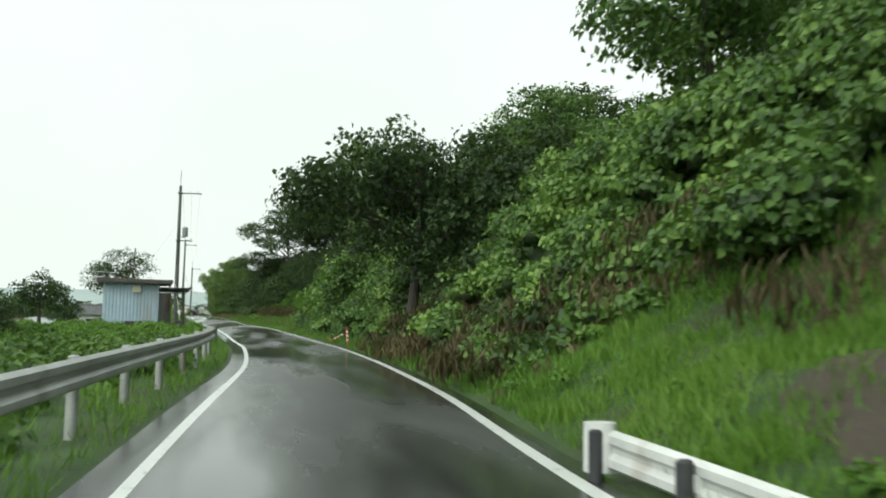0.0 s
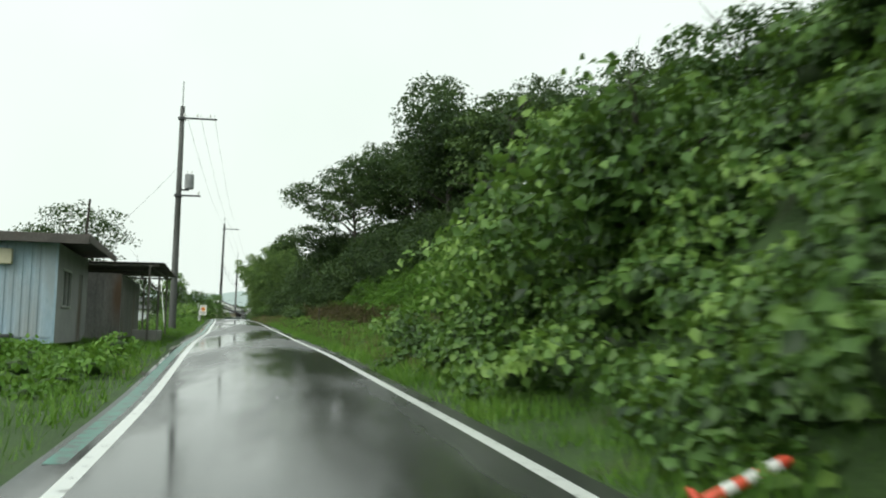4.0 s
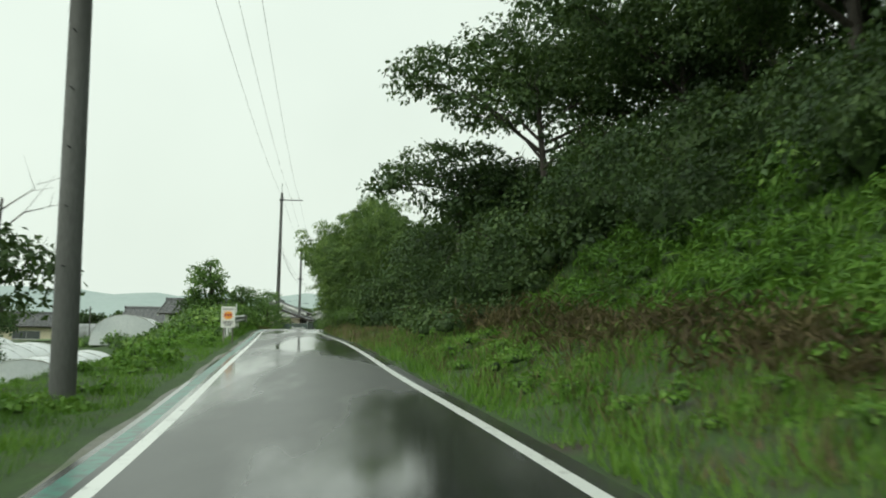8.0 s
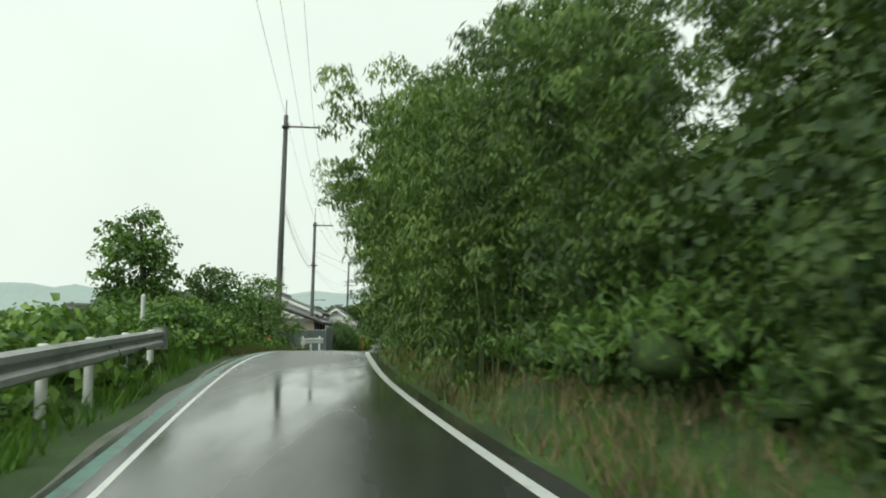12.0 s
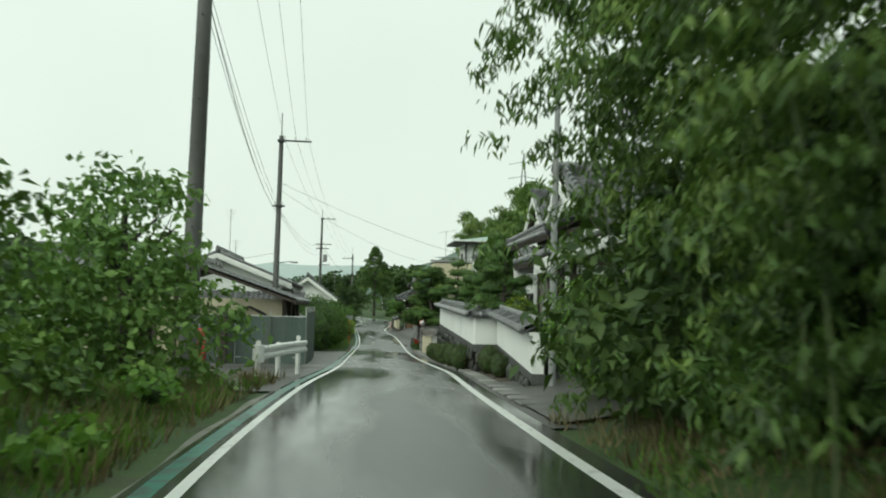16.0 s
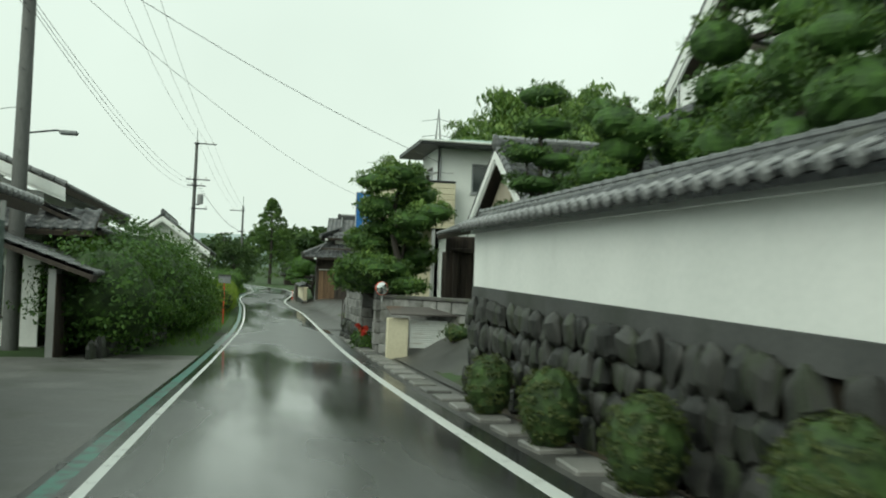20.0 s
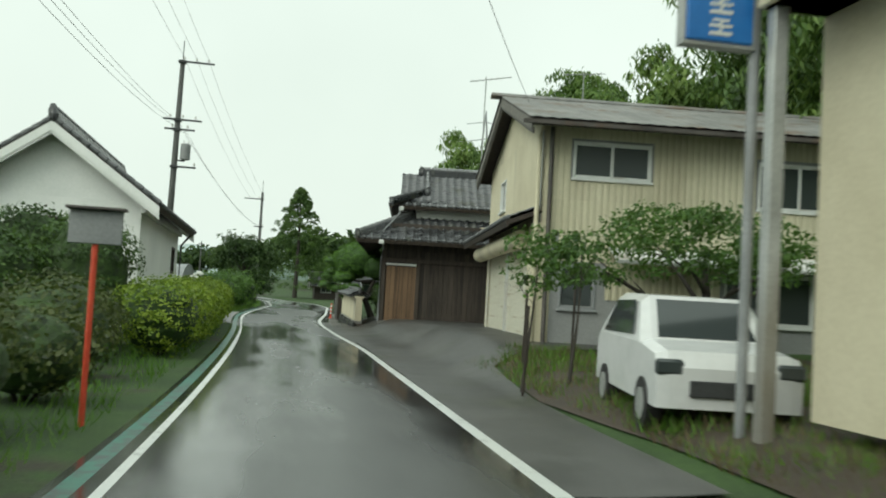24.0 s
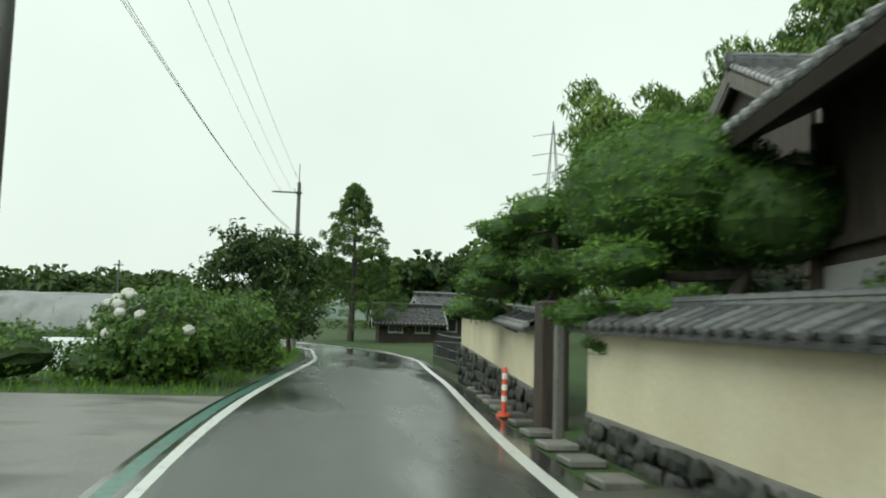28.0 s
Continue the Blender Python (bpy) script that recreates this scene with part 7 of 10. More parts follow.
    part("wall", Geo().box(5.86, 6.0, 0.9, 5.41, 0, 3.5), PLASTER, t)
    part("foundation", Geo().box(-3.0, 6.1, 0.66, 5.65, -0.6, 0.0, 0.03), CONCRETE, t)
    return t


house_a()


def house_b():
    t = thing("house", Vector((1.4, 181.4, 3.3)), "tall old tiled farmhouse behind clipped garden pines", "house", "village houses")
    o = (-1.2, 0, 0)
    wall(t, o, (1, 0, 0), 10, 3.2, 0.14, ((0.8, 3.6, 0.3, 2.1), (4.6, 8.2, 0.3, 2.1)), PLASTER)
    window(t, o, (1, 0, 0), 0.8, 3.6, 0.3, 2.1, 3, WOOD_DARK, bars=3)
    window(t, o, (1, 0, 0), 4.6, 8.2, 0.3, 2.1, 4, WOOD_DARK, bars=3)
    wall(t, (-1.2, 5.4, 0), (0, -1, 0), 5.4, 4.2, 0.14, ((1.6, 3.4, 0.6, 1.9),), PLASTER)
    window(t, (-1.2, 5.4, 0), (0, -1, 0), 1.6, 3.4, 0.6, 1.9, 2, WOOD_DARK)
    wall(t, (-1.05, 1.5, 3.2), (1, 0, 0), 9.8, 1.6, 0.14, (), PLASTER)
    part("wall", Geo().box(8.7, 8.84, 0, 5.4, 0, 4.2), PLASTER, t)
    part("wall", Geo().box(-1.2, 8.84, 5.3, 5.44, 0, 4.2), PLASTER, t)
    slope(t, (-2.1, -1.3, 2.85), (1, 0, 0), (0, 2.9, 1.15), 11.6, 3.12)
    gable_roof(t, -1.1, 9.4, 0.3, 6.1, 4.3, 6.6, "x")
    part("gable_panel", Geo().add([(-0.75, 0.9, 4.35), (-0.75, 5.5, 4.35), (-0.75, 3.2, 6.3), (-0.65, 0.9, 4.35), (-0.65, 5.5, 4.35), (-0.65, 3.2, 6.3)], [(0, 2, 1), (3, 4, 5), (0, 1, 4, 3), (1, 2, 5, 4), (2, 0, 3, 5)]), PLASTER, t)
    slope(t, (-2.0, 5.8, 3.2), (0, -1, 0), (1.5, 0, 0.85), 5.4, 1.7)
    for s in (1, -1):
        ridge(t, (-0.3, 3.2 - s * 0.4, 6.45), (-0.3, 3.2 - s * 2.3, 4.95), 0.12)
    beam(t, (-1.25, -0.05, 2.2), (8.8, -0.05, 2.2), 0.14)
    for x in (-1.2, -0.4, 2.5, 3.2, 7.2, 8.7):
        post(t, x, -0.05, 0, 2.9, 0.13)
    part("foundation", Geo().box(-1.4, 9, -0.2, 5.5, -0.6, 0, 0.03), CONCRETE, t)
    return t


house_b()


def gate_lodge():
    """The tan-plastered lodge at the gate."""
    t = thing("house", Vector((-0.8, 192.5, 2.4)), "tan plastered gate lodge with a grey tiled roof", "house", "village houses")
    wall(t, (0, 1.95, 0.25), (0, -1, 0), 1.95, 2.75, 0.14, ((0.85, 1.27, 0.95, 1.85),), TAN)
    window(t, (0, 1.95, 0.25), (0, -1, 0), 0.85, 1.27, 0.95, 1.85, 1, WOOD_DARK, bars=4)
    part("wall", Geo().box(0.14, 0.8, 1.81, 1.95, 0.25, 3.0), TAN, t)
    wall(t, (0.8, 5.2, 0.25), (0, -1, 0), 3.25, 2.75, 0.12, ((0.5, 2.6, 0.05, 2.0),), WOOD_DARK)
    window(t, (0.8, 5.2, 0.25), (0, -1, 0), 0.5, 2.6, 0.05, 2.0, 3, WOOD_DARK, False, 4, WOOD_DARK, "door")
    for y in (2.1, 3.6, 5.1):
        post(t, 0.02, y, 0.1, 2.9, 0.14)
    beam(t, (0.02, 1.95, 2.62), (0.02, 5.2, 2.62), 0.16)
    beam(t, (0.02, 1.95, 2.2), (0.02, 5.2, 2.2), 0.1)
    boards(t, (0.0, 5.1, 0.25), (0, -1, 0), 1.5, 0.9, 10, WOOD_DARK)
    wall(t, (0, 0, 0.25), (1, 0, 0), 7.5, 2.75, 0.14, (), TAN)
    part("wall", Geo().box(0.92, 7.36, 5.06, 5.2, 0.25, 3.0), TAN, t)
    part("wall", Geo().box(7.36, 7.5, 0.14, 5.06, 0.25, 3.0), TAN, t)
    part("foundation", Geo().box(-0.06, 7.6, -0.06, 5.26, -0.5, 0.25, 0.02), CONCRETE, t)
    slope(t, (-0.9, 6.6, 2.75), (0, -1, 0), (1.3, 0, 0.62), 7.6, 1.44, 40, lambda f: (0.12 * f, 1 - 0.12 * f))
    gable_roof(t, -0.35, 8.2, -0.85, 5.05, 3.0, 4.85, "x", 60)
    part("gable_panel", Geo().add([(0.0, 0.2, 3.2), (0.0, 4.0, 3.2), (0.0, 2.1, 4.5), (0.1, 0.2, 3.2), (0.1, 4.0, 3.2), (0.1, 2.1, 4.5)], [(0, 2, 1), (3, 4, 5), (0, 1, 4, 3), (1, 2, 5, 4), (2, 0, 3, 5)]), TAN, t)
    for s in (1, -1):
        ridge(t, (0.5, 2.1 - s * 0.4, 4.72), (0.5, 2.1 - s * 2.5, 3.45), 0.11)
    pipe(t, [(-0.02, -0.12, 2.85), (-0.1, -0.12, 2.7), (-0.08, -0.12, 0.1)], 0.045, RUST_TIN)
    # porch beyond the lodge
    for x, y in ((-0.3, 6.6), (1.6, 6.6), (-0.3, 8.2)):
        post(t, x, y, -0.1, 2.3, 0.14)
    beam(t, (-0.5, 6.6, 2.3), (1.9, 6.6, 2.3), 0.14)
    part("porch_screen", Geo().box(-0.6, 2.4, 6.66, 6.7, 0.0, 2.75, 0.01), WOOD_DARK, t)
    boards(t, (-0.6, 6.655, 0.0), (1, 0, 0), 3.0, 2.7, 18, WOOD_DARK)
    return t



gate_lodge()

# stone walls and gate piers
_s = thing("stone_wall", Vector((-4.05, 198.0, 1.7)), "pale cut-stone wall in courses on dark boulders", "wall")
block_wall(_s, (0.05, 5.2, 0.62), (0, -1, 0), 5.2, 1.0, 0.25, 5)
rubble(_s, (0.0, 5.3, -0.1), (0, -1, 0), 5.3, 0.75, 0.5, 8, ROCKS_DARK, 0.05)
_s = thing("stone_wall", Vector((-4.1, 194.4, 1.8)), "pale cut-stone wall in courses beside the gate", "wall")
block_wall(_s, (0.0, 0.0, 0.0), (1.62, -3.0, 0), 3.4, 1.45, 0.29, 6)
for _y in (194.75, 197.6):
    _s = thing("gate_pier", Vector((-4.15, _y, 1.75)), "square cut-stone gate pier beside the road", "gate pier", "gate piers")
    block_wall(_s, (0, 0.4, 0), (0, -1, 0), 0.4, 1.75, 0.29, int(_y))
    part("core", Geo().box(0.05, 0.4, 0.02, 0.38, 0, 1.74), STONE, _s)
_g = thing("gate_step", Vector((-3.9, 195.15, 1.78)), "dark stone step across the gate", "step")
part("step", Geo().box(0.0, 1.4, 0, 2.45, -0.1, 0.16, 0.03), STONE_DARK, _g)
_g = thing("wooden_gate", Vector((-3.6, 195.2, 1.94)), "dark closed wooden gate between stone piers", "gate")
part("gate_frame", Geo().box(0, 0.06, 0, 0.1, 0, 1.3, 0.01).box(0, 0.06, 2.3, 2.4, 0, 1.3, 0.01).box(0, 0.06, 0.1, 2.3, 1.2, 1.3, 0.01).box(0, 0.06, 0.1, 2.3, 0.1, 0.2, 0.01), WOOD_DARK, _g)
boards(_g, (0.02, 2.3, 0.2), (0, -1, 0), 2.2, 1.0, 14, WOOD_DARK)
# corrugated panel and cream pier
_f = thing("panel_fence", Vector((-4.0, 192.1, 2.05)), "low white corrugated panel beside a small cream pier", "fence")
_m = frame_of((0.28, 0, 0.12), (1, -0.12, 0), (0.12, 1, 0))
_p = part("panel_back", Geo().box(0, 0.88, 0.0, 0.02, 0, 0.64, 0.004, _m), WHITE_STEEL, _f)
for _k in range(14):
    part("panel_rib", Geo().box(0, 0.88, -0.022, -0.001, _k * 0.045, _k * 0.045 + 0.03, 0.008, _m), WHITE_STEEL, _p)
part("pier", Geo().box(-0.25, 0.24, -0.1, 0.12, -0.2, 0.8, 0.02), CREAM, _f, "cream rendered pier")
part("pier", Geo().box(1.18, 1.32, -0.2, -0.02, -0.2, 0.78, 0.015), CONCRETE, _f, "grey concrete post")
part("rusty_cap", Geo().slab([(-0.2, -0.25, 0.9), (1.5, -0.35, 0.9), (1.5, 0.5, 1.05), (-0.2, 0.55, 1.05)], 0.03), RUST_TIN, _f, "rusty sheet-iron cover")
# traffic mirror
_t = thing("traffic_mirror", Vector((-4.15, 193.9, 1.95)), "small round convex traffic mirror with an orange rim", "traffic mirror")
part("post", Geo().tube([(0.05, 0.1, 1.2), (0.05, 0.1, 1.7)], 0.025, 10), STEEL, _t, smooth=True)
_q = frame_of((0, -0.06, 1.55), (1, 0.2, 0), (0, 0, 1))
_o = Geo().tube([_q @ Vector((0, 0, 0.0)), _q @ Vector((0, 0, 0.03)), _q @ Vector((0, 0, 0.05))], [0.165, 0.172, 0.16], 24)
part("rim", _o, ORANGE_PLASTIC, _t, smooth=True)
_g = Geo()
_vs = [_q @ Vector((0, 0, 0.1))]
for _j in range(1, 5):
    for _i in range(24):
        _a = _i * math.pi / 12
        _rr = 0.155 * _j / 4
        _vs.append(_q @ Vector((_rr * math.cos(_a), _rr * math.sin(_a), 0.052 + 0.048 * (1 - (_j / 4) ** 2))))
_fs = [(0, 1 + _i, 1 + (_i + 1) % 24) for _i in range(24)] + [(1 + _j * 24 + _i, 1 + (_j + 1) * 24 + _i, 1 + (_j + 1) * 24 + (_i + 1) % 24, 1 + _j * 24 + (_i + 1) % 24) for _j in range(3) for _i in range(24)]
part("mirror", _g.add(_vs, _fs), MIRROR, _t, smooth=True)


def white_house():
    """The two-storey white house with a pale green roof and a sided balcony."""
    t = thing("house", Vector((-0.1, 207.2, 2.1)), "white two-storey house with a pale green sheet roof", "house", "village houses")
    o = (0, 0, 0)
    D, H = 3.2, 7.0
    wall(t, o, (1, 0, 0), 8, H, 0.15, ((1.4, 2.9, 5.2, 6.4), (1.0, 3.0, 0.6, 2.0)), PLASTER)
    window(t, o, (1, 0, 0), 1.4, 2.9, 5.2, 6.4, 2, GREY_METAL)
    window(t, o, (1, 0, 0), 1.0, 3.0, 0.6, 2.0, 2, STEEL)
    wall(t, (0, D, 0), (0, -1, 0), D, H, 0.15, ((0.9, 2.2, 5.3, 6.3),), PLASTER)
    window(t, (0, D, 0), (0, -1, 0), 0.9, 2.2, 5.3, 6.3, 2, WOOD_DARK)
    part("wall", Geo().box(7.85, 8.0, 0.15, D, 0, H), PLASTER, t)
    part("wall", Geo().box(0.15, 7.85, D - 0.15, D, 0, H), PLASTER, t)
    # hipped sheet roof with a deep dark soffit
    z0, z1 = H + 0.12, H + 0.62
    a, b, c, d = -0.9, 8.9, -0.9, D + 0.9
    m = (c + d) / 2
    deck = [(a, c, z0), (b, c, z0), (b, d, z0), (a, d, z0), (a + 2.6, m, z1), (b - 2.6, m, z1)]
    part("roof", Geo().add(deck, [(0, 1, 5, 4), (1, 2, 5), (2, 3, 4, 5), (3, 0, 4)]), GREEN_ROOF, t)
    part("soffit", Geo().box(a, b, c, d, z0 - 0.16, z0 - 0.01, 0.02), DARK_METAL, t)
    part("gutter", Geo().tube([(a, c - 0.04, z0 - 0.02), (b, c - 0.04, z0 - 0.02)], 0.05, 8), WHITE_STEEL, t, smooth=True)
    for k in range(24):
        x = a + (b - a) * (k + 0.5) / 24
        f = min(1.0, min((x - a) / 2.6, (b - x) / 2.6))
        part("roof_seam", Geo().tube([(x, c, z0 + 0.012), (x, c + (m - c) * f, z0 + (z1 - z0) * f + 0.012)], 0.014, 4), GREEN_ROOF, t)
    # cream box of boards: the balcony and the block below it
    bx0, bx1, by0, by1, bz0, bz1 = -2.25, 0.6, -0.7, 2.2, 3.7, 5.5
    part("balcony", Geo().box(bx0, bx1, by0, by1, bz0, bz1, 0.02), CREAM, t, "cream horizontally sided balcony box")
    for k in range(8):
        z = bz0 + k * 0.225
        part("siding_board", Geo().box(bx0 - 0.028, bx1, by0 - 0.03, by1, z, z + 0.205, 0.014), CREAM, t)
    part("balcony_rail", Geo().box(bx0 - 0.06, bx1, by0 - 0.06, by1, bz1, bz1 + 0.07, 0.01), DARK_METAL, t)
    for x, y in ((bx0 + 0.12, by0 + 0.12), (bx0 + 0.12, by1 - 0.12), (-0.2, by0 + 0.12)):
        post(t, x, y, -0.2, bz0, 0.14, STEEL)
    part("wall", Geo().box(-1.6, 0.0, 0.3, by1, 0, bz0), CREAM, t, "cream rendered entrance block below the balcony")
    for k in range(4):
        part("clothes_rail", Geo().tube([(bx0 + 0.2, by0 + 0.5 + 0.3 * k, bz1 + 0.45), (bx1, by0 + 0.5 + 0.3 * k, bz1 + 0.45)], 0.015, 5), STEEL, t)
    pipe(t, [(0.1, -0.06, H), (0.1, -0.06, 5.6)], 0.04, GREY_METAL)
    part("foundation", Geo().box(-0.05, 8.05, -0.05, D + 0.05, -0.5, 0.0), CONCRETE, t)
    return t


white_house()
# blue standing sign
_b = thing("hanging_sign", Vector((-2.7, 209.6, 1.75)), "tall blue company sign with white marks on a steel post", "sign")
part("post", Geo().tube([(0.42, 0, -0.1), (0.42, 0, 5.5)], 0.05, 10), GREY_METAL, _b, smooth=True)
_p = part("panel", Geo().box(-0.3, 0.36, -0.09, 0.09, 3.75, 5.55, 0.015), SIGN_BLUE, _b)
part("panel_frame", Geo().box(-0.33, 0.39, -0.07, 0.07, 3.71, 3.75, 0.005).box(-0.33, 0.39, -0.07, 0.07, 5.55, 5.59, 0.005).box(-0.33, -0.3, -0.07, 0.07, 3.75, 5.55, 0.005).box(0.36, 0.39, -0.07, 0.07, 3.75, 5.55, 0.005), STEEL, _p)
part("round_mark", Geo().tube([(0.03, -0.0935, 5.33), (0.03, -0.096, 5.33)], 0.12, 20), SIGN_WHITE, _p)
for _k in range(4):
    part("small_mark", Geo().box(-0.02, 0.09, -0.096, -0.089, 5.06 - 0.12 * _k, 5.14 - 0.12 * _k), SIGN_WHITE, _p)
for _k in range(4):
    _z = 4.56 - 0.2 * _k
    part("character_bar", Geo().box(-0.08, 0.14, -0.096, -0.089, _z - 0.15, _z - 0.115).box(-0.08, 0.14, -0.096, -0.089, _z - 0.075, _z - 0.045).box(-0.05, 0.11, -0.096, -0.089, _z - 0.02, _z + 0.005).box(0.015, 0.045, -0.0965, -0.0895, _z - 0.15, _z), SIGN_WHITE, _p)


def cream_house():
    """The two-storey cream house with roller shutters; its frame is turned a little off the road's line."""
    t = thing("house", Matrix.Translation((-0.72, 221.75, 1.95)) @ pose(0, 0, 0, 0, 0, -6.2), "cream two-storey house with roller shutters and a ribbed iron side", "house", "village houses")
    H = 5.25
    o = (0, 9.1, 0)
    wall(t, o, (0, -1, 0), 9.1, H, 0.15, ((0.5, 8.3, 0.05, 2.55), (2.4, 3.5, 3.75, 4.65)), CREAM)
    window(t, o, (0, -1, 0), 2.4, 3.5, 3.75, 4.65, 2, WHITE_STEEL)
    part("gable_wall", Geo().add([(0, 0, H), (0, 9.1, H), (0, 4.55, 6.55), (0.15, 0, H), (0.15, 9.1, H), (0.15, 4.55, 6.55)], [(0, 2, 1), (3, 4, 5), (0, 1, 4, 3), (1, 2, 5, 4), (2, 0, 3, 5)]), CREAM, t)
    # two roller shutters
    for k, (y0, y1) in enumerate(((0.85, 4.7), (4.82, 8.6))):
        s = part("roller_shutter", Geo().box(0.06, 0.1, y0, y1, 0.05, 2.55), SHUTTER, t, "closed cream roller shutter with rust streaks")
        me = Geo().tube([(0.066, y0 + 0.02, 0), (0.066, y1 - 0.02, 0)], 0.024, 6).mesh("slat")
        me.materials.append(SHUTTER)
        for j in range(50):
            part("slat", me, None, s, at=Matrix.Translation((0, 0, 0.08 + 0.0495 * j)))
        part("guide", Geo().box(-0.02, 0.1, y0 - 0.08, y0, 0.0, 2.55, 0.01), WHITE_STEEL, s)
        part("guide", Geo().box(-0.02, 0.1, y1, y1 + 0.04, 0, 2.55, 0.01), WHITE_STEEL, s)
        part("shutter_box", Geo().tube([(-0.3, y0 - 0.12, 2.6), (-0.3, y1 + 0.06, 2.6)], 0.22, 14), CREAM, t, smooth=True)
    part("corner_pier", Geo().box(-0.12, 0.3, -0.02, 0.72, -0.1, 2.95, 0.02), CREAM, t)
    # tiled lean-to over the shutters
    slope(t, (-0.75, 9.5, 2.95), (0, -1, 0), (0.8, 0, 0.32), 9.5, 0.86, 70)
    # ribbed side towards the road's start
    wall(t, (0, 0, 0), (1, 0, 0), 9.0, H, 0.15, ((0.7, 2.5, 4.0, 4.85), (0.5, 1.35, 1.05, 2.05), (4.3, 6.4, 0.9, 2.1), (5.0, 7.0, 3.55, 4.65)), GREY_DADO)
    for a, b, z0, z1 in ((0.05, 8.9, 2.75, 3.5), (0.05, 0.65, 3.5, H), (2.55, 4.95, 3.5, H), (7.05, 8.9, 3.5, H), (0.65, 2.55, 4.9, H), (0.65, 2.55, 3.5, 3.95), (4.95, 7.05, 4.72, H), (1.55, 4.2, 1.3, 2.75), (6.5, 8.9, 1.3, 2.75), (0.45, 1.55, 2.12, 2.75), (4.2, 6.5, 2.2, 2.75)):
        m = frame_of((a, 0, 0), (1, 0, 0), (0, 1, 0))
        ribs(t, (a, -0.004, 0), (1, 0, 0), b - a, z0, z1, 0.15, CREAM_TIN)
    window(t, (0, 0, 0), (1, 0, 0), 0.7, 2.5, 4.0, 4.85, 2, WHITE_STEEL)
    window(t, (0, 0, 0), (1, 0, 0), 5.0, 7.0, 3.55, 4.65, 2, WHITE_STEEL)
    window(t, (0, 0, 0), (1, 0, 0), 0.5, 1.35, 1.05, 2.05, 1, GREY_METAL)
    window(t, (0, 0, 0), (1, 0, 0), 4.3, 6.4, 0.9, 2.1, 2, WHITE_STEEL)
    slope(t, (1.6, -0.75, 2.2), (1, 0, 0), (0, 0.75, 0.3), 5.4, 0.81, 0, None, WHITE_STEEL, 0.04, tiles=False)
    part("wall", Geo().box(8.85, 9.0, 0.15, 9.1, 0, H), CREAM, t)
    part("wall", Geo().box(0.15, 8.85, 8.95, 9.1, 0, H), CREAM, t)
    gable_roof(t, -0.4, 9.6, -0.75, 9.85, H - 0.1, 6.75, "x", 0, WOOD_GREY, tiles=False, ridge_r=0, under=WOOD_DARK)
    # corrugated roof sheet
    for s in (1, -1):
        g = Geo()
        e, r_ = (-0.8 if s > 0 else 9.9), 4.55
        n = 68
        pts = [(-0.45 + 0.155 * k / 1.0, 0.02 * (k % 2)) for k in range(n)]
        g.add([(x, e, H - 0.08 + q) for x, q in pts] + [(x, r_, 6.78 + q) for x, q in pts], [(i, i + 1, n + i + 1, n + i) for i in range(n - 1)])
        part("corrugated_sheet", g, GREY_TIN, t)
    part("ridge_cap", Geo().sweep([(-0.22, -0.06), (0, 0.05), (0.22, -0.06), (0.22, -0.09), (0, 0.02), (-0.22, -0.09)], [(-0.7, 4.55, 6.82), (9.9, 4.55, 6.82)]), GREY_TIN, t)
    pipe(t, [(-0.02, -0.12, 5.1), (-0.1, -0.1, 4.9), (-0.1, -0.1, 0.05)], 0.05, CREAM)
    pipe(t, [(0.18, -0.1, 5.1), (0.18, -0.1, 0.05)], 0.05, RUST_TIN)
    part("gutter", Geo().sweep([(-0.06, 0.05), (-0.05, -0.03), (0.05, -0.03), (0.06, 0.05), (0.045, 0.05), (0.04, -0.018), (-0.04, -0.018), (-0.045, 0.05)], [(-0.6, -0.84, 5.05), (9.6, -0.84, 5.05)]), RUST_TIN, t)
    part("foundation", Geo().box(-0.08, 9.06, -0.06, 9.16, -0.5, 0.05), CONCRETE, t)
    part("aerial", Geo().tube([(2.5, 7.6, 6.0), (2.5, 7.6, 8.4)], 0.02, 6).tube([(1.9, 7.6, 8.3), (3.2, 7.6, 8.42)], 0.014, 5), GREY_METAL, t)
    for k in range(6):
        x = 2.0 + 0.2 * k
        part("aerial_rod", Geo().tube([(x, 7.4, 8.31 + 0.02 * k), (x, 7.8, 8.31 + 0.02 * k)], 0.008, 4), GREY_METAL, t)
    return t


cream_house()


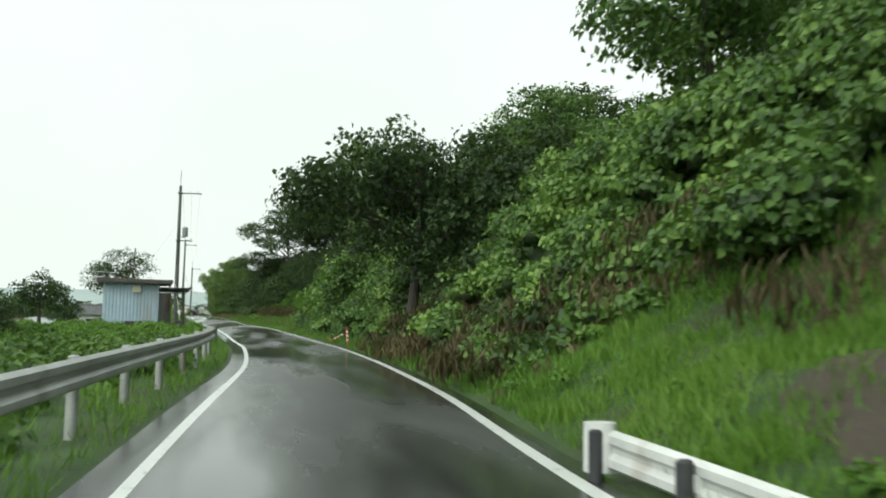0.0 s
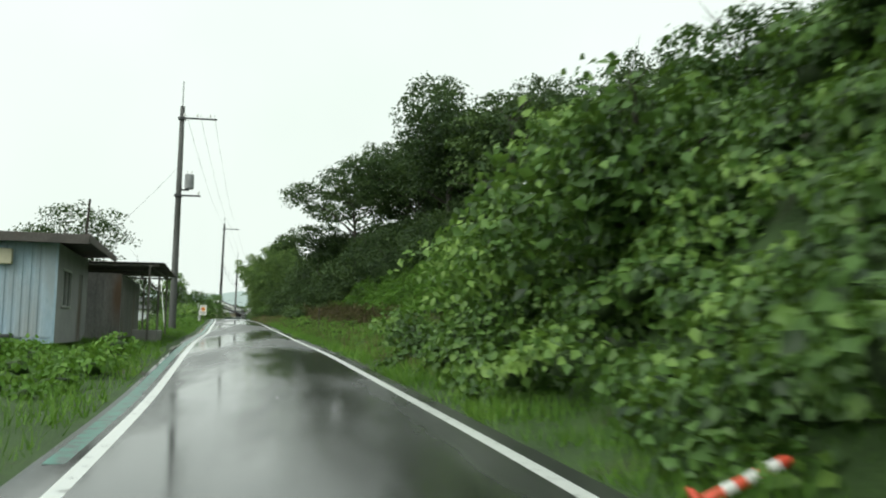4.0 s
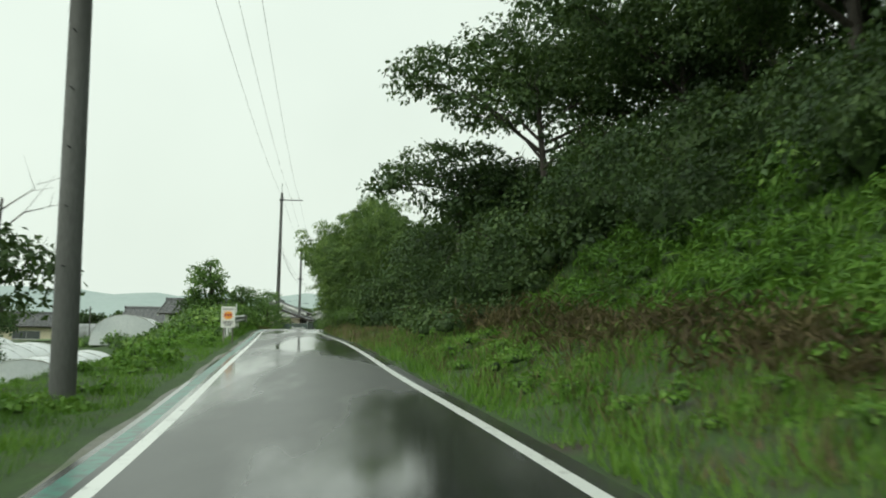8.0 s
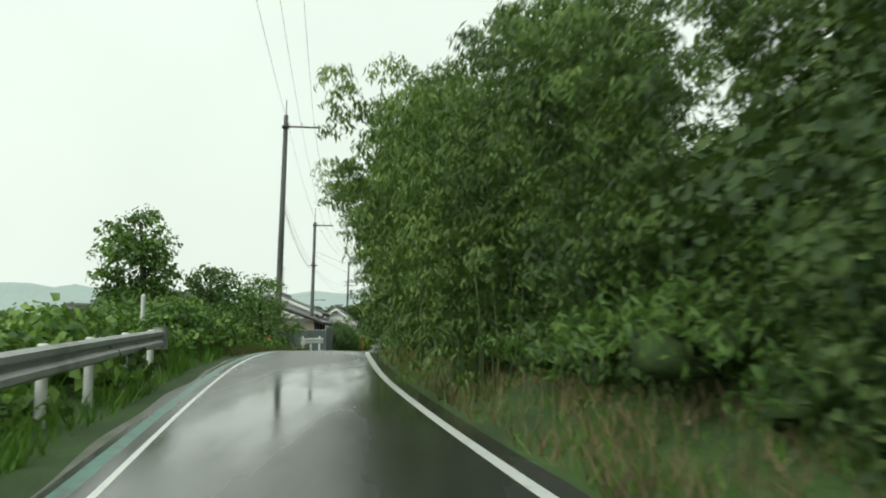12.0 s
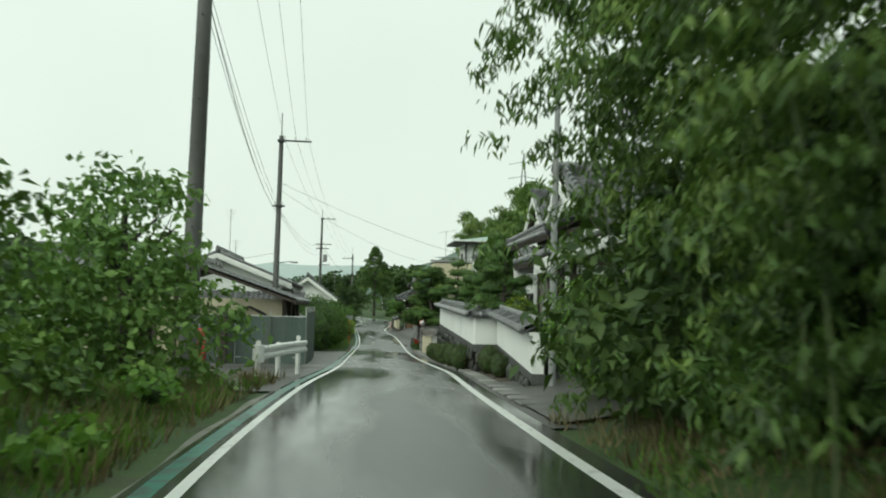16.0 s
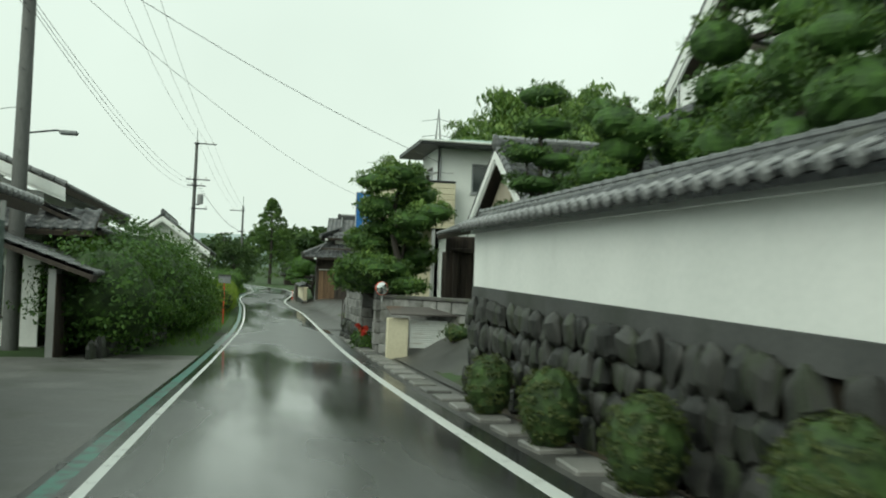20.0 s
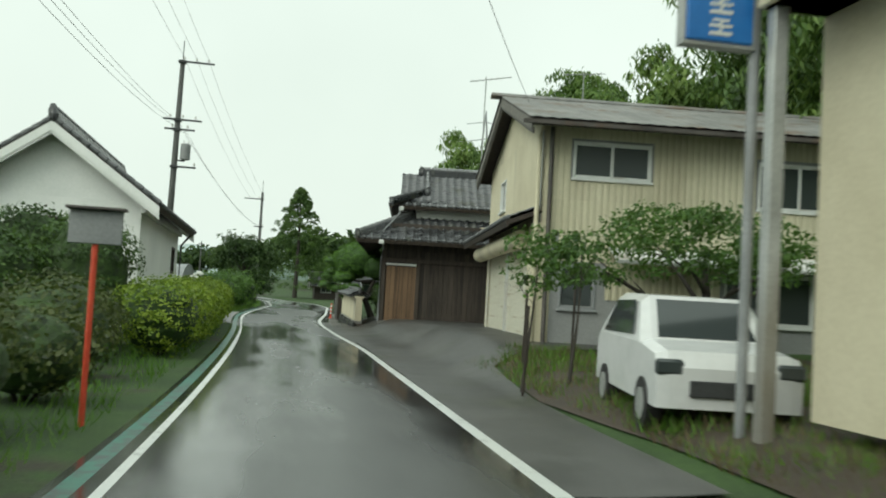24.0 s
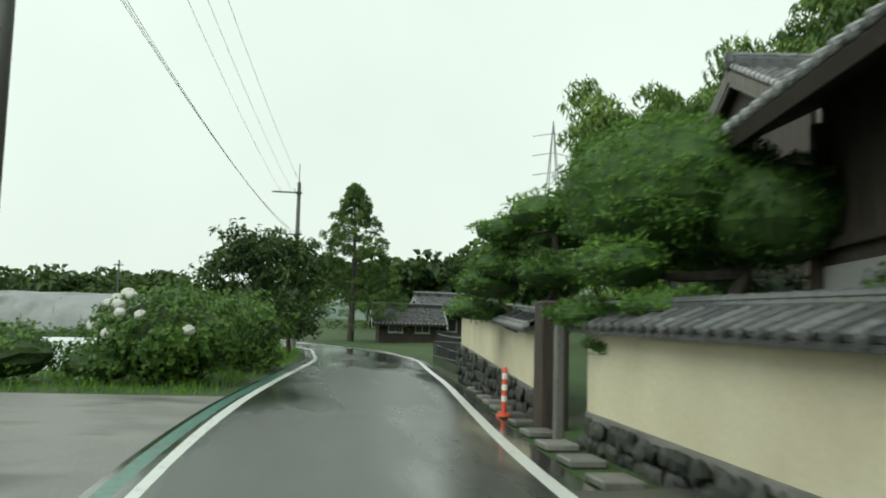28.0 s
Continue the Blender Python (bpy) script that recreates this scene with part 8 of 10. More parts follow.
def wood_gatehouse():
    """The long timber gatehouse with two tiers of tiles."""
    t = thing("house", Matrix.Translation((-2.47, 235.75, 2.1)) @ pose(0, 0, 0, 0, 0, -8.5), "old timber gatehouse with dark boards and two tiers of grey tiles", "house", "village houses")
    # front towards the road's start
    wall(t, (0, 0, 0.12), (1, 0, 0), 10.0, 3.6, 0.12, ((4.6, 7.6, 0.0, 2.2),), WOOD_DARK)
    boards(t, (0.1, -0.005, 0.12), (1, 0, 0), 1.12, 2.0, 7, WOOD_NEW)
    part("lintel", Geo().box(0.08, 1.28, -0.06, -0.0, 2.16, 2.24, 0.01), PLASTER, t, "white painted lintel strip")
    boards(t, (1.3, -0.004, 0.12), (1, 0, 0), 3.3, 2.6, 18, WOOD_DARK)
    boards(t, (4.6, 0.1, 0.12), (1, 0, 0), 3.0, 2.2, 12, WOOD_DARK, thick=0.03)
    boards(t, (7.6, -0.004, 0.12), (1, 0, 0), 2.3, 2.6, 12, WOOD_DARK)
    for x in (0.0, 1.26, 4.6, 7.6, 9.95):
        post(t, x, -0.02, 0.1, 3.2, 0.14)
    beam(t, (0, -0.04, 2.35), (10, -0.04, 2.35), 0.14)
    # road side
    wall(t, (0, 7.4, 0.12), (0, -1, 0), 7.4, 3.4, 0.12, ((3.4, 4.5, 2.0, 2.75), (4.7, 5.9, 2.0, 2.75), (6.0, 7.1, 2.0, 2.75)), WOOD_DARK)
    boards(t, (-0.004, 4.3, 0.12), (0, -1, 0), 4.2, 1.8, 26, WOOD_NEW)
    for a, b in ((3.4, 4.5), (4.7, 5.9), (6.0, 7.1)):
        window(t, (0, 7.4, 0.12), (0, -1, 0), a, b, 2.0, 2.75, 2, WOOD_DARK, False, 2, WINDOW_PAPER)
    part("plaster_panel", Geo().box(-0.035, 0.0, 4.45, 7.3, 0.5, 1.75, 0.01), GREY_DADO, t)
    for y in (0.0, 4.4, 7.4):
        post(t, -0.02, y, 0.1, 3.2, 0.15)
    beam(t, (-0.03, 0, 1.95), (-0.03, 7.4, 1.95), 0.1)
    part("wall", Geo().box(9.9, 10.02, 0.12, 7.4, 0.12, 3.6), WOOD_DARK, t)
    part("wall", Geo().box(0.12, 9.9, 7.28, 7.4, 0.12, 3.6), WOOD_DARK, t)
    # lower tier
    slope(t, (-1.0, -1.05, 3.02), (1, 0, 0), (0, 2.1, 1.0), 11.6, 2.33, 200, lambda f: (0.16 * f, 1))
    slope(t, (-1.0, 8.2, 3.02), (0, -1, 0), (2.0, 0, 1.0), 9.25, 2.24, 60, lambda f: (0.0, 1 - 0.21 * f))
    ridge(t, (-0.95, -1.0, 3.08), (0.95, 0.95, 4.05), 0.12)
    # upper tier
    wall(t, (0.9, 0.95, 3.7), (1, 0, 0), 9.0, 0.95, 0.12, (), PLASTER)
    part("wall", Geo().box(0.9, 1.02, 0.95, 6.4, 3.7, 4.7), PLASTER, t)
    slope(t, (0.45, 0.35, 4.42), (1, 0, 0), (0, 2.75, 1.5), 10.0, 3.13, 40)
    slope(t, (10.45, 5.85, 4.42), (-1, 0, 0), (0, -2.75, 1.5), 10.0, 3.13)
    ridge(t, (1.25, 3.1, 5.95), (10.4, 3.1, 5.95), 0.17)
    slope(t, (0.1, 6.2, 4.4), (0, -1, 0), (1.35, 0, 0.7), 6.2, 1.52, 0, lambda f: (0.22 * f, 1 - 0.22 * f))
    for s in (1, -1):
        ridge(t, (1.45, 3.1 - s * 0.4, 5.8), (1.45, 3.1 - s * 1.9, 5.0), 0.11)
        ridge(t, (1.45, 3.1 - s * 1.7, 5.05), (0.15, 3.1 - s * 3.05, 4.45), 0.1)
    part("gable_panel", Geo().add([(1.35, 1.5, 5.0), (1.35, 4.7, 5.0), (1.35, 3.1, 5.85), (1.45, 1.5, 5.0), (1.45, 4.7, 5.0), (1.45, 3.1, 5.85)], [(0, 2, 1), (3, 4, 5), (0, 1, 4, 3), (1, 2, 5, 4), (2, 0, 3, 5)]), PLASTER, t)
    # canvas awning and pipes
    part("awning", Geo().slab([(4.2, -1.5, 3.25), (9.5, -1.7, 3.15), (9.5, -0.4, 3.75), (3.4, -0.5, 3.7)], 0.02), CANVAS, t, "pale tan awning sheet")
    pipe(t, [(-0.1, -0.95, 3.0), (-0.05, -0.4, 2.75), (-0.12, -0.12, 2.4), (-0.12, -0.12, 0.1)], 0.04, GREY_METAL)
    part("rain_hopper", Geo().box(-0.2, -0.02, -1.16, -0.98, 2.86, 3.0, 0.02), WHITE_STEEL, t)
    pipe(t, [(0.5, 0.3, 4.35), (0.45, 0.25, 4.1), (-0.1, -0.6, 3.35)], 0.035, GREY_METAL)
    part("rain_hopper", Geo().box(0.42, 0.6, 0.22, 0.4, 4.22, 4.38, 0.02), WHITE_STEEL, t)
    part("foundation", Geo().box(-0.12, 10.1, -0.1, 7.5, -0.4, 0.12, 0.02), CONCRETE, t)
    return t




wood_gatehouse()
garden_wall("plastered_wall", (-3.25, 237.5), (-3.2, 245.0), 1.95, 2.1, 2.26, 0.88, CREAM, "cream plastered garden wall with a grey tiled cap on stones", 0.22, 0.1, 60)
garden_wall("plastered_wall", (-3.02, 248.1), (-2.45, 259.4), 2.0, 2.3, 2.92, 0.84, CREAM, "cream plastered garden wall with a grey tiled cap beyond the gate", 0.22, 0.1, 40)
_g = thing("gate_post", Vector((-3.15, 246.9, 1.9)), "thick dark wooden gate post between cream walls", "gate post")
part("shaft", Geo().box(-0.2, 0.2, -0.2, 0.2, -0.2, 1.7, 0.03), WOOD_DARK, _g)
_g = thing("concrete_post", Vector((-3.42, 245.45, 1.8)), "slim grey concrete post beside the wall", "post")
part("shaft", Geo().box(-0.06, 0.06, -0.06, 0.06, -0.2, 1.45, 0.02), CONCRETE, _g)
_g = thing("slatted_fence", Vector((-1.0, 244.2, 2.1)), "dark slatted fence behind the garden wall", "fence")
for _k in range(14):
    part("slat", Geo().box(-0.03, 0.03, 0.0 + 0.22 * _k, 0.1 + 0.22 * _k, 0, 1.7, 0.008), WOOD_GREY, _g)
part("rail", Geo().box(0.03, 0.07, 0, 3.0, 1.3, 1.4, 0.01), WOOD_DARK, _g)


def house_c():
    t = thing("house", Matrix.Translation((1.0, 247.5, 2.1)) @ pose(0, 0, 0, 0, 0, -8), "dark timber house with tiled eaves behind the cream wall", "house", "village houses")
    wall(t, (0, 9, 0), (0, -1, 0), 9, 4.6, 0.14, ((1, 4, 0.3, 2.0), (5, 8, 0.3, 2.0)), WOOD_DARK)
    window(t, (0, 9, 0), (0, -1, 0), 1, 4, 0.3, 2.0, 3, WOOD_DARK, bars=2)
    window(t, (0, 9, 0), (0, -1, 0), 5, 8, 0.3, 2.0, 3, WOOD_DARK, bars=2)
    wall(t, (0, 0, 0), (1, 0, 0), 8, 4.6, 0.14, (), WOOD_DARK)
    part("wall", Geo().box(7.86, 8.0, 0.14, 9, 0, 4.6), PLASTER, t)
    part("wall", Geo().box(0.14, 7.86, 8.86, 9, 0, 4.6), PLASTER, t)
    slope(t, (-0.8, 9.6, 3.0), (0, -1, 0), (0.8, 0, 0.36), 9.8, 0.88)
    gable_roof(t, 0.1, 8.4, -0.7, 9.6, 4.35, 6.5, "x", 0, WOOD_GREY)
    part("gable_panel", Geo().add([(0.35, 0, 4.5), (0.35, 8.9, 4.5), (0.35, 4.45, 6.2), (0.45, 0, 4.5), (0.45, 8.9, 4.5), (0.45, 4.45, 6.2)], [(0, 2, 1), (3, 4, 5), (0, 1, 4, 3), (1, 2, 5, 4), (2, 0, 3, 5)]), WOOD_DARK, t)
    for y in (0, 3, 4.5, 6, 9):
        post(t, -0.03, y, 0, 3.0, 0.14)
    return t


house_c()


def far_house(x, y, w, d, h, rise, turn, label, mat=PLASTER):
    t = thing("house", Matrix.Translation(on_ground(x, y)) @ pose(0, 0, 0, 0, 0, turn), label, "house", "far houses")
    wall(t, (0, 0, -0.3), (1, 0, 0), w, h + 0.3, 0.15, ((w * 0.15, w * 0.4, 1.1, 2.2), (w * 0.6, w * 0.85, 1.1, 2.2)), mat)
    window(t, (0, 0, -0.3), (1, 0, 0), w * 0.15, w * 0.4, 1.1, 2.2, 2)
    window(t, (0, 0, -0.3), (1, 0, 0), w * 0.6, w * 0.85, 1.1, 2.2, 2)
    part("wall", Geo().box(0, 0.15, 0.15, d, -0.3, h), mat, t)
    part("wall", Geo().box(w - 0.15, w, 0.15, d, -0.3, h), mat, t)
    part("wall", Geo().box(0.15, w - 0.15, d - 0.15, d, -0.3, h), mat, t)
    COARSE[0] = 2.0
    gable_roof(t, -0.6, w + 0.6, -0.8, d + 0.8, h - 0.15, h + rise, "x")
    COARSE[0] = 1.0
    return t


far_house(-1.6, 306, 4.6, 4, 1.6, 1.2, 0, "low dark tiled house beyond the bend", WOOD_DARK)
far_house(2.4, 308, 6, 5, 2.3, 1.4, 8, "tiled house on the slope beyond the bend", WOOD_DARK)
far_house(9, 270, 9, 7, 3.0, 2.0, -10, "tiled house behind the garden trees")
# black railing on the inside of the bend
_f = thing("iron_railing", Vector((-2.1, 260.4, 2.0)), "low black iron railing along the kerb", "railing")
for _k in range(16):
    _y = 0.75 * _k
    _x = 0.04 * _y
    part("baluster", Geo().tube([(_x, _y, -0.1), (_x, _y, 0.95)], 0.022, 6), DARK_METAL, _f, smooth=True)
for _z in (0.35, 0.92):
    part("rail", Geo().tube([(0, 0, _z), (0.45, 11.25, _z)], 0.022, 6), DARK_METAL, _f, smooth=True)

# slabs over the gutter
_me = Geo().box(-0.19, 0.19, -0.28, 0.28, -0.05, 0.03, 0.015).mesh("gutter_slab")
_me.materials.append(CONCRETE)
_gs = None
for _k in range(44):
    _y = 155.5 + 1.08 * _k
    _t = tagged(new("gutter_slab", _me), "pale concrete slab over the roadside gutter", "slab", "gutter slabs")
    _t.matrix_basis = Matrix.Translation((float(right_x(_y)) + 0.62, _y, float(road_z(_y)) + 0.012)) @ pose(0, 0, 0, 0, 0, random.Random(_k).uniform(-3, 3))
for _k in range(14):
    _y = 238.5 + 1.3 * _k
    _t = tagged(new("gutter_slab", _me), "pale concrete slab over the roadside gutter", "slab", "gutter slabs")
    _t.matrix_basis = Matrix.Translation((float(right_x(_y)) + 0.6, _y, float(road_z(_y)) + 0.012))

# clipped globes along the foot of the long wall
for _k, (_x, _y, _big) in enumerate(((-4.55, 164.0, 0.26), (-4.42, 166.6, 0.33), (-4.92, 169.3, 0.33), (-4.86, 172.0, 0.33), (-4.8, 174.8, 0.34), (-4.76, 177.0, 0.3), (-4.7, 179.2, 0.31), (-4.64, 181.6, 0.3))):
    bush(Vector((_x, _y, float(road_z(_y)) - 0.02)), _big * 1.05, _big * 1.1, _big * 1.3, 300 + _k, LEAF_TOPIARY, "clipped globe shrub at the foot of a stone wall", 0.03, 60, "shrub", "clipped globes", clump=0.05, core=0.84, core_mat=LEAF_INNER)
bush(Vector((-3.35, 168.0, 2.95)), 0.5, 0.55, 0.97, 320, LEAF_HEDGE, "bright green clipped shrub behind the white wall", 0.06, 14, clump=0.14)


# garden trees
def cloud_pine(at, trunk, pads, seed, mat, label, size=0.11, density=9.0, r=0.12):
    """A clipped garden tree: a winding trunk, branches, and flat pads of needles."""
    t = thing("garden_pine", at, label, "tree", "garden trees")
    part("trunk", Geo().tube(trunk, [r * (1 - 0.7 * k / (len(trunk) - 1)) for k in range(len(trunk))], 9), BARK, t, smooth=True)
    rng = np.random.default_rng(seed)
    for k, (x, y, z, a, b, c) in enumerate(pads):
        near = min(trunk, key=lambda p: (p[0] - x) ** 2 + (p[1] - y) ** 2 + 3 * (p[2] - z + 0.3) ** 2)
        br = part("branch", Geo().tube([near, (0.5 * (near[0] + x), 0.5 * (near[1] + y), 0.5 * (near[2] + z) - 0.08), (x, y, z - 0.05)], [r * 0.4, r * 0.3, r * 0.15], 6), BARK, t, smooth=True)
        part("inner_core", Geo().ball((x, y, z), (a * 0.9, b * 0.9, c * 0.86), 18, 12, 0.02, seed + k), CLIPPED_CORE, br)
        m = max(14, int(4 * (a * b + b * c + a * c) * density * 1.9))
        d = unit(rng.normal(size=(m, 3)))
        C = np.array([x, y, z]) + d * [a, b, c] * (0.85 + 0.12 * rng.random((m, 1)))
        P, N = puff(C, min(0.13, 1.3 * size) * (0.7 + 0.6 * rng.random(m)), 20, rng, 0.8)
        tagged(part("needle_pad", array_mesh("needle_pad", *leaf_blades(P, N * 0.4 + np.repeat(d, 20, 0) + [0, 0, 0.3], size * 0.85, rng, 0.4, 0.05, -0.2, 0.5, 0.6)), mat, br), kind="stuff")
    return t


cloud_pine(Matrix.Translation((-3.6, 169.1, 2.9)) @ Matrix.Scale(0.8, 4), [(0, 0, 0), (0.1, 0.1, 1.2), (-0.05, 0, 2.4), (0.1, 0.05, 3.4), (0.0, 0, 4.2)],
           [(0, 0, 4.3, .55, .55, .3), (0.4, 0.3, 3.8, .5, .5, .25), (-0.45, -0.2, 3.4, .5, .55, .25), (0.5, -0.4, 3.0, .6, .5, .25), (-0.4, 0.4, 2.7, .55, .6, .22), (0.2, 0.6, 2.2, .6, .6, .22), (0.6, -0.2, 1.9, .55, .5, .2), (-0.3, -0.3, 2.0, .5, .5, .22), (-0.9, 0.3, 1.9, .6, .6, .22)], 401, LEAF_PINE, "open dark garden pine behind the white wall", 0.13, 6)
_rg = random.Random(12)


def round_pads(rg, n, z0, z1, lean, wide, long_, r0, r1):
    """Rounded clipped pads in a rough cone of tiers."""
    out = []
    for k in range(n):
        f = (k + rg.random() * 0.6) / n
        q = 1.0 - 0.72 * f
        r = rg.uniform(r0, r1) * (1.12 - 0.3 * f)
        out.append((lean * (1 - f) + rg.uniform(-1, 1) * wide * q, rg.uniform(-1, 1) * long_ * q, z0 + (z1 - z0) * f, r, r * rg.uniform(.9, 1.15), r * rg.uniform(.62, .85)))
    return out


cloud_pine(Vector((-3.2, 173.6, 2.95)), [(0, 0, 0), (0.2, 0.2, 1.0), (0.1, -0.1, 2.2), (0.2, 0.1, 3.3), (0.1, 0, 4.3)], round_pads(_rg, 50, 1.1, 4.05, 0.3, 0.95, 2.6, .26, .42), 402, LEAF_GARDEN, "large cloud-pruned garden tree with many rounded pads", 0.085, 9, 0.16)
cloud_pine(Vector((-2.5, 178.6, 2.95)), [(0, 0, 0), (0.3, 0.1, 1.1), (0.1, 0.3, 2.3), (0.3, 0.2, 3.5)], round_pads(_rg, 40, 1.1, 4.2, 0.3, 1.1, 2.4, .3, .5), 403, LEAF_PINE, "broad cloud-pruned garden tree with dark rounded pads", 0.1, 8, 0.15)
cloud_pine(Vector((-2.9, 182.0, 2.95)), [(0, 0, 0), (0.1, 0.1, 1.3), (0.25, 0, 2.4), (0.1, 0.1, 3.2)], round_pads(_rg, 12, 1.1, 3.1, 0.1, 0.7, 1.0, .3, .45), 409, LEAF_GARDEN, "cloud-pruned garden tree with bright rounded pads", 0.085, 9, 0.12)
cloud_pine(Vector((-3.3, 184.1, 2.95)), [(0, 0, 0), (0.03, 0, 1.5), (0, 0.02, 3.6)], [(0, 0, 3.55, .38, .38, .16), (0.05, 0, 3.1, .45, .45, .17), (-0.2, 0.1, 2.7, .32, .4, .15), (0.25, 0, 2.6, .4, .36, .15), (-0.05, 0.1, 2.25, .42, .4, .15), (0.3, -0.1, 1.9, .4, .4, .15), (-0.3, 0.1, 1.8, .36, .4, .15), (0, 0, 1.4, .5, .5, .17)], 404, LEAF_PINE, "slender clipped pine with stacked round pads", 0.09, 12, 0.08)
_pads = [(_rg.uniform(-1.0, 1.0) * (1.45 - .2 * z), _rg.uniform(-1.2, 1.2) * (1.5 - .2 * z), z + _rg.uniform(-.1, .1), _rg.uniform(.5, .8), _rg.uniform(.5, .8), _rg.uniform(.24, .36)) for z in (1.3, 1.4, 1.5, 1.6, 1.7, 1.8, 1.9, 2.0, 2.1, 2.2, 2.3, 2.5, 2.6, 2.7, 2.9, 3.0, 3.2, 3.3, 3.5, 3.6, 3.8, 4.0, 4.2, 4.4)]
cloud_pine(Vector((-3.55, 195.8, 2.2)), [(0, 0, 0), (-0.2, 0.1, 0.9), (0.15, 0, 1.9), (-0.1, 0.1, 3.0), (0.1, 0, 4.2)], _pads, 405, LEAF_GARDEN, "large soft-needled garden pine leaning over a stone wall", 0.13, 8, 0.16)
_pads = [(_rg.uniform(-.6, .8), _rg.uniform(-1.2, 1.2), z, _rg.uniform(.5, .75), _rg.uniform(.5, .75), _rg.uniform(.2, .3)) for z in (1.6, 1.9, 2.3, 2.7, 3.0)]
cloud_pine(Vector((-3.0, 201.2, 2.2)), [(0, 0, 0), (0.15, 0.1, 0.9), (-0.1, 0, 1.9), (0, 0, 2.9)], _pads, 406, LEAF_PINE, "clipped garden pine behind a stone wall", 0.11, 8, 0.11)
cloud_pine(Vector((-1.95, 243.6, 2.1)), [(0, 0, 0), (-0.3, 0.2, 0.8), (0.0, 0, 1.7), (0, 0, 2.6)],
           [(-0.6, 0.6, 2.6, 1.25, 1.45, .86), (0.15, -0.4, 2.3, .8, .8, .6), (-1.35, 0.0, 1.75, .5, .6, .26), (-1.0, -0.6, 1.3, .5, .5, .18), (-1.3, 1.0, 1.25, .55, .7, .18), (-0.6, 1.0, 0.9, .8, .9, .16), (0.3, 1.9, 2.3, .7, .7, .5)], 407, LEAF_DOME, "huge dome-clipped garden pine over the cream wall", 0.065, 24, 0.17)
_pads = [(-0.5, -1.2, 2.9, .55, .6, .3), (-0.9, -0.3, 2.7, .5, .55, .24), (-0.6, 0.4, 2.2, .7, .8, .26), (-0.9, 1.0, 1.9, .6, .7, .24), (-0.2, -0.9, 2.0, .7, .8, .26), (-0.8, 2.2, 1.5, .7, .8, .22), (0.3, 0.6, 2.8, .6, .7, .3)]
cloud_pine(Vector((-2.5, 249.4, 2.1)), [(0, 0, 0), (-0.2, 0.1, 1), (0.1, 0, 2), (0, 0, 2.8)], _pads, 408, LEAF_DOME, "clipped garden pine behind the second cream wall", 0.1, 9, 0.12)
for _k, (_x, _y, _r, _h) in enumerate(((-2.6, 171, 0.7, 0.55), (-2.4, 181, 0.9, 0.8), (-3.0, 190.4, 0.35, 0.2), (-3.0, 199, 0.6, 0.75), (-2.6, 203.5, 0.7, 0.7))):
    bush(on_ground(_x, _y), _r, _r * 1.2, _h, 330 + _k, LEAF_TOPIARY, "rounded garden shrub behind the wall", 0.08, 6, "shrub", "garden shrubs", clump=0.2)
for _k, (_x, _y, _r) in enumerate(((-1.5, 240.8, 0.75), (-1.1, 244.8, 0.9), (-0.8, 246.4, 0.8))):
    bush(on_ground(_x, _y), _r, _r * 1.1, 0.95, 360 + _k, LEAF_PINE, "dark evergreen shrub behind the cream wall", 0.08, 6, "shrub", "garden shrubs", clump=0.22)
# aerial on the gatehouse roof
_t = thing("tv_aerial", Vector((1.9, 240.0, 6.0)), "thin steel television aerial on a tall mast above tiles", "aerial")
part("mast", Geo().tube([(0, 0, 0), (0.03, 0, 6.7)], 0.025, 6), STEEL, _t, smooth=True)
part("boom", Geo().tube([(-0.65, 0.1, 6.45), (1.1, -0.15, 6.75)], 0.018, 6), STEEL, _t, smooth=True)
for _k in range(7):
    part("element", Geo().tube([(-0.6 + 0.27 * _k, 0.05 - 0.04 * _k - 0.3, 6.46 + 0.045 * _k), (-0.6 + 0.27 * _k, 0.05 - 0.04 * _k + 0.3, 6.46 + 0.045 * _k)], 0.008, 5), STEEL, _t)
# dense pines on the rocks before the tall farmhouse
_pads = round_pads(_rg, 26, 1.0, 3.4, 0.3, 0.9, 1.5, .4, .62)
cloud_pine(Vector((-1.7, 181.2, 2.95)), [(0, 0, 0), (0.2, 0.1, 1.0), (0.1, 0.2, 2.2), (0.3, 0.1, 3.2)], _pads, 410, LEAF_PINE, "dense rounded garden pine before a farmhouse", 0.1, 8, 0.14)
_pads = round_pads(_rg, 18, 0.9, 2.6, 0.2, 0.9, 1.2, .4, .6)
cloud_pine(Vector((-2.0, 185.3, 2.95)), [(0, 0, 0), (0.15, 0.1, 0.9), (0.0, 0.1, 1.8), (0.2, 0.1, 2.5)], _pads, 411, LEAF_PINE, "broad low garden pine before a farmhouse", 0.1, 8, 0.13)
# stone lantern
_l = thing("stone_lantern", Vector((-2.9, 198.6, 2.1)), "weathered grey stone lantern among pines", "lantern")
part("base", Geo().tube([(0, 0, 0), (0, 0, 0.2), (0, 0, 0.25)], [0.3, 0.27, 0.16], 8), STONE, _l)
part("shaft", Geo().tube([(0, 0, 0.25), (0, 0, 0.8), (0, 0, 1.1)], [0.14, 0.11, 0.14], 10), STONE, _l)
part("firebox", Geo().tube([(0, 0, 1.1), (0, 0, 1.18), (0, 0, 1.5)], [0.25, 0.2, 0.2], 6), STONE, _l)
part("roof", Geo().tube([(0, 0, 1.5), (0, 0, 1.58), (0, 0, 1.78)], [0.4, 0.36, 0.1], 6), STONE, _l)
part("finial", Geo().ball((0, 0, 1.88), (0.09, 0.09, 0.13), 8, 6), STONE, _l)
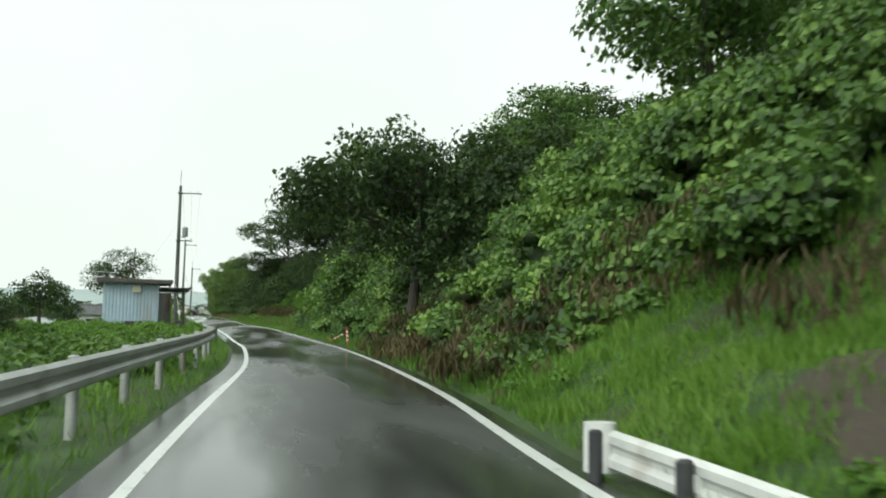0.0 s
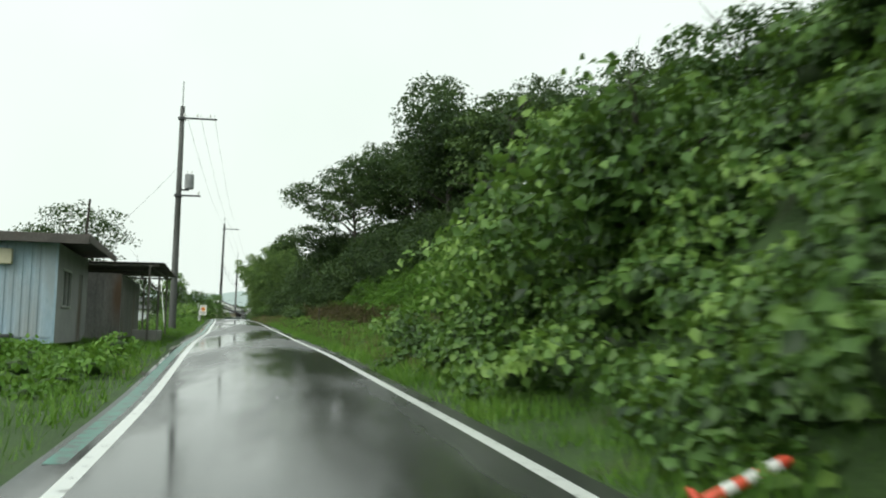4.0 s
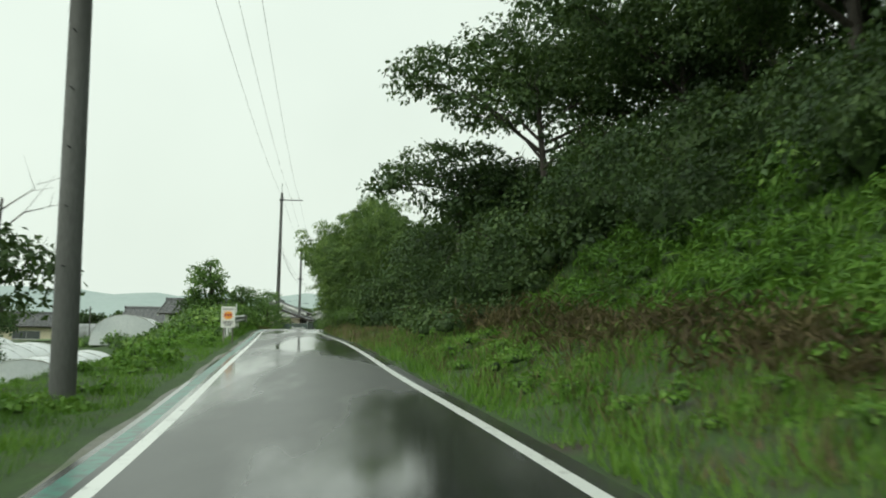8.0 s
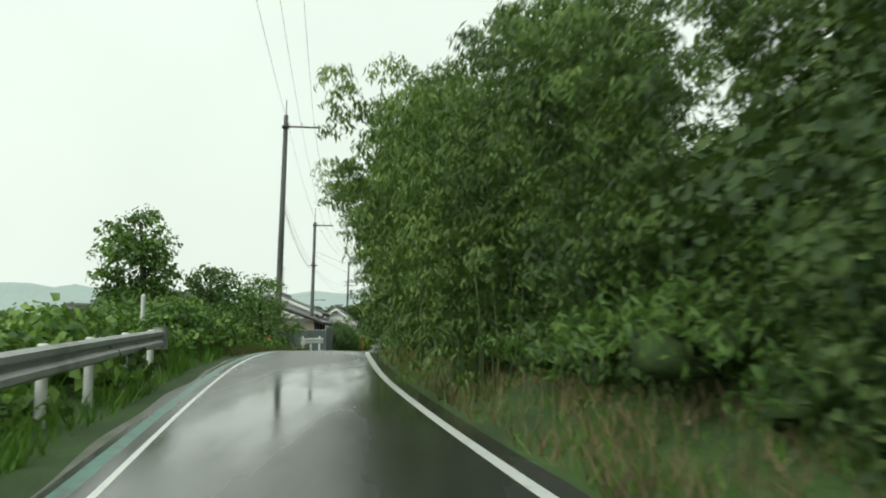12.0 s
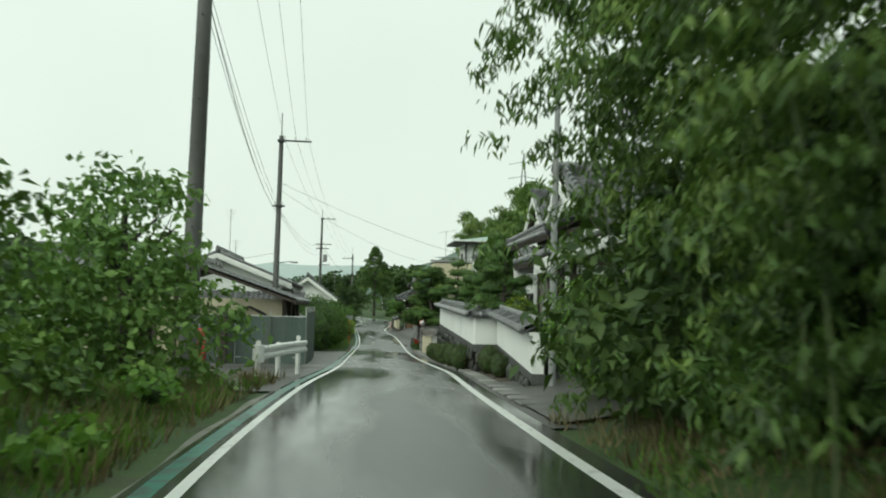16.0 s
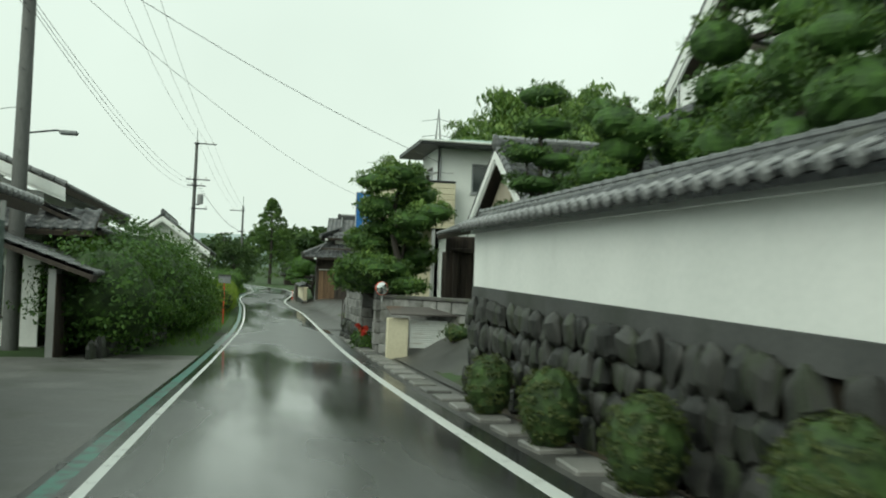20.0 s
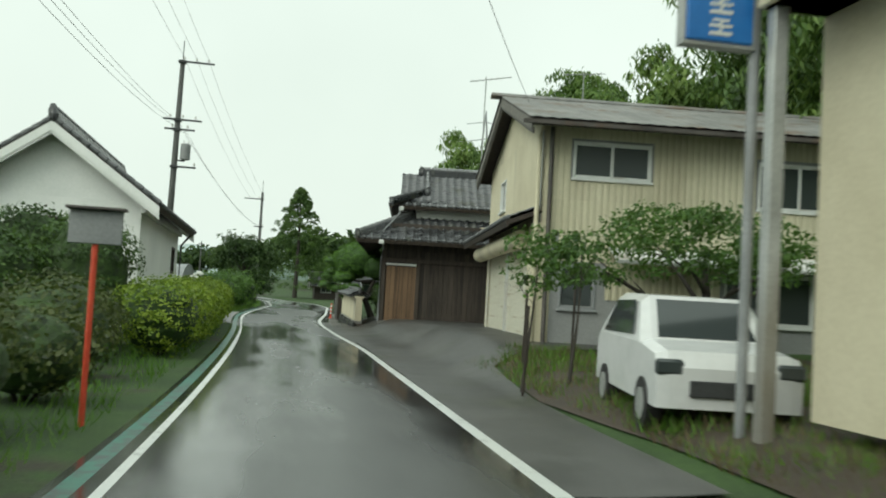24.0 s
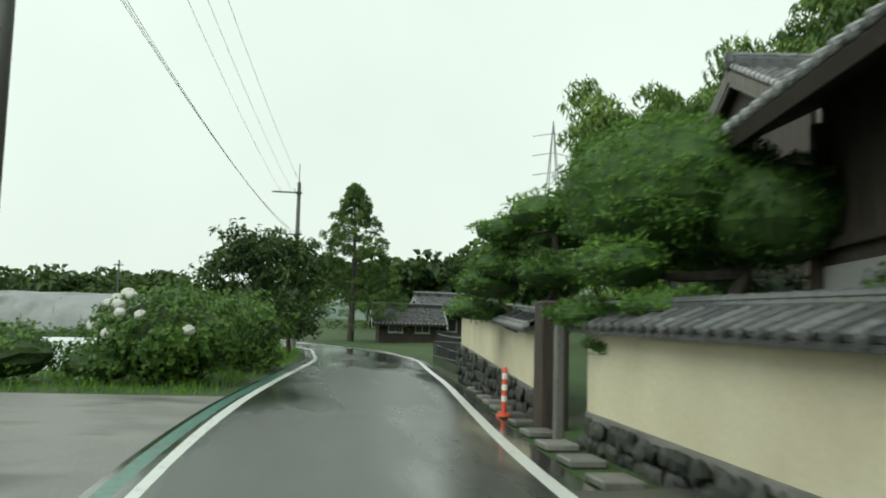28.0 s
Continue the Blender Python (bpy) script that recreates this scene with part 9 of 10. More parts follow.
# flowers at the gate
_f = bush(Vector((-4.25, 196.3, 1.75)), 0.28, 0.9, 0.28, 350, LEAF_MID, "low flower bed with red blooms at the gate", 0.09, 12, "flowers", clump=0.14)
for _k in range(0, 9, 2):
    part("bloom", crown_mesh("bloom", [(-0.15 + _rg.uniform(-.15, .2), -0.8 + 0.2 * _k, 0.58 + _rg.uniform(-.1, .08), 0.03, 0.03, 0.03)], 360 + _k, 0.05, 1, 0.9, 0, 0.05), PETAL_RED, _f, "red bloom")
# the small tree and saplings on the lawn
tree(on_ground(1.6, 218.3, -0.05), 2.0, 0.16, [(0, 0, 2.3, 2.0, 1.8, 0.6), (-2.2, -0.4, 1.9, 1.2, 1.0, 0.45), (-3.4, -0.5, 2.0, 0.7, 0.7, 0.35), (1.8, 0.3, 2.1, 1.3, 1.2, 0.5), (-0.6, 0.6, 2.7, 1.2, 1.2, 0.4), (0.4, -1.2, 1.9, 1.2, 0.9, 0.4)],
     [(0.35, -2.2, -0.3, 1.0), (0.4, 1.9, 0.3, 1.1), (0.5, -0.7, 0.8, 1.3), (0.45, 0.5, -1.2, 0.9), (0.7, -0.9, -0.4, 0.6)], 410, LEAF_MID, "low spreading cherry tree on a thin lawn", 0.1, 4.5, clump=0.3)
for _k, (_x, _y) in enumerate(((-2.72, 215.1), (-2.25, 214.6))):
    tree(on_ground(_x, _y), 1.9, 0.03, [(0, 0, 1.8, 0.45, 0.45, 0.4)], [(0.8, 0.2, 0.1, 0.3), (0.7, -0.2, 0.1, 0.3)], 420 + _k, LEAF_MID, "staked sapling on the lawn", 0.08, 9, clump=0.16)
for _x, _y in ((-2.9, 214.7), (-1.7, 216.2), (-2.2, 217.3)):
    _t = thing("stake", on_ground(_x, _y), "thin dark wooden stake in the lawn", "stake", "lawn stakes")
    part("shaft", Geo().tube([(0, 0, -0.1), (0.03, 0.01, 1.35)], 0.022, 6), WOOD_DARK, _t)

# lamp pole before the first wall
_l = thing("street_pole", Vector((-4.38, 158.7, 2.9)), "slim grey steel pole with a metal box", "pole")
part("shaft", Geo().tube([(0, 0, -0.2), (0, 0, 3.0), (0.05, 0, 6.6)], [0.075, 0.07, 0.05], 12), GREY_METAL, _l, smooth=True)
part("box", Geo().box(-0.2, 0.02, -0.14, 0.1, 1.35, 1.75, 0.03), GREY_METAL, _l, "grey metal switch box")
part("band", Geo().tube([(0, 0, 2.4), (0, 0, 2.46)], 0.078, 12), STEEL, _l)
bush(on_ground(-4.15, 155.2), 1.05, 1.4, 1.0, 440, LEAF_GRASS, "bright green rounded shrub by the lane", 0.075, 10, clump=0.3, wild=0.08)
bush(on_ground(-2.6, 157.2), 1.3, 1.2, 1.0, 441, LEAF_MID, "leafy shrub before the house", 0.085, 8, clump=0.3, wild=0.08)


# ---- left side: sheds before the pole ----
def blue_hut():
    t = thing("shed", Matrix.Translation((-5.7, 59.0, 1.55)) @ pose(0, 0, 0, 0, 0, 6.5), "pale blue corrugated-iron hut with a flat dark roof", "shed", "roadside sheds")
    # local x runs away from the road to the left, as negative
    o = (-3.2, 0, 0)
    wall(t, o, (1, 0, 0), 3.2, 2.55, 0.08, (), BLUE_TIN)
    ribs(t, (-3.2, -0.003, 0), (1, 0, 0), 3.15, 0.15, 2.5, 0.2, BLUE_TIN, "corrugated_sheet", 0.025)
    part("wall", Geo().box(-0.08, 0.0, 0.08, 0.9, 0, 2.55).box(-0.08, 0, 0.9, 2.5, 0, 0.95).box(-0.08, 0, 0.9, 2.5, 1.95, 2.55).box(-0.08, 0, 2.5, 4.2, 0, 2.55).box(-0.08, 0, 4.2, 5.0, 2.0, 2.55).box(-0.08, 0, 5.0, 6.2, 0, 2.55), GREY_DADO, t, "grey weathered side wall")
    part("window", Geo().box(-0.06, 0.03, 0.9, 2.5, 0.93, 0.99, 0.008).box(-0.06, 0.03, 0.9, 2.5, 1.91, 1.97, 0.008).box(-0.06, 0.03, 0.9, 0.96, 0.99, 1.91, 0.008).box(-0.06, 0.03, 2.44, 2.5, 0.99, 1.91, 0.008).box(-0.06, 0.03, 1.67, 1.73, 0.99, 1.91, 0.008), STEEL, t)
    part("pane", Geo().box(-0.035, -0.025, 0.94, 2.46, 0.97, 1.93), GLASS, t)
    part("door", Geo().box(-0.07, -0.02, 4.2, 5.0, 0.0, 2.0, 0.01), GREY_TIN, t)
    part("wall", Geo().box(-3.2, -3.12, 0.08, 6.2, 0, 2.55), BLUE_TIN, t)
    part("wall", Geo().box(-3.12, -0.08, 6.12, 6.2, 0, 2.55), BLUE_TIN, t)
    part("roof", Geo().slab([(-3.6, -0.5, 2.6), (0.75, -0.5, 2.75), (0.75, 6.7, 2.75), (-3.6, 6.7, 2.6)], 0.06), RUST_TIN, t, "dark flat iron roof")
    part("fascia", Geo().box(-3.6, 0.78, -0.54, -0.5, 2.5, 2.74, 0.01).box(0.75, 0.79, -0.5, 6.7, 2.55, 2.76, 0.01), RUST_TIN, t)
    part("heater_unit", Geo().box(-1.5, -1.05, -0.22, -0.03, 1.95, 2.35, 0.02), CREAM_TIN, t, "cream extractor box under the eave")
    part("tray", Geo().box(-1.9, -0.9, -0.6, -0.1, 0.0, 0.22, 0.03), DARK_METAL, t, "dark tub at the foot of the wall")
    return t


blue_hut()


def annex():
    t = thing("shed", Matrix.Translation((-5.4, 66.2, 1.6)) @ pose(0, 0, 0, 0, 0, 5.5), "open-sided shed of weathered sheets with an iron roof on posts", "shed", "roadside sheds")
    part("wall", Geo().box(-4.5, -0.2, 0.4, 0.48, 0, 2.2), GREY_TIN, t)
    ribs(t, (-4.5, 0.396, 0), (1, 0, 0), 4.3, 0.05, 2.2, 0.22, GREY_TIN, "corrugated_sheet", 0.02)
    part("wall", Geo().box(-0.28, -0.2, 0.48, 7.2, 0, 2.15), GREY_DADO, t, "grey concrete-board wall")
    for k in range(5):
        part("wall_board", Geo().box(-0.2, -0.17, 0.6 + 1.3 * k, 1.82 + 1.3 * k, 0.05, 2.05, 0.01), GREY_TIN, t)
    part("wall", Geo().box(-4.5, -0.28, 7.12, 7.2, 0, 2.2), GREY_TIN, t)
    for x, y in ((0.7, 0.2), (0.75, 4.2), (0.8, 8.4), (-0.6, 8.4), (-0.1, 8.2)):
        post(t, x, y, -0.2, 2.5, 0.07, WOOD_GREY)
    for y in (0.2, 2.9, 5.6, 8.4):
        beam(t, (-4.6, y, 2.42), (1.0, y, 2.5), 0.07, WOOD_GREY, "rafter")
    beam(t, (0.72, 0.0, 2.44), (0.82, 8.6, 2.5), 0.08, WOOD_GREY)
    for y in (4.2, 8.4):
        beam(t, (0.75, y, 1.75), (0.05, y, 2.4), 0.05, WOOD_GREY, "brace")
    g = Geo()
    n = 60
    pts = [(0.0 + 0.148 * k, 0.02 * (k % 2)) for k in range(n)]
    g.add([(-4.8, y, 2.5 + q) for y, q in pts] + [(1.15, y, 2.58 + q) for y, q in pts], [(i, n + i, n + i + 1, i + 1) for i in range(n - 1)])
    part("roof_sheet", g, RUST_TIN, t, "corrugated iron roof sheet")
    part("low_block_wall", Geo().box(0.2, 1.0, 0.5, 3.2, -0.2, 0.35, 0.02), CONCRETE, t)
    part("crate", Geo().box(-0.1, 0.35, 6.6, 7.1, -0.05, 0.3, 0.03), SHUTTER, t, "pale yellow plastic crate")
    return t


annex()
_a = thing("aerial_pole", on_ground(-9.8, 78), "thin wooden pole behind the sheds", "pole")
part("shaft", Geo().tube([(0, 0, -0.2), (0.3, 0, 6.0)], [0.07, 0.05], 8), WOOD_DARK, _a)
_a = thing("leaning_stay", on_ground(-5.6, 76.0), "thin white guy wire guard leaning beside the shed", "stay")
part("shaft", Geo().tube([(0, 0, 0), (-0.7, 2.0, 3.2)], 0.02, 6), WHITE_STEEL, _a)

# ---- fields: greenhouse tunnels and far farm buildings ----
def tunnel(x, y, w, l, h, turn, label, mat=FILM):
    t = thing("greenhouse_tunnel", Matrix.Translation(on_ground(x, y, -0.1)) @ pose(0, 0, 0, 0, 0, turn), label, "greenhouse", "greenhouse tunnels")
    n, m = 14, int(l / 1.8) + 1
    g = Geo()
    for j in range(m):
        yy = l * j / (m - 1)
        for k in range(n + 1):
            a = math.pi * k / n
            dip = 0.985 if j % 2 else 1.0
            g.v.append((-math.cos(a) * w / 2 * dip, yy, math.sin(a) ** 0.8 * h * dip if 0 < k < n else 0))
    g.f = [(j * (n + 1) + k, j * (n + 1) + k + 1, (j + 1) * (n + 1) + k + 1, (j + 1) * (n + 1) + k) for j in range(m - 1) for k in range(n)] + [tuple(range(n + 1)), tuple(reversed(range((m - 1) * (n + 1), m * (n + 1))))]
    part("film", g, mat, t, "stretched white plastic film", True)
    for j in range(0, m, 2):
        yy = l * j / (m - 1)
        part("hoop", Geo().tube([(-math.cos(math.pi * k / 10) * w / 2 * 1.005, yy, math.sin(math.pi * k / 10) ** 0.8 * h * 1.005 if 0 < k < 10 else 0) for k in range(11)], 0.02, 5, False), STEEL, t)
    return t


tunnel(-13.5, 103, 3.6, 16, 1.7, 10, "low white plastic greenhouse tunnel in the field below the road")
tunnel(-18.5, 106, 4.2, 24, 1.9, 10, "white plastic greenhouse tunnel in the field below the road")
tunnel(-24, 112, 4.5, 26, 2.0, 10, "white plastic greenhouse tunnel in the field")
tunnel(-17, 128, 4.0, 14, 1.8, 10, "white plastic greenhouse tunnel beyond the vines")
far_house(-58, 196, 14, 8, 2.6, 1.5, 5, "pale low farm building across the fields", CREAM)
far_house(-82, 204, 16, 9, 2.6, 1.4, -4, "low farm building across the fields", GREY_DADO)
far_house(-33, 188, 10, 7, 2.8, 1.6, 6, "low white farm building across the fields")
far_house(-75, 210, 18, 10, 3.0, 2.0, 0, "distant pale shed across the valley", CREAM)
for _k, (_x, _y) in enumerate(((-14.2, 294), (-15.8, 302), (-38, 285), (-54, 280))):
    tunnel(_x, _y, 7.5, 36, 3.2, 84, "long grey netted greenhouse behind the hedge", NETTING)
_f = thing("mesh_fence", Vector((-30, 273, 1.75)), "long thin wire-mesh fence on posts beyond the weeds", "fence")
for _k in range(9):
    part("post", Geo().tube([(2.3 * _k, 0.4 * _k, 0), (2.3 * _k, 0.4 * _k, 1.9)], 0.03, 6), STEEL, _f)
for _z in (0.5, 0.9, 1.3, 1.7):
    part("strand", Geo().tube([(0, 0, _z), (18.4, 3.2, _z)], 0.01, 4), STEEL, _f)
tunnel(-11.9, 262.0, 2.6, 2.6, 1.0, 76, "low white plastic cover in the garden beyond the hedge")


# dark railing past the end of the second cream wall
_f = thing("roadside_railing", Vector((0, 0, 0)), "dark metal railing of upright posts at the road's edge", "railing")
_P = [Vector((-1.15 + 0.055 * 1.35 * k, 266.6 + 1.35 * k, float(height(-1.15 + 0.055 * 1.35 * k, 266.6 + 1.35 * k)))) for k in range(11)]
for _a in _P:
    part("post", Geo().tube([tuple(_a - Vector((0, 0, 0.1))), tuple(_a + Vector((0, 0, 1.2)))], 0.055, 8), RUBBER, _f, smooth=True)
for _a, _b in zip(_P, _P[1:]):
    for _z in (0.5, 1.05):
        part("rail", Geo().tube([tuple(_a + Vector((0, 0, _z))), tuple(_b + Vector((0, 0, _z)))], 0.025, 6), STEEL, _f, smooth=True)


# ---- left side of the village ----
def net_fence():
    t = thing("sheet_fence", Vector((-9.85, 173.0, 2.2)), "tall fence of faded green sheeting on scaffold poles", "fence")
    for k in range(5):
        y = 1.95 * k
        part("pole", Geo().tube([(0, y, -0.2), (0.0, y, 2.15)], 0.03, 8), STEEL, t, smooth=True)
        if k < 4:
            g = Geo()
            n = 9
            g.v = [(0.03 + 0.03 * math.sin(2.1 * i + k) * math.sin(math.pi * i / (n - 1)), y + 1.95 * i / (n - 1), z) for z in (0.05, 0.7, 1.35, 1.95) for i in range(n)]
            g.f = [(r * n + i, r * n + i + 1, (r + 1) * n + i + 1, (r + 1) * n + i) for r in range(3) for i in range(n - 1)]
            part("sheet", g, GREEN_NET, t, smooth=True)
    for k in range(3):
        x = -1.2 * (k + 1)
        part("pole", Geo().tube([(x, 0, -0.2), (x, 0, 2.0)], 0.03, 8), STEEL, t, smooth=True)
        g = Geo()
        n = 7
        g.v = [(x + 1.2 * i / (n - 1), -0.03 + 0.03 * math.sin(1.7 * i + k), z) for z in (0.05, 0.95, 1.8) for i in range(n)]
        g.f = [(r * n + i, r * n + i + 1, (r + 1) * n + i + 1, (r + 1) * n + i) for r in range(2) for i in range(n - 1)]
        part("sheet", g, GREEN_NET, t, smooth=True)
    for z in (0.5, 1.9):
        part("rail", Geo().tube([(0, 0, z), (0, 7.8, z)], 0.024, 7), STEEL, t, smooth=True)
        part("rail", Geo().tube([(0, 0, z - 0.1), (-3.6, 0, z - 0.1)], 0.024, 7), STEEL, t, smooth=True)
    return t


net_fence()


def open_shed():
    t = thing("shed", Vector((-10.6, 174.2, 2.2)), "old open-fronted shed with a sagging tiled roof behind the fence", "shed")
    part("wall", Geo().box(-7.2, -0.1, 9.3, 9.42, 0, 2.4), GREY_DADO, t)
    part("wall", Geo().box(-7.2, -7.08, 0.1, 9.3, 0, 2.4), CREAM, t)
    wall(t, (-7.1, 0.1, 0), (1, 0, 0), 7.0, 2.4, 0.12, ((0.4, 2.6, 0, 1.9), (3.2, 4.2, 0.9, 1.8)), CREAM)
    boards(t, (-3.5, 0.096, 0), (1, 0, 0), 3.4, 1.1, 18, WOOD_DARK)
    for x in (-7.1, -4.6, -3.9, -0.1):
        post(t, x, 0.08, 0, 2.5, 0.14)
    for y in (3, 6, 9.3):
        post(t, -0.1, y, 0, 2.4, 0.13)
    beam(t, (-0.1, 0, 2.35), (-0.1, 9.4, 2.35), 0.14)
    gable_roof(t, -7.9, 0.35, -0.8, 10.2, 2.35, 3.75, "y", 0, None)
    part("cable_swag", Geo().tube([(-4.6 + 0.3 * k, -0.05, 1.95 + 0.16 * math.sin(1.3 * k)) for k in range(14)], 0.05, 7), RUBBER, t, "thick black hose hung in loops")
    return t


open_shed()
_r = thing("vending_cabinet", Vector((-13.6, 173.2, 2.2)), "faded red metal cabinet beside the fence", "cabinet")
part("body", Geo().box(-0.4, 0.4, -0.3, 0.35, 0.05, 1.35, 0.03), RED_PAINT, _r)
part("door", Geo().box(-0.36, 0.36, -0.325, -0.3, 0.12, 1.28, 0.01), RED_PAINT, _r)
part("handle", Geo().box(0.24, 0.27, -0.36, -0.325, 0.6, 0.85, 0.008), STEEL, _r)
for _x in (-0.32, 0.32):
    part("foot", Geo().box(_x - 0.05, _x + 0.05, -0.25, 0.28, 0, 0.05), DARK_METAL, _r)
_r = thing("brick_post", Vector((-12.6, 172.6, 2.25)), "dark reddish timber gate post", "post")
part("shaft", Geo().box(-0.14, 0.14, -0.14, 0.14, -0.1, 2.0, 0.02), WOOD_DARK, _r)
part("cap", Geo().box(-0.2, 0.2, -0.2, 0.2, 2.0, 2.08, 0.02), RUST_TIN, _r)


def house_left(at, w, d, h, rise, label, turn=0, skirt=True):
    t = thing("house", Matrix.Translation(at) @ pose(0, 0, 0, 0, 0, turn), label, "house", "village houses")
    part("wall", Geo().box(w - 0.14, w, 0, d, 0, h), PLASTER, t)
    boards(t, (w + 0.004, 0, 0), (0, 1, 0), d, h * 0.55, int(d / 0.24), WOOD_DARK, thick=-0.022)
    o = (0, 0, 0)
    wall(t, o, (1, 0, 0), w, h, 0.14, ((w * 0.55, w * 0.85, 0.8, 1.9), (w * 0.15, w * 0.4, 0.8, 1.9)), PLASTER)
    window(t, o, (1, 0, 0), w * 0.55, w * 0.85, 0.8, 1.9, 2, WOOD_DARK, bars=3)
    window(t, o, (1, 0, 0), w * 0.15, w * 0.4, 0.8, 1.9, 2, WOOD_DARK, bars=3)
    part("wall", Geo().box(0, 0.14, 0.14, d, 0, h), PLASTER, t)
    part("wall", Geo().box(0.14, w - 0.14, d - 0.14, d, 0, h), PLASTER, t)
    gable_roof(t, -0.7, w + 0.7, -0.8, d + 0.8, h + 0.1, h + rise, "x")
    part("gable_panel", Geo().add([(w - 0.1, 0.3, h), (w - 0.1, d - 0.3, h), (w - 0.1, d / 2, h + rise - 0.35), (w, 0.3, h), (w, d - 0.3, h), (w, d / 2, h + rise - 0.35)], [(0, 2, 1), (3, 4, 5), (0, 1, 4, 3), (1, 2, 5, 4), (2, 0, 3, 5)]), PLASTER, t)
    if skirt:
        slope(t, (w + 1.1, -0.4, h - 0.75), (0, 1, 0), (-1.15, 0, 0.5), d + 0.8, 1.25)
        slope(t, (-0.2, -1.1, h - 0.75), (1, 0, 0), (0, 1.15, 0.5), w + 1.2, 1.25)
    part("foundation", Geo().box(-0.1, w + 0.08, -0.08, d + 0.08, -0.5, 0, 0.02), CONCRETE, t)
    return t




def farmhouse():
    """The farmhouse whose ridge runs along the road, with two lower roofs."""
    t = thing("house", Vector((-15.8, 194.5, 1.85)), "old tiled farmhouse with layered eaves behind roadside shrubs", "house", "village houses")
    wall(t, (-3.6, 0, 0), (1, 0, 0), 7.2, 3.7, 0.14, ((0.8, 2.8, 0.7, 1.9), (4.2, 6.4, 0.7, 1.9)), PLASTER)
    window(t, (-3.6, 0, 0), (1, 0, 0), 0.8, 2.8, 0.7, 1.9, 2, WOOD_DARK, bars=3)
    window(t, (-3.6, 0, 0), (1, 0, 0), 4.2, 6.4, 0.7, 1.9, 2, WOOD_DARK, bars=3)
    part("wall", Geo().box(3.46, 3.6, 0.14, 11, 0, 3.7), PLASTER, t)
    part("wall", Geo().box(-3.6, -3.46, 0.14, 11, 0, 3.7), PLASTER, t)
    part("wall", Geo().box(-3.46, 3.46, 10.86, 11, 0, 3.7), PLASTER, t)
    boards(t, (3.604, 0.1, 0), (0, 1, 0), 10.8, 1.7, 44, WOOD_DARK, thick=-0.022)
    part("gable_panel", Geo().add([(-3.3, 0.05, 3.7), (3.3, 0.05, 3.7), (0, 0.05, 5.1), (-3.3, 0.2, 3.7), (3.3, 0.2, 3.7), (0, 0.2, 5.1)], [(0, 1, 2), (5, 4, 3), (0, 3, 4, 1), (1, 4, 5, 2), (2, 5, 3, 0)]), PLASTER, t)
    gable_roof(t, -4.2, 4.2, -0.7, 11.7, 3.75, 5.4, "y")
    slope(t, (5.0, -0.6, 2.75), (0, 1, 0), (-1.4, 0, 0.6), 12.2, 1.52)
    slope(t, (-3.7, -1.0, 2.75), (1, 0, 0), (0, 1.1, 0.5), 8.6, 1.2)
    slope(t, (5.4, -4.2, 1.75), (0, 1, 0), (-2.6, 0, 0.9), 4.0, 2.75)
    boards(t, (4.7, -4.0, 0), (0, 1, 0), 3.9, 1.75, 18, WOOD_DARK, thick=-0.022)
    part("wall", Geo().box(4.55, 4.69, -4.0, -0.1, 0, 1.85), GREY_DADO, t)
    part("foundation", Geo().box(-3.7, 3.7, -0.1, 11.1, -0.5, 0, 0.02), CONCRETE, t)
    return t


farmhouse()
house_left(Vector((-26.0, 178.0, 1.7)), 7.0, 7.0, 3.2, 1.6, "long low tiled house", 0, False)
for _x, _y, _h in ((-15.6, 197.5, 9.5), (-15.9, 203, 8.0)):
    _a = thing("roof_aerial", Vector((_x, _y, 7.0)), "thin television aerial on a mast", "aerial")
    part("mast", Geo().tube([(0, 0, 0), (0, 0, _h - 6.4)], 0.02, 6), GREY_METAL, _a)
    for _k in range(4):
        part("rod", Geo().tube([(-0.3 + 0.05 * _k, 0, _h - 6.5 - 0.18 * _k), (0.3 - 0.05 * _k, 0, _h - 6.5 - 0.18 * _k)], 0.008, 4), GREY_METAL, _a)


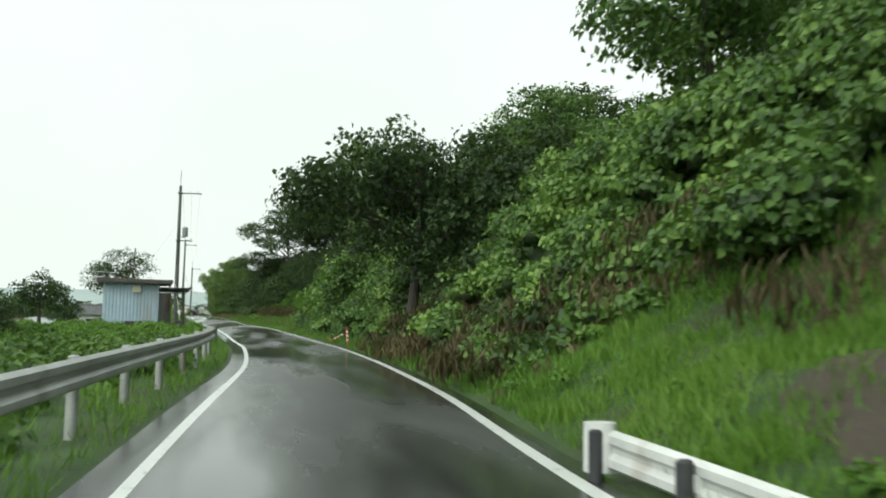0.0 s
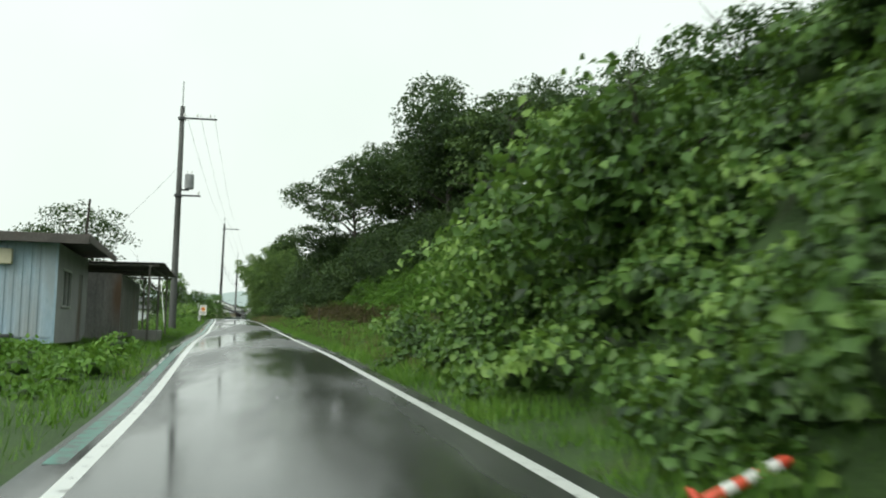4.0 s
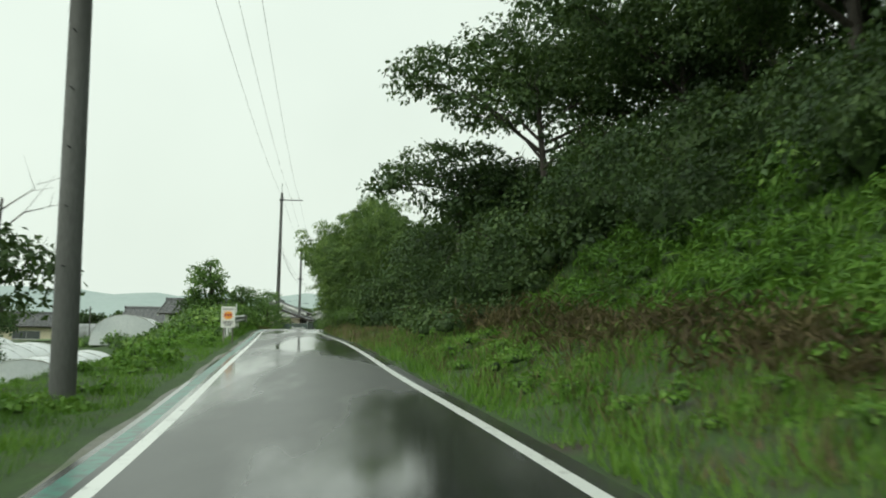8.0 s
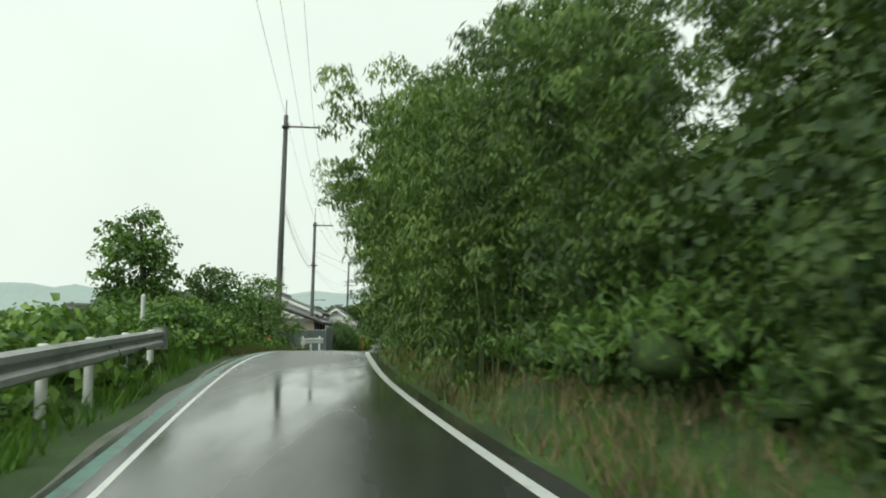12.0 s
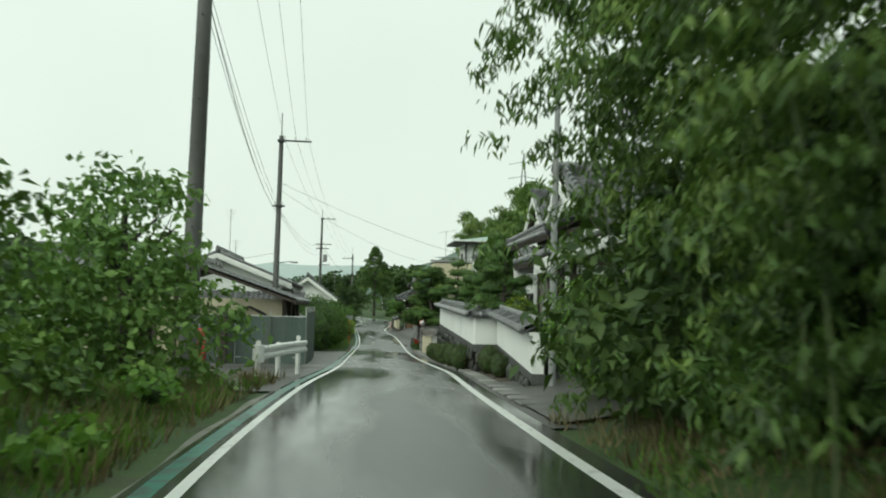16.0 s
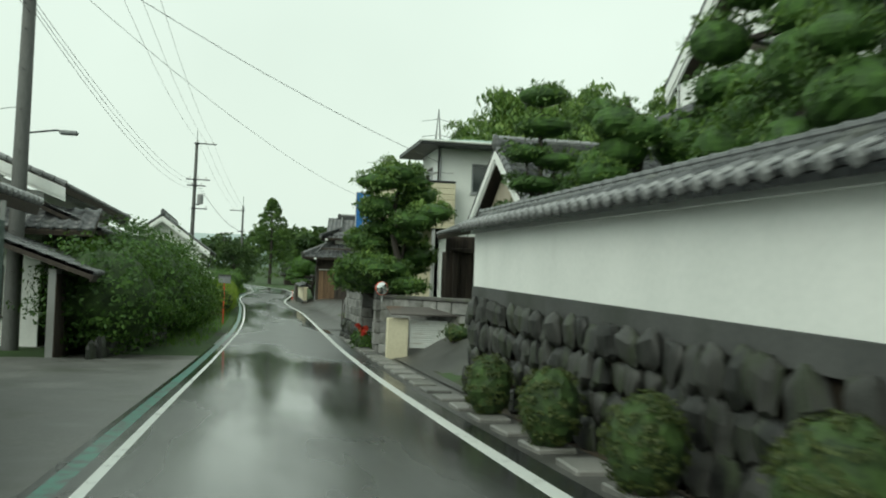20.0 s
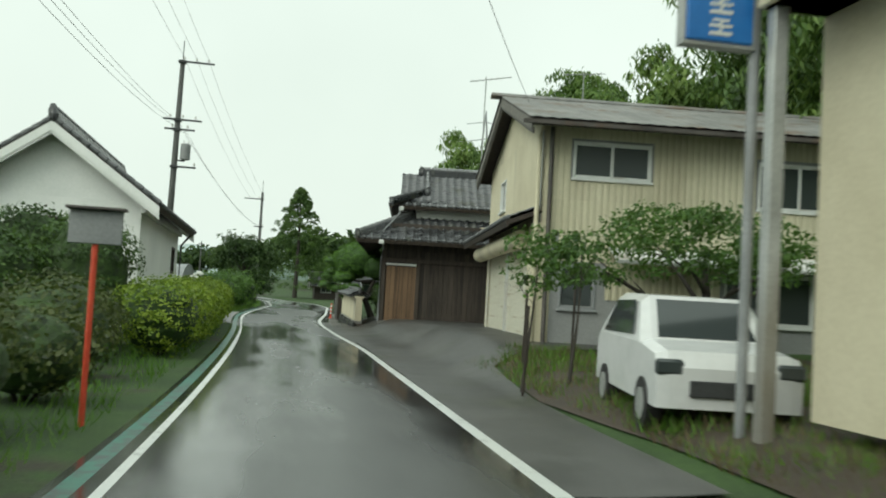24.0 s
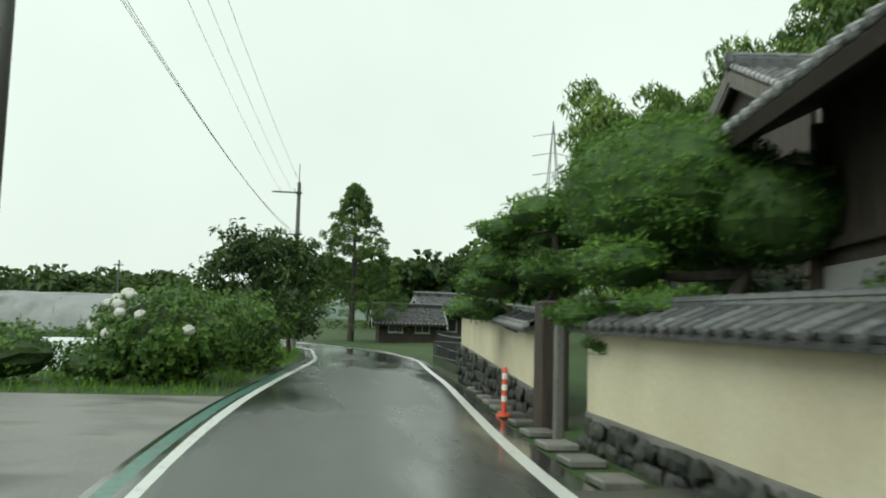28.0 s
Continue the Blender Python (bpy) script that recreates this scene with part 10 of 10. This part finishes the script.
def kura():
    t = thing("storehouse", Vector((-14.3, 226.5, 1.6)), "white plastered storehouse with a grey tiled gable roof", "house", "village houses")
    w, d, h = 4.4, 10.0, 3.5
    wall(t, (0, 0, 0), (1, 0, 0), w, h, 0.25, ((1.8, 2.6, 2.3, 3.0),), PLASTER)
    window(t, (0, 0, 0), (1, 0, 0), 1.8, 2.6, 2.3, 3.0, 1, WOOD_DARK, bars=2)
    part("gable_wall", Geo().add([(0, 0, h), (w, 0, h), (w / 2, 0, 5.2), (0, 0.25, h), (w, 0.25, h), (w / 2, 0.25, 5.2)], [(0, 1, 2), (5, 4, 3), (0, 3, 4, 1), (1, 4, 5, 2), (2, 5, 3, 0)]), PLASTER, t)
    part("gable_wall", Geo().add([(0, d - 0.25, h), (w, d - 0.25, h), (w / 2, d - 0.25, 5.2), (0, d, h), (w, d, h), (w / 2, d, 5.2)], [(0, 1, 2), (5, 4, 3), (0, 3, 4, 1), (1, 4, 5, 2), (2, 5, 3, 0)]), PLASTER, t)
    part("wall", Geo().box(w - 0.25, w, 0.25, 8.0, 0, h).box(w - 0.25, w, 8.8, d, 0, h).box(w - 0.25, w, 8.0, 8.8, 0, 1.9).box(w - 0.25, w, 8.0, 8.8, 2.7, h), PLASTER, t)
    part("window", Geo().box(w - 0.1, w + 0.03, 7.95, 8.85, 1.85, 1.93, 0.01).box(w - 0.1, w + 0.03, 7.95, 8.85, 2.67, 2.75, 0.01).box(w - 0.1, w + 0.03, 7.95, 8.02, 1.93, 2.67, 0.01).box(w - 0.1, w + 0.03, 8.78, 8.85, 1.93, 2.67, 0.01), WOOD_DARK, t)
    part("shutter", Geo().box(w - 0.12, w - 0.06, 8.0, 8.8, 1.9, 2.7, 0.01), WOOD_DARK, t)
    part("wall", Geo().box(0, 0.25, 0.25, d, 0, h), PLASTER, t)
    part("wall", Geo().box(0.25, w - 0.25, d - 0.25, d, 0, h), PLASTER, t)
    gable_roof(t, -0.5, w + 0.5, -0.55, d + 0.55, h - 0.1, 5.35, "y")
    part("cornice", Geo().box(w, w + 0.12, -0.1, d + 0.1, h - 0.28, h - 0.12, 0.02), PLASTER, t)
    pipe(t, [(w + 0.42, d + 0.3, h - 0.15), (w + 0.1, d + 0.1, h - 0.6), (w + 0.1, d + 0.1, 0.1)], 0.04, DARK_METAL)
    part("foundation", Geo().box(-0.1, w + 0.1, -0.1, d + 0.1, -0.5, 0.3, 0.03), STONE, t)
    return t


kura()
# old notice post beside the shrubs
_t = thing("marker_board", Vector((-8.25, 211.2, 1.7)), "small rusty notice plate on an orange post", "sign")
part("post", Geo().tube([(0, 0, -0.1), (0, 0, 1.95)], 0.03, 8), ORANGE_PLASTIC, _t, smooth=True)
part("plate", Geo().box(-0.25, 0.25, -0.05, -0.03, 1.65, 1.98, 0.01), GREY_METAL, _t)
part("hood", Geo().box(-0.28, 0.28, -0.12, 0.06, 1.98, 2.01, 0.008), RUST_TIN, _t)
# rubble foot on the left before the shrubs
_t = thing("stone_edging", Vector((-10.4, 190.2, 1.8)), "low dark dry-stone edging under the shrubs", "wall")
rubble(_t, (0, 0, -0.1), (0.1, 1, 0), 8, 0.6, 0.4, 91, ROCKS_DARK)


# ---- parked car behind the stone wall ----
def car(at, turn):
    t = thing("car", Matrix.Translation(at) @ pose(0, 0, 0, 0, 0, turn), "small white parked car behind the stone wall", "car")
    prof = [(-1.65, 0.3), (-1.68, 0.7), (-1.55, 0.86), (-0.85, 0.95), (-0.35, 1.42), (0.9, 1.46), (1.5, 1.0), (1.66, 0.9), (1.68, 0.35)]
    g = Geo()
    n = len(prof)
    lay = ((-0.72, 0.93), (-0.6, 1.0), (0.6, 1.0), (0.72, 0.93))
    for y, k in lay:
        g.v += [(x * (0.985 if abs(y) > 0.7 else 1), y * (0.86 if z > 1.2 else 1), 0.3 + (z - 0.3) * k) for x, z in prof]
    g.f = [(j * n + i, j * n + (i + 1) % n, (j + 1) * n + (i + 1) % n, (j + 1) * n + i) for j in range(3) for i in range(n)] + [tuple(range(n)), tuple(reversed(range(3 * n, 4 * n)))]
    b = part("body", g, CAR_WHITE, t)
    part("windscreen", Geo().slab([(-0.83, -0.52, 0.97), (-0.83, 0.52, 0.97), (-0.4, 0.46, 1.37), (-0.4, -0.46, 1.37)][::-1], -0.012), GLASS, b)
    for s in (-1, 1):
        part("headlight", Geo().box(-1.69, -1.6, s * 0.6 - 0.14, s * 0.6 + 0.14, 0.62, 0.78, 0.03), GLASS, b)
        for x in (-1.05, 1.05):
            w = part("wheel", Geo().tube([(x, s * 0.58, 0.28), (x, s * 0.74, 0.28)], 0.28, 18), RUBBER, t)
            part("rim", Geo().tube([(x, s * 0.735, 0.28), (x, s * 0.75, 0.28)], 0.17, 14), STEEL, w)
        part("side_glass", Geo().slab([(-0.5, s * 0.715, 0.98), (1.2, s * 0.715, 0.98), (0.8, s * 0.635, 1.36), (-0.2, s * 0.635, 1.36)][::s], 0.01), GLASS, b)
    part("grille", Geo().box(-1.7, -1.66, -0.4, 0.4, 0.42, 0.58, 0.01), DARK_METAL, b)
    return t


car(Vector((-1.8, 211.8, 1.78)), 80)

# ---- the far distance ----
def hills(name, y0, x0, x1, base, tops, mat, label, depth=120):
    n = 60
    rng = np.random.default_rng(len(tops))
    V, F = [], []
    for i in range(n + 1):
        f = i / n
        x = x0 + (x1 - x0) * f
        h = np.interp(f, np.linspace(0, 1, len(tops)), tops) * (1 + 0.03 * rng.normal())
        for j, q in enumerate((0, 0.35, 0.7, 1.0, 0.9)):
            V.append((x, y0 + depth * j / 4, base + h * q))
    for i in range(n):
        for j in range(4):
            F.append((i * 5 + j, (i + 1) * 5 + j, (i + 1) * 5 + j + 1, i * 5 + j + 1))
    me = array_mesh(name, V, F)
    me.shade_smooth()
    setting(name, me, mat, label, "backdrop")


# Mist over these hills is only their pale colour; the air is clear.
hills("far_hills", 1500, -1600, 600, 0, [55, 70, 62, 80, 66, 74, 60, 50], FAR_PALE, "far hills coloured pale for mist across the valley", 300)
hills("wooded_ridge", 430, -30, 420, -2, [5, 15, 28, 41, 49, 53, 56, 55, 57, 54, 56, 58, 55, 56, 57, 56], FAR_GREEN, "distant wooded ridge in the rain", 150)
hills("near_ridge", 424, -75, 70, -2, [4, 6, 7, 8, 10, 12, 14], FAR_GREEN, "low wooded ridge behind the village", 40)
hills("valley_woods", 520, -420, -20, -6, [9, 12, 10, 13, 11, 14, 12], FAR_GREEN, "low belt of woods across the valley", 60)


def pylon(at, h):
    t = thing("pylon", at, "distant steel lattice transmission pylon", "pylon")
    for sx in (-1, 1):
        for sy in (-1, 1):
            part("leg", Geo().tube([(sx * h * 0.09, sy * h * 0.09, 0), (sx * h * 0.03, sy * h * 0.03, h * 0.6), (0, 0, h)], h * 0.004, 5), GREY_METAL, t)
    for z in (0.6, 0.74, 0.88):
        part("crossarm", Geo().tube([(-h * 0.15, 0, h * z), (0, 0, h * (z + 0.03)), (h * 0.15, 0, h * z)], h * 0.003, 5), GREY_METAL, t)
    for k in range(7):
        a, b = k / 7 * 0.6, (k + 1) / 7 * 0.6
        wa, wb = h * (0.09 - 0.1 * a), h * (0.09 - 0.1 * b)
        part("lattice", Geo().tube([(-wa, -wa, h * a), (wb, -wb, h * b)], h * 0.002, 4).tube([(wa, -wa, h * a), (-wb, -wb, h * b)], h * 0.002, 4), GREY_METAL, t)
    return t


pylon(Vector((53.7, 470.8, 24)), 37)

# ---- fields across the valley ----
for _k, (_x0, _x1, _y0, _y1, _m) in enumerate(((-74, -42, 62, 96, RICE), (-76, -44, 99, 142, FALLOW), (-40, -17, 40, 66, FALLOW), (-122, -80, 80, 142, RICE), (-102, -64, 222, 262, RICE), (-60, -30, 208, 252, FALLOW), (-124, -84, 150, 206, FALLOW), (-34, -19, 160, 182, RICE), (-62, -28, 256, 292, RICE))):
    drape("field", [(_y0, _x0, _x1), (0.5 * (_y0 + _y1), _x0 - 1.5, _x1 - 0.8), (_y1, _x0 - 2.5, _x1 - 2.0)], _m, "flat field of young green rice" if _m == RICE else "flat fallow field of dull yellow-green stubble", "field", 0.12, 1.0)
    setting("field_bank", Geo().sweep([(-0.5, -0.2), (-0.2, 0.3), (0.2, 0.3), (0.5, -0.2)], [on_ground(_x0 + (_x1 - _x0) * q / 12, _y1 + 1.2) for q in range(13)]), TURF, "low grassy bank between fields", "bank")
